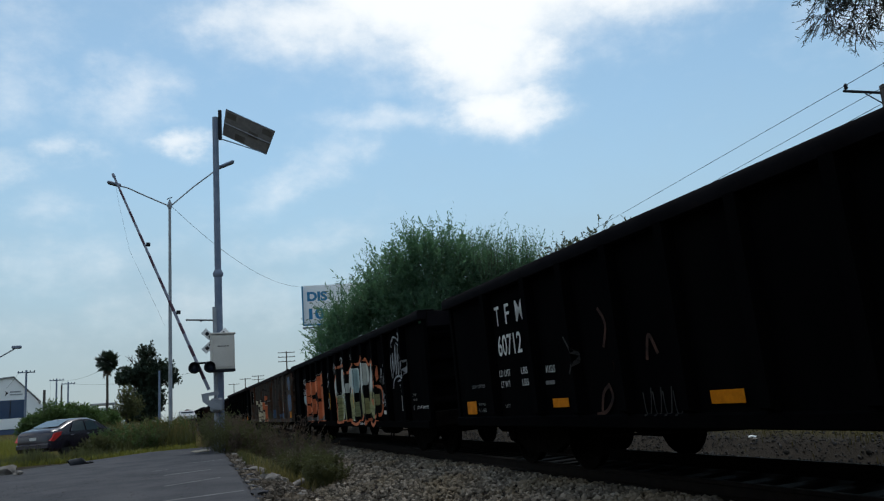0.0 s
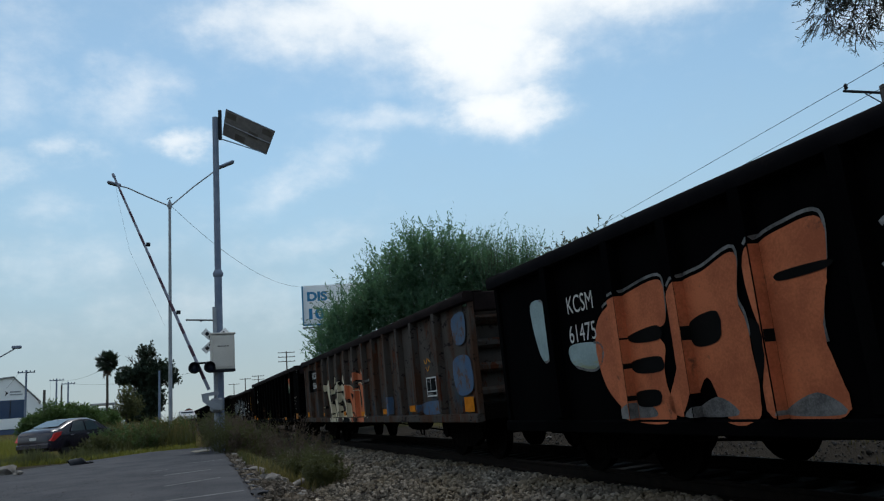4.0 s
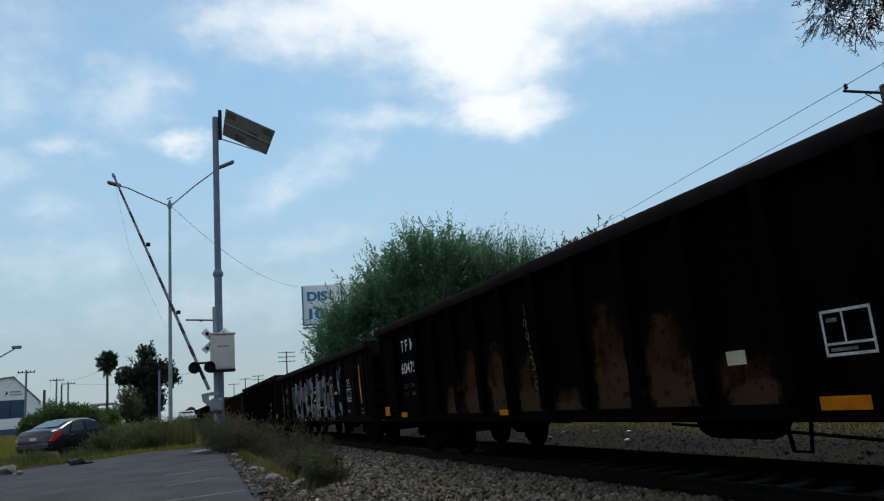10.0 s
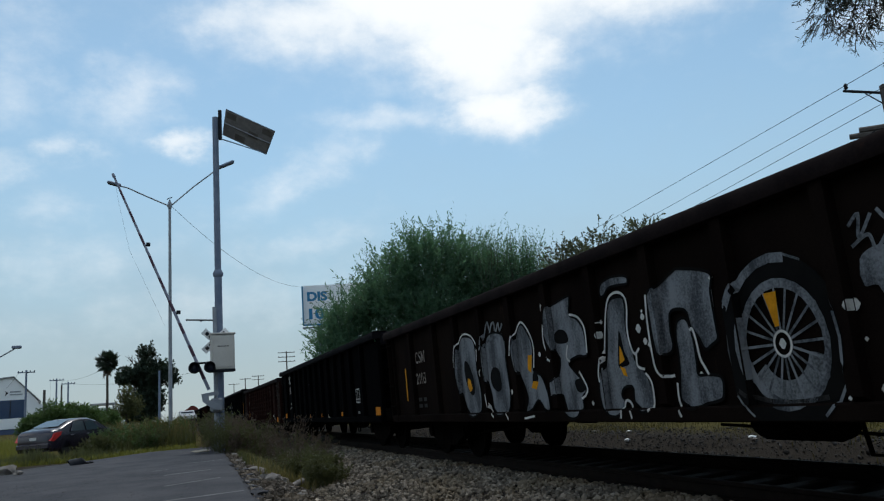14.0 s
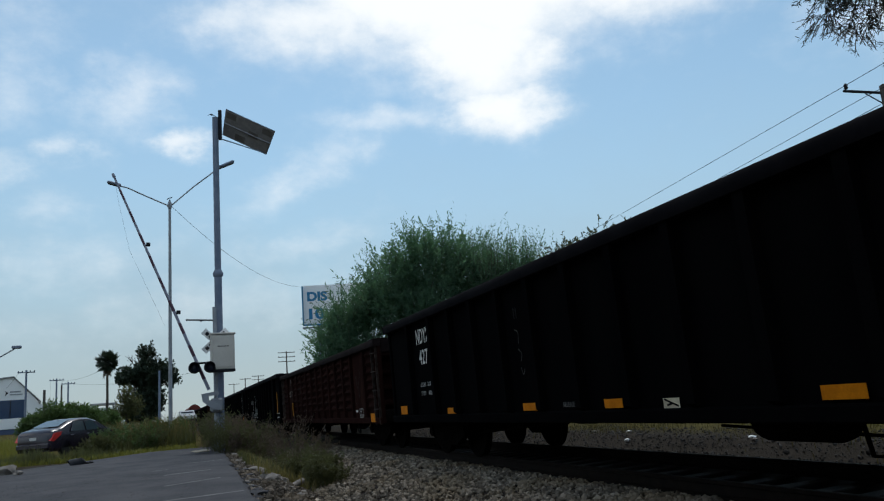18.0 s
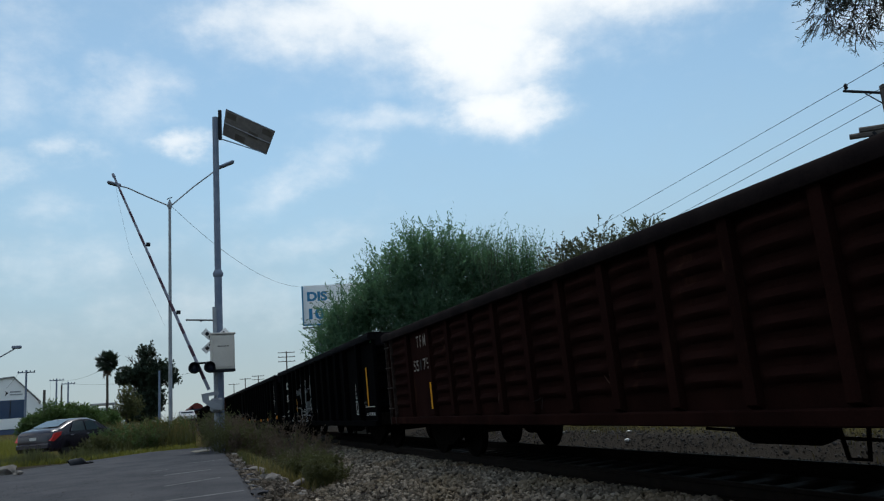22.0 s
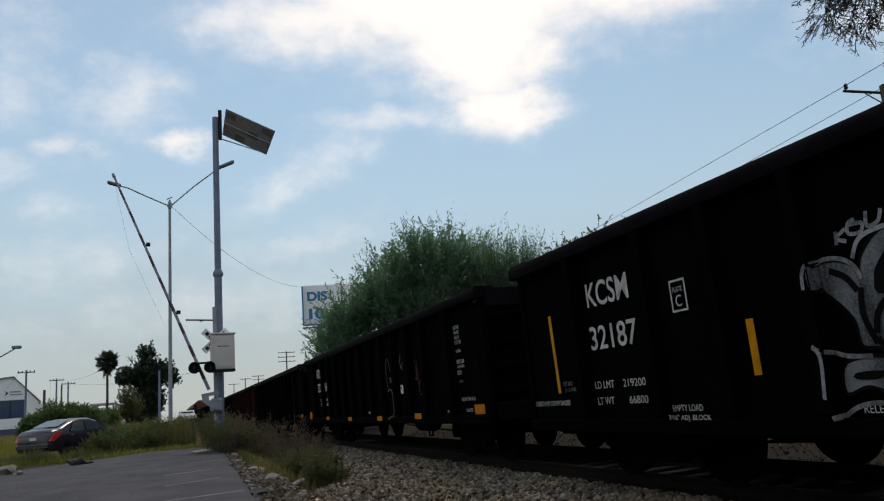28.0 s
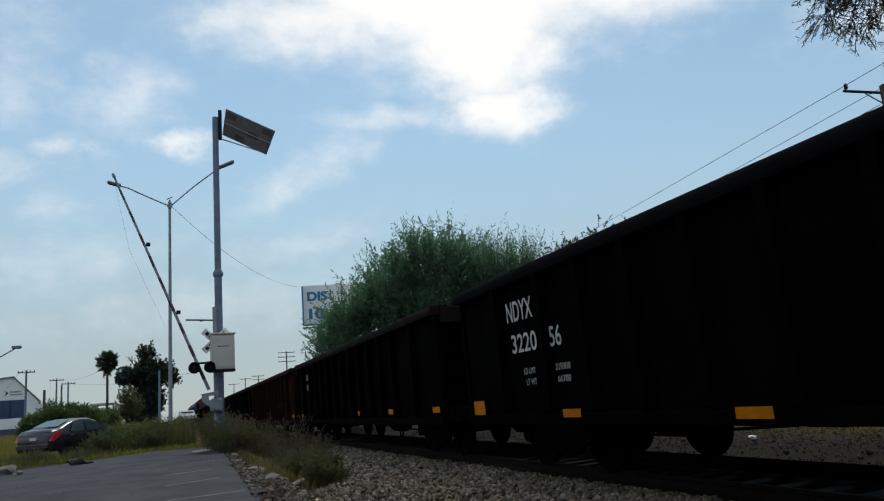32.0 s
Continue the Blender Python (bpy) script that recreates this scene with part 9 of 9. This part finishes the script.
blades("field_grass", _s, 0.25 + 0.45 * rng.random(len(_s)), 0.016, GRASS, "green field grass around the parked car", 0.4)
_s = scatter(3400, -31.4, -29.7, -5.8, -2.0, None, 0.35)
blades("car_side_grass", _s, (0.14 + 0.36 * rng.random(len(_s))) * bushy(_s), 0.011, OLIVE_WEED, "grass tufts behind the parked car", 0.4)
_s = scatter(6500, -36, -17.5, 1.75, 3.6, lambda x, y: y > road_edge(max(x, -28)) + 0.35 and 1.6 < y < 3.7, 0.35)
blades("track_side_weeds", _s, 0.1 + 0.24 * rng.random(len(_s)), 0.009, OLIVE_WEED, "olive weeds between road and track", 0.45)
_s = scatter(2600, -25, -15, 1.7, 3.2, lambda x, y: y > road_edge(x) + 0.4, 0.25)
blades("straw_tufts", _s, 0.12 + 0.25 * rng.random(len(_s)), 0.009, STRAW, "yellow straw tufts beside the track", 0.6)
_s = scatter(16000, -32, -2, 10.8, 17.0, None, 0.5)
blades("far_side_grass", _s, 0.05 + 0.13 * rng.random(len(_s)), 0.007, FAR_GRASS, "low dry olive grass beyond the track", 0.5)


def weed_bush(x, y, wide, tall, material, leaves_n, size, label, name="weed_bush", stems_n=60, bare=0.5):
    """A loose weed: thin branching stems with small leaves or seed heads."""
    z = bed_height(y) - 0.06 if y > 2.4 else terrain(x, y)
    t = thing(name, pose(x, y, z), label, "weed")
    r = random.Random(int(x * 100))
    stems, c = Shape(), []
    for i in range(stems_n):
        az, ln = r.uniform(0, 6.283), tall * r.uniform(0.55, 1.1)
        foot = Vector((r.gauss(0, wide * 0.3), r.gauss(0, wide * 0.3), 0))
        d = Vector((math.cos(az) * r.uniform(0.1, 0.6), math.sin(az) * r.uniform(0.1, 0.6), 1.0)).normalized()
        tip = foot + d * ln
        bend = Vector((r.uniform(-0.1, 0.1), r.uniform(-0.1, 0.1), 0)) * tall
        mid = foot.lerp(tip, 0.5) + bend
        stems.tube([foot, mid, tip], [0.006, 0.005, 0.003], 4, False)
        for k in range(4):
            a = mid.lerp(tip, r.random())
            b = a + Vector((r.uniform(-1, 1), r.uniform(-1, 1), r.uniform(0.2, 1.0))) * tall * 0.16
            stems.tube([a, b], [0.004, 0.002], 3, False)
            c += [tuple(a.lerp(b, r.random()) + Vector((r.gauss(0, 0.015), r.gauss(0, 0.015), r.gauss(0, 0.015)))) for _ in range(leaves_n)]
        c += [tuple(foot.lerp(tip, r.uniform(bare, 1.0)) + Vector((r.gauss(0, 0.03), r.gauss(0, 0.03), 0))) for _ in range(leaves_n * 2)]
    c = np.array(c)
    u = unit(rng.normal(size=c.shape) + np.array([0, 0, 0.5]))
    v = unit(np.cross(u, rng.normal(size=c.shape)))
    s = size * (0.5 + 0.9 * rng.random((len(c), 1)))
    tagged(part("stem", stems, DRY if material is DRY else material, t), "thin branching stems", kind="stuff")
    tagged(quads("foliage", c, u * s, v * s * 0.4, material, t), "small leaves and seed heads", kind="stuff")


for _x, _y, _w, _h in ((-16.6, 2.42, 0.5, 0.7), (-15.4, 2.68, 0.45, 0.62), (-17.6, 2.95, 0.5, 0.6), (-16.2, 2.9, 0.45, 0.6), (-17.4, 3.3, 0.4, 0.5), (-15.6, 3.05, 0.35, 0.4)):
    weed_bush(_x, _y, _w, _h, OLIVE_WEED, 7, 0.028, "green feathery weed at the foot of the ballast", stems_n=55, bare=0.1)
_r = random.Random(21)
for _i in range(40):
    _x = -18.5 - 15 * _r.random() ** 0.8
    _near = smooth(-26, -18.5, _x)
    weed_bush(_x, _r.uniform(2.3 + 0.9 * _near, 4.0), 0.5, _r.uniform(0.6, 1.25) * (1.05 - 0.45 * _near), DRY if _r.random() < 0.6 else OLIVE_WEED, 5, 0.022, "dry reddish-brown weed beside the track", "dry_weed", stems_n=12, bare=0.45)
for _i in range(26):
    weed_bush(-24.4 - 8 * _r.random(), _r.uniform(1.35, 2.7), 0.5, _r.uniform(0.8, 1.4), OLIVE_WEED if _i % 2 else DRY, 6, 0.035, "tall olive weed around the signal mast", "tall_weed", stems_n=34, bare=0.2)
for _i in range(26):
    weed_bush(-31.6 - 7 * _r.random(), _r.uniform(-2.1, 0.6), 0.7, _r.uniform(0.8, 1.25), (OLIVE_WEED, SHRUB, STRAW)[_i % 3], 6, 0.045, "tall roadside weed by the parked car", "tall_weed", stems_n=34, bare=0.15)

for _x, _y, _h in ((-31.9, -2.35, 1.0), (-31.5, -2.55, 0.85), (-32.3, -2.15, 1.15), (-31.2, -2.3, 0.8), (-31.0, -2.75, 0.55)):
    weed_bush(_x, _y, 0.6, _h, OLIVE_WEED if _h < 1.0 else SHRUB, 6, 0.045, "tall roadside weed by the parked car", "tall_weed", stems_n=40, bare=0.1)
# ---- rubble beside the road ----
CONCRETE = surface("broken_concrete", ((0.12, 0.105, 0.09), (0.25, 0.225, 0.2)), 0.95, 0.0, 3, 40, 0.5)
CARD = surface("old_cardboard", ((0.32, 0.27, 0.2), (0.42, 0.36, 0.28)), 0.9, 0.0, 5, 50, 0.1)


ROCK, ROCK_F, _mids = [Vector(p).normalized() for p in ICO], [], {}


def _middle(i, j):
    if (min(i, j), max(i, j)) not in _mids:
        _mids[min(i, j), max(i, j)] = len(ROCK)
        ROCK.append((ROCK[i] + ROCK[j]).normalized())
    return _mids[min(i, j), max(i, j)]


for _a, _b, _c in ICO_F:
    _d, _e, _f = _middle(_a, _b), _middle(_b, _c), _middle(_c, _a)
    ROCK_F += [(_a, _d, _f), (_d, _b, _e), (_f, _e, _c), (_d, _e, _f)]


def rock(x, y, size, material, label, flat=0.6, name="rubble_rock", seed=0, on=-9.0):
    r = random.Random(seed)
    s = Shape()
    s.add([p * (0.8 + 0.55 * noise.noise(p * 1.3 + Vector((seed * 3.7, 0, 0))) + r.uniform(-0.06, 0.06)) for p in ROCK], ROCK_F)
    s.v = [(p[0] * size, p[1] * size * r.uniform(0.8, 1.0), p[2] * size * flat) for p in s.v]
    z = max(terrain(x, y), on, bed_height(y) - 0.05 if y > 2.0 else -9)
    tagged(part(name, s, material, m=pose(x, y, z + size * flat * 0.35, 0, 0, r.uniform(0, 90)), smooth=35), label, "rock")


for _i in range(60):
    _x = -11.3 - 15 * _r.random()
    rock(_x, road_edge(_x) + _r.uniform(0.12, 0.9), _r.choice((0.05, 0.07, 0.1, 0.15)), CONCRETE, "broken lump of pale rubble by the asphalt edge", _r.uniform(0.3, 0.65), seed=_i)
rock(-24.0, -4.2, 0.4, CONCRETE, "large pale boulder at the road's edge", 0.5, "boulder", 91, -0.02)
rock(-23.2, -3.75, 0.16, CONCRETE, "large pale boulder at the road's edge", 0.5, "boulder", 92, -0.02)
rock(-14.6, 1.75, 0.2, CONCRETE, "pale lump of rubble beside the weeds", 0.5, seed=95)
rock(-25.9, -2.62, 0.36, DARK, "heap of black rubber scrap on the verge", 0.5, "rubber_scrap", 93, -0.02)
rock(-25.9, -2.3, 0.16, DARK, "heap of black rubber scrap on the verge", 0.35, "rubber_scrap", 94, -0.02)
for _i in range(24):
    _x = -11.5 - 9 * _r.random()
    rock(_x, road_edge(_x) + _r.uniform(0.0, 0.16), _r.choice((0.05, 0.08)), ASPHALT, "broken black crumb of asphalt", 0.5, "asphalt_crumb", 200 + _i)


def litter():
    t = thing("clay_pipe", pose(-15.1, 2.36, -0.36, 0, 0, -24), "short pale pipe lying in the rubble", "pipe")
    part("tube", Shape().tube([(0, 0, 0.1), (0.8, 0, 0.07)], 0.055, 14, False).tube([(0.8, 0, 0.07), (0, 0, 0.1)], 0.046, 14, False), CONCRETE, t)
    tagged(part("cardboard_sheet", Shape().box(-0.22, 0.22, -0.22, 0.22, 0, 0.03, bevel=0.008), CARD, m=pose(-25.6, 0.9, 0.05, 2, 3, 20)), "pale flattened cardboard on the asphalt", "litter")
    tagged(part("cloth_scrap", Shape().add([Vector(p) * 0.06 for p in ICO], ICO_F), CARD, m=pose(-11.2, 1.95, -0.24)), "pale crumpled scrap by the ballast", "litter")


for _i, (_x, _y, _l) in enumerate(((-12.3, 1.22, 0.2), (-12.75, 1.3, 0.14), (-13.5, 1.34, 0.12), (-14.6, 1.4, 0.14), (-15.8, 1.42, 0.16), (-17.2, 1.5, 0.14))):
    rock(_x, _y, _l, ASPHALT, "broken slab at the road's crumbled edge", 0.3, "asphalt_slab", 240 + _i)
litter()
_chips = []
for _i in range(1500):
    _x, _y = -8.5 - 9.5 * random.random(), -5.5 + 6.2 * random.random()
    if noise.noise((_x * 0.5, _y * 0.5, 9)) > -0.1 - 0.35 * (_y < -1.2):
        _chips.append((_x, _y, -0.0185, random.choice((0.004, 0.005, 0.006, 0.008))))
stones("loose_chippings", _chips, DARK_STONE, "loose dark and pale chippings on the asphalt")
_bits = []
for _i in range(2600):
    _x = -9.5 - 17 * random.random()
    _y = road_edge(_x) + 0.05 + 1.15 * random.random()
    _bits.append((_x, _y, max(terrain(_x, _y), bed_height(_y) - 0.04 if _y > 2.0 else -9) + 0.01, random.choice((0.012, 0.02, 0.03, 0.045))))
stones("rubble", _bits, RUBBLE, "crumbled rubble and clods along the road's broken edge", "rubble")
for _i in range(10):
    rock(-6 - 14 * _r.random(), 8.8 + 2.4 * _r.random(), 0.09, SIGN_WHITE if _i % 3 == 0 else CONCRETE, "pale stone beyond the track", 0.5, "pale_stone", 300 + _i)

# ---- unseen walls added behind the camera to hold back low skylight ----
RENDER = surface("light_block_render", ((0.035, 0.037, 0.033), (0.06, 0.06, 0.053)), 0.95, 0.0, 0.6, 20, 0.2)
tagged(part("wall_south", Shape().box(-14, 17.4, -8.4, -8.0, -0.4, 6.0), RENDER), "plain dark wall added out of view to block low skylight", "wall", kind="structure")
tagged(part("wall_east", Shape().box(17, 17.4, -8.0, 2.6, -0.4, 8.0), RENDER), "plain dark wall added out of view to block low skylight", "wall", kind="structure")


# ---- a small bird on the pole ----
PLUME = plain("dark_plumage", (0.02, 0.021, 0.024), 0.8, gloss=0.2)


def small_bird():
    """Body, tail, beak and two wings that beat on their own."""
    t = thing("bird", pose(*BIRD_AWAY), "small dark bird fluttering round the pole's top", "bird")
    part("body", Shape().lathe([(0.004, -0.09), (0.03, -0.06), (0.042, 0.0), (0.034, 0.05), (0.03, 0.075), (0.026, 0.1), (0.006, 0.12)], 12, pose(0, 0, 0, 0, 70, 0)), PLUME, t)
    part("tail", Shape().add([(-0.08, -0.012, -0.03), (-0.08, 0.012, -0.03), (-0.19, 0.03, -0.06), (-0.19, -0.03, -0.06), (-0.08, 0, -0.022), (-0.19, 0, -0.052)], [(0, 4, 5, 3), (4, 1, 2, 5), (3, 2, 1, 0), (3, 5, 2)]), PLUME, t)
    part("beak", Shape().tube([(0.105, 0, 0.038), (0.14, 0, 0.045)], [0.009, 0.002], 6), DARK, t)
    wings_ = []
    for side in (-1, 1):
        w = Shape().add([(0.05, 0, 0.0), (-0.05, 0, 0.0), (0.03, side * 0.1, 0.012), (-0.06, side * 0.09, 0.0), (-0.03, side * 0.2, 0.0), (0.0, side * 0.06, 0.02)], [(0, 5, 1), (0, 2, 5), (5, 3, 1), (2, 4, 5), (5, 4, 3), (0, 1, 3, 4, 2)])
        wings_.append((part("wing", w, PLUME, t), side))
    return t, wings_


BIRD_AWAY = (-27.92, 2.64, 11.67)
BIRD_TOP = (-28.14, 1.79, 12.37)
BIRD_WAY = [(17.0, -28.54, 1.78, 12.33), (17.1, -28.25, 1.68, 12.21), (17.2, -28.05, 1.59, 12.24), (17.3, -27.96, 1.47, 12.2), (17.4, -27.97, 1.36, 12.17), (17.5, -27.97, 1.38, 12.17), (17.6, -27.97, 1.34, 12.15), (17.7, -27.96, 1.46, 12.17), (17.8, -27.96, 1.43, 12.22), (17.9, -27.96, 1.52, 12.15), (18.0, -27.96, 1.52, 12.13), (18.1, -27.96, 1.58, 12.11), (18.2, -28.0, 1.65, 12.09), (18.4, -28.0, 1.67, 12.08)]
the_bird, the_wings = small_bird()


def bird_flight():
    """It comes out from behind the panel, flutters beside the pole, settles on it, and goes again."""
    rows = [(0.0, pose(*BIRD_AWAY)), (16.6, pose(*BIRD_AWAY))]
    rows += [(t, pose(x, y, z, 0, 0, 250 if t < 17.7 else 190)) for t, x, y, z in BIRD_WAY]
    x, y, z = BIRD_WAY[-1][1:]
    rows += [(20.6, pose(x, y, z, 0, 0, 190)), (21.2, pose(*BIRD_AWAY)), (24.2, pose(*BIRD_AWAY)), (24.6, pose(*BIRD_TOP, 0, 0, 260)), (25.6, pose(*BIRD_TOP, 0, 0, 260)), (26.4, pose(*BIRD_AWAY)), (32.0, pose(*BIRD_AWAY))]
    walk(the_bird, rows)
    for wing, side in the_wings:
        beats = [(17.0 + 0.1 * k, pose(0, 0, 0.02, side * (38 if k % 2 else -30))) for k in range(13)]
        folded = pose(-0.01, side * 0.02, 0.0, side * -62)
        walk(wing, [(0.0, folded), (16.8, folded)] + beats + [(18.4, folded), (32.0, folded)])


def motions():
    """The train rolls by and slowly loses speed; its wheels turn with it."""
    for car, x in trains:
        rows = list(enumerate(GONE))
        rows[1:1] = [(0.1, GONE[0] + 0.1 * (GONE[1] - GONE[0]))]
        rows[-1:-1] = [(31.9, GONE[32] - 0.1 * (GONE[32] - GONE[31]))]
        walk(car, [(t, pose(x + g, TRACK_Y, TRACK_Z, LEAN)) for t, g in rows])
    steps = [k * 4 / 30 for k in range(241)]
    way = np.interp(steps, range(33), GONE)
    for ob, dx in wheelsets:
        walk(ob, [(t, pose(dx, 0, 0.457, 0, math.degrees((g - GONE[0]) / 0.457), 0)) for t, g in zip(steps, way)])
    bird_flight()


motions()
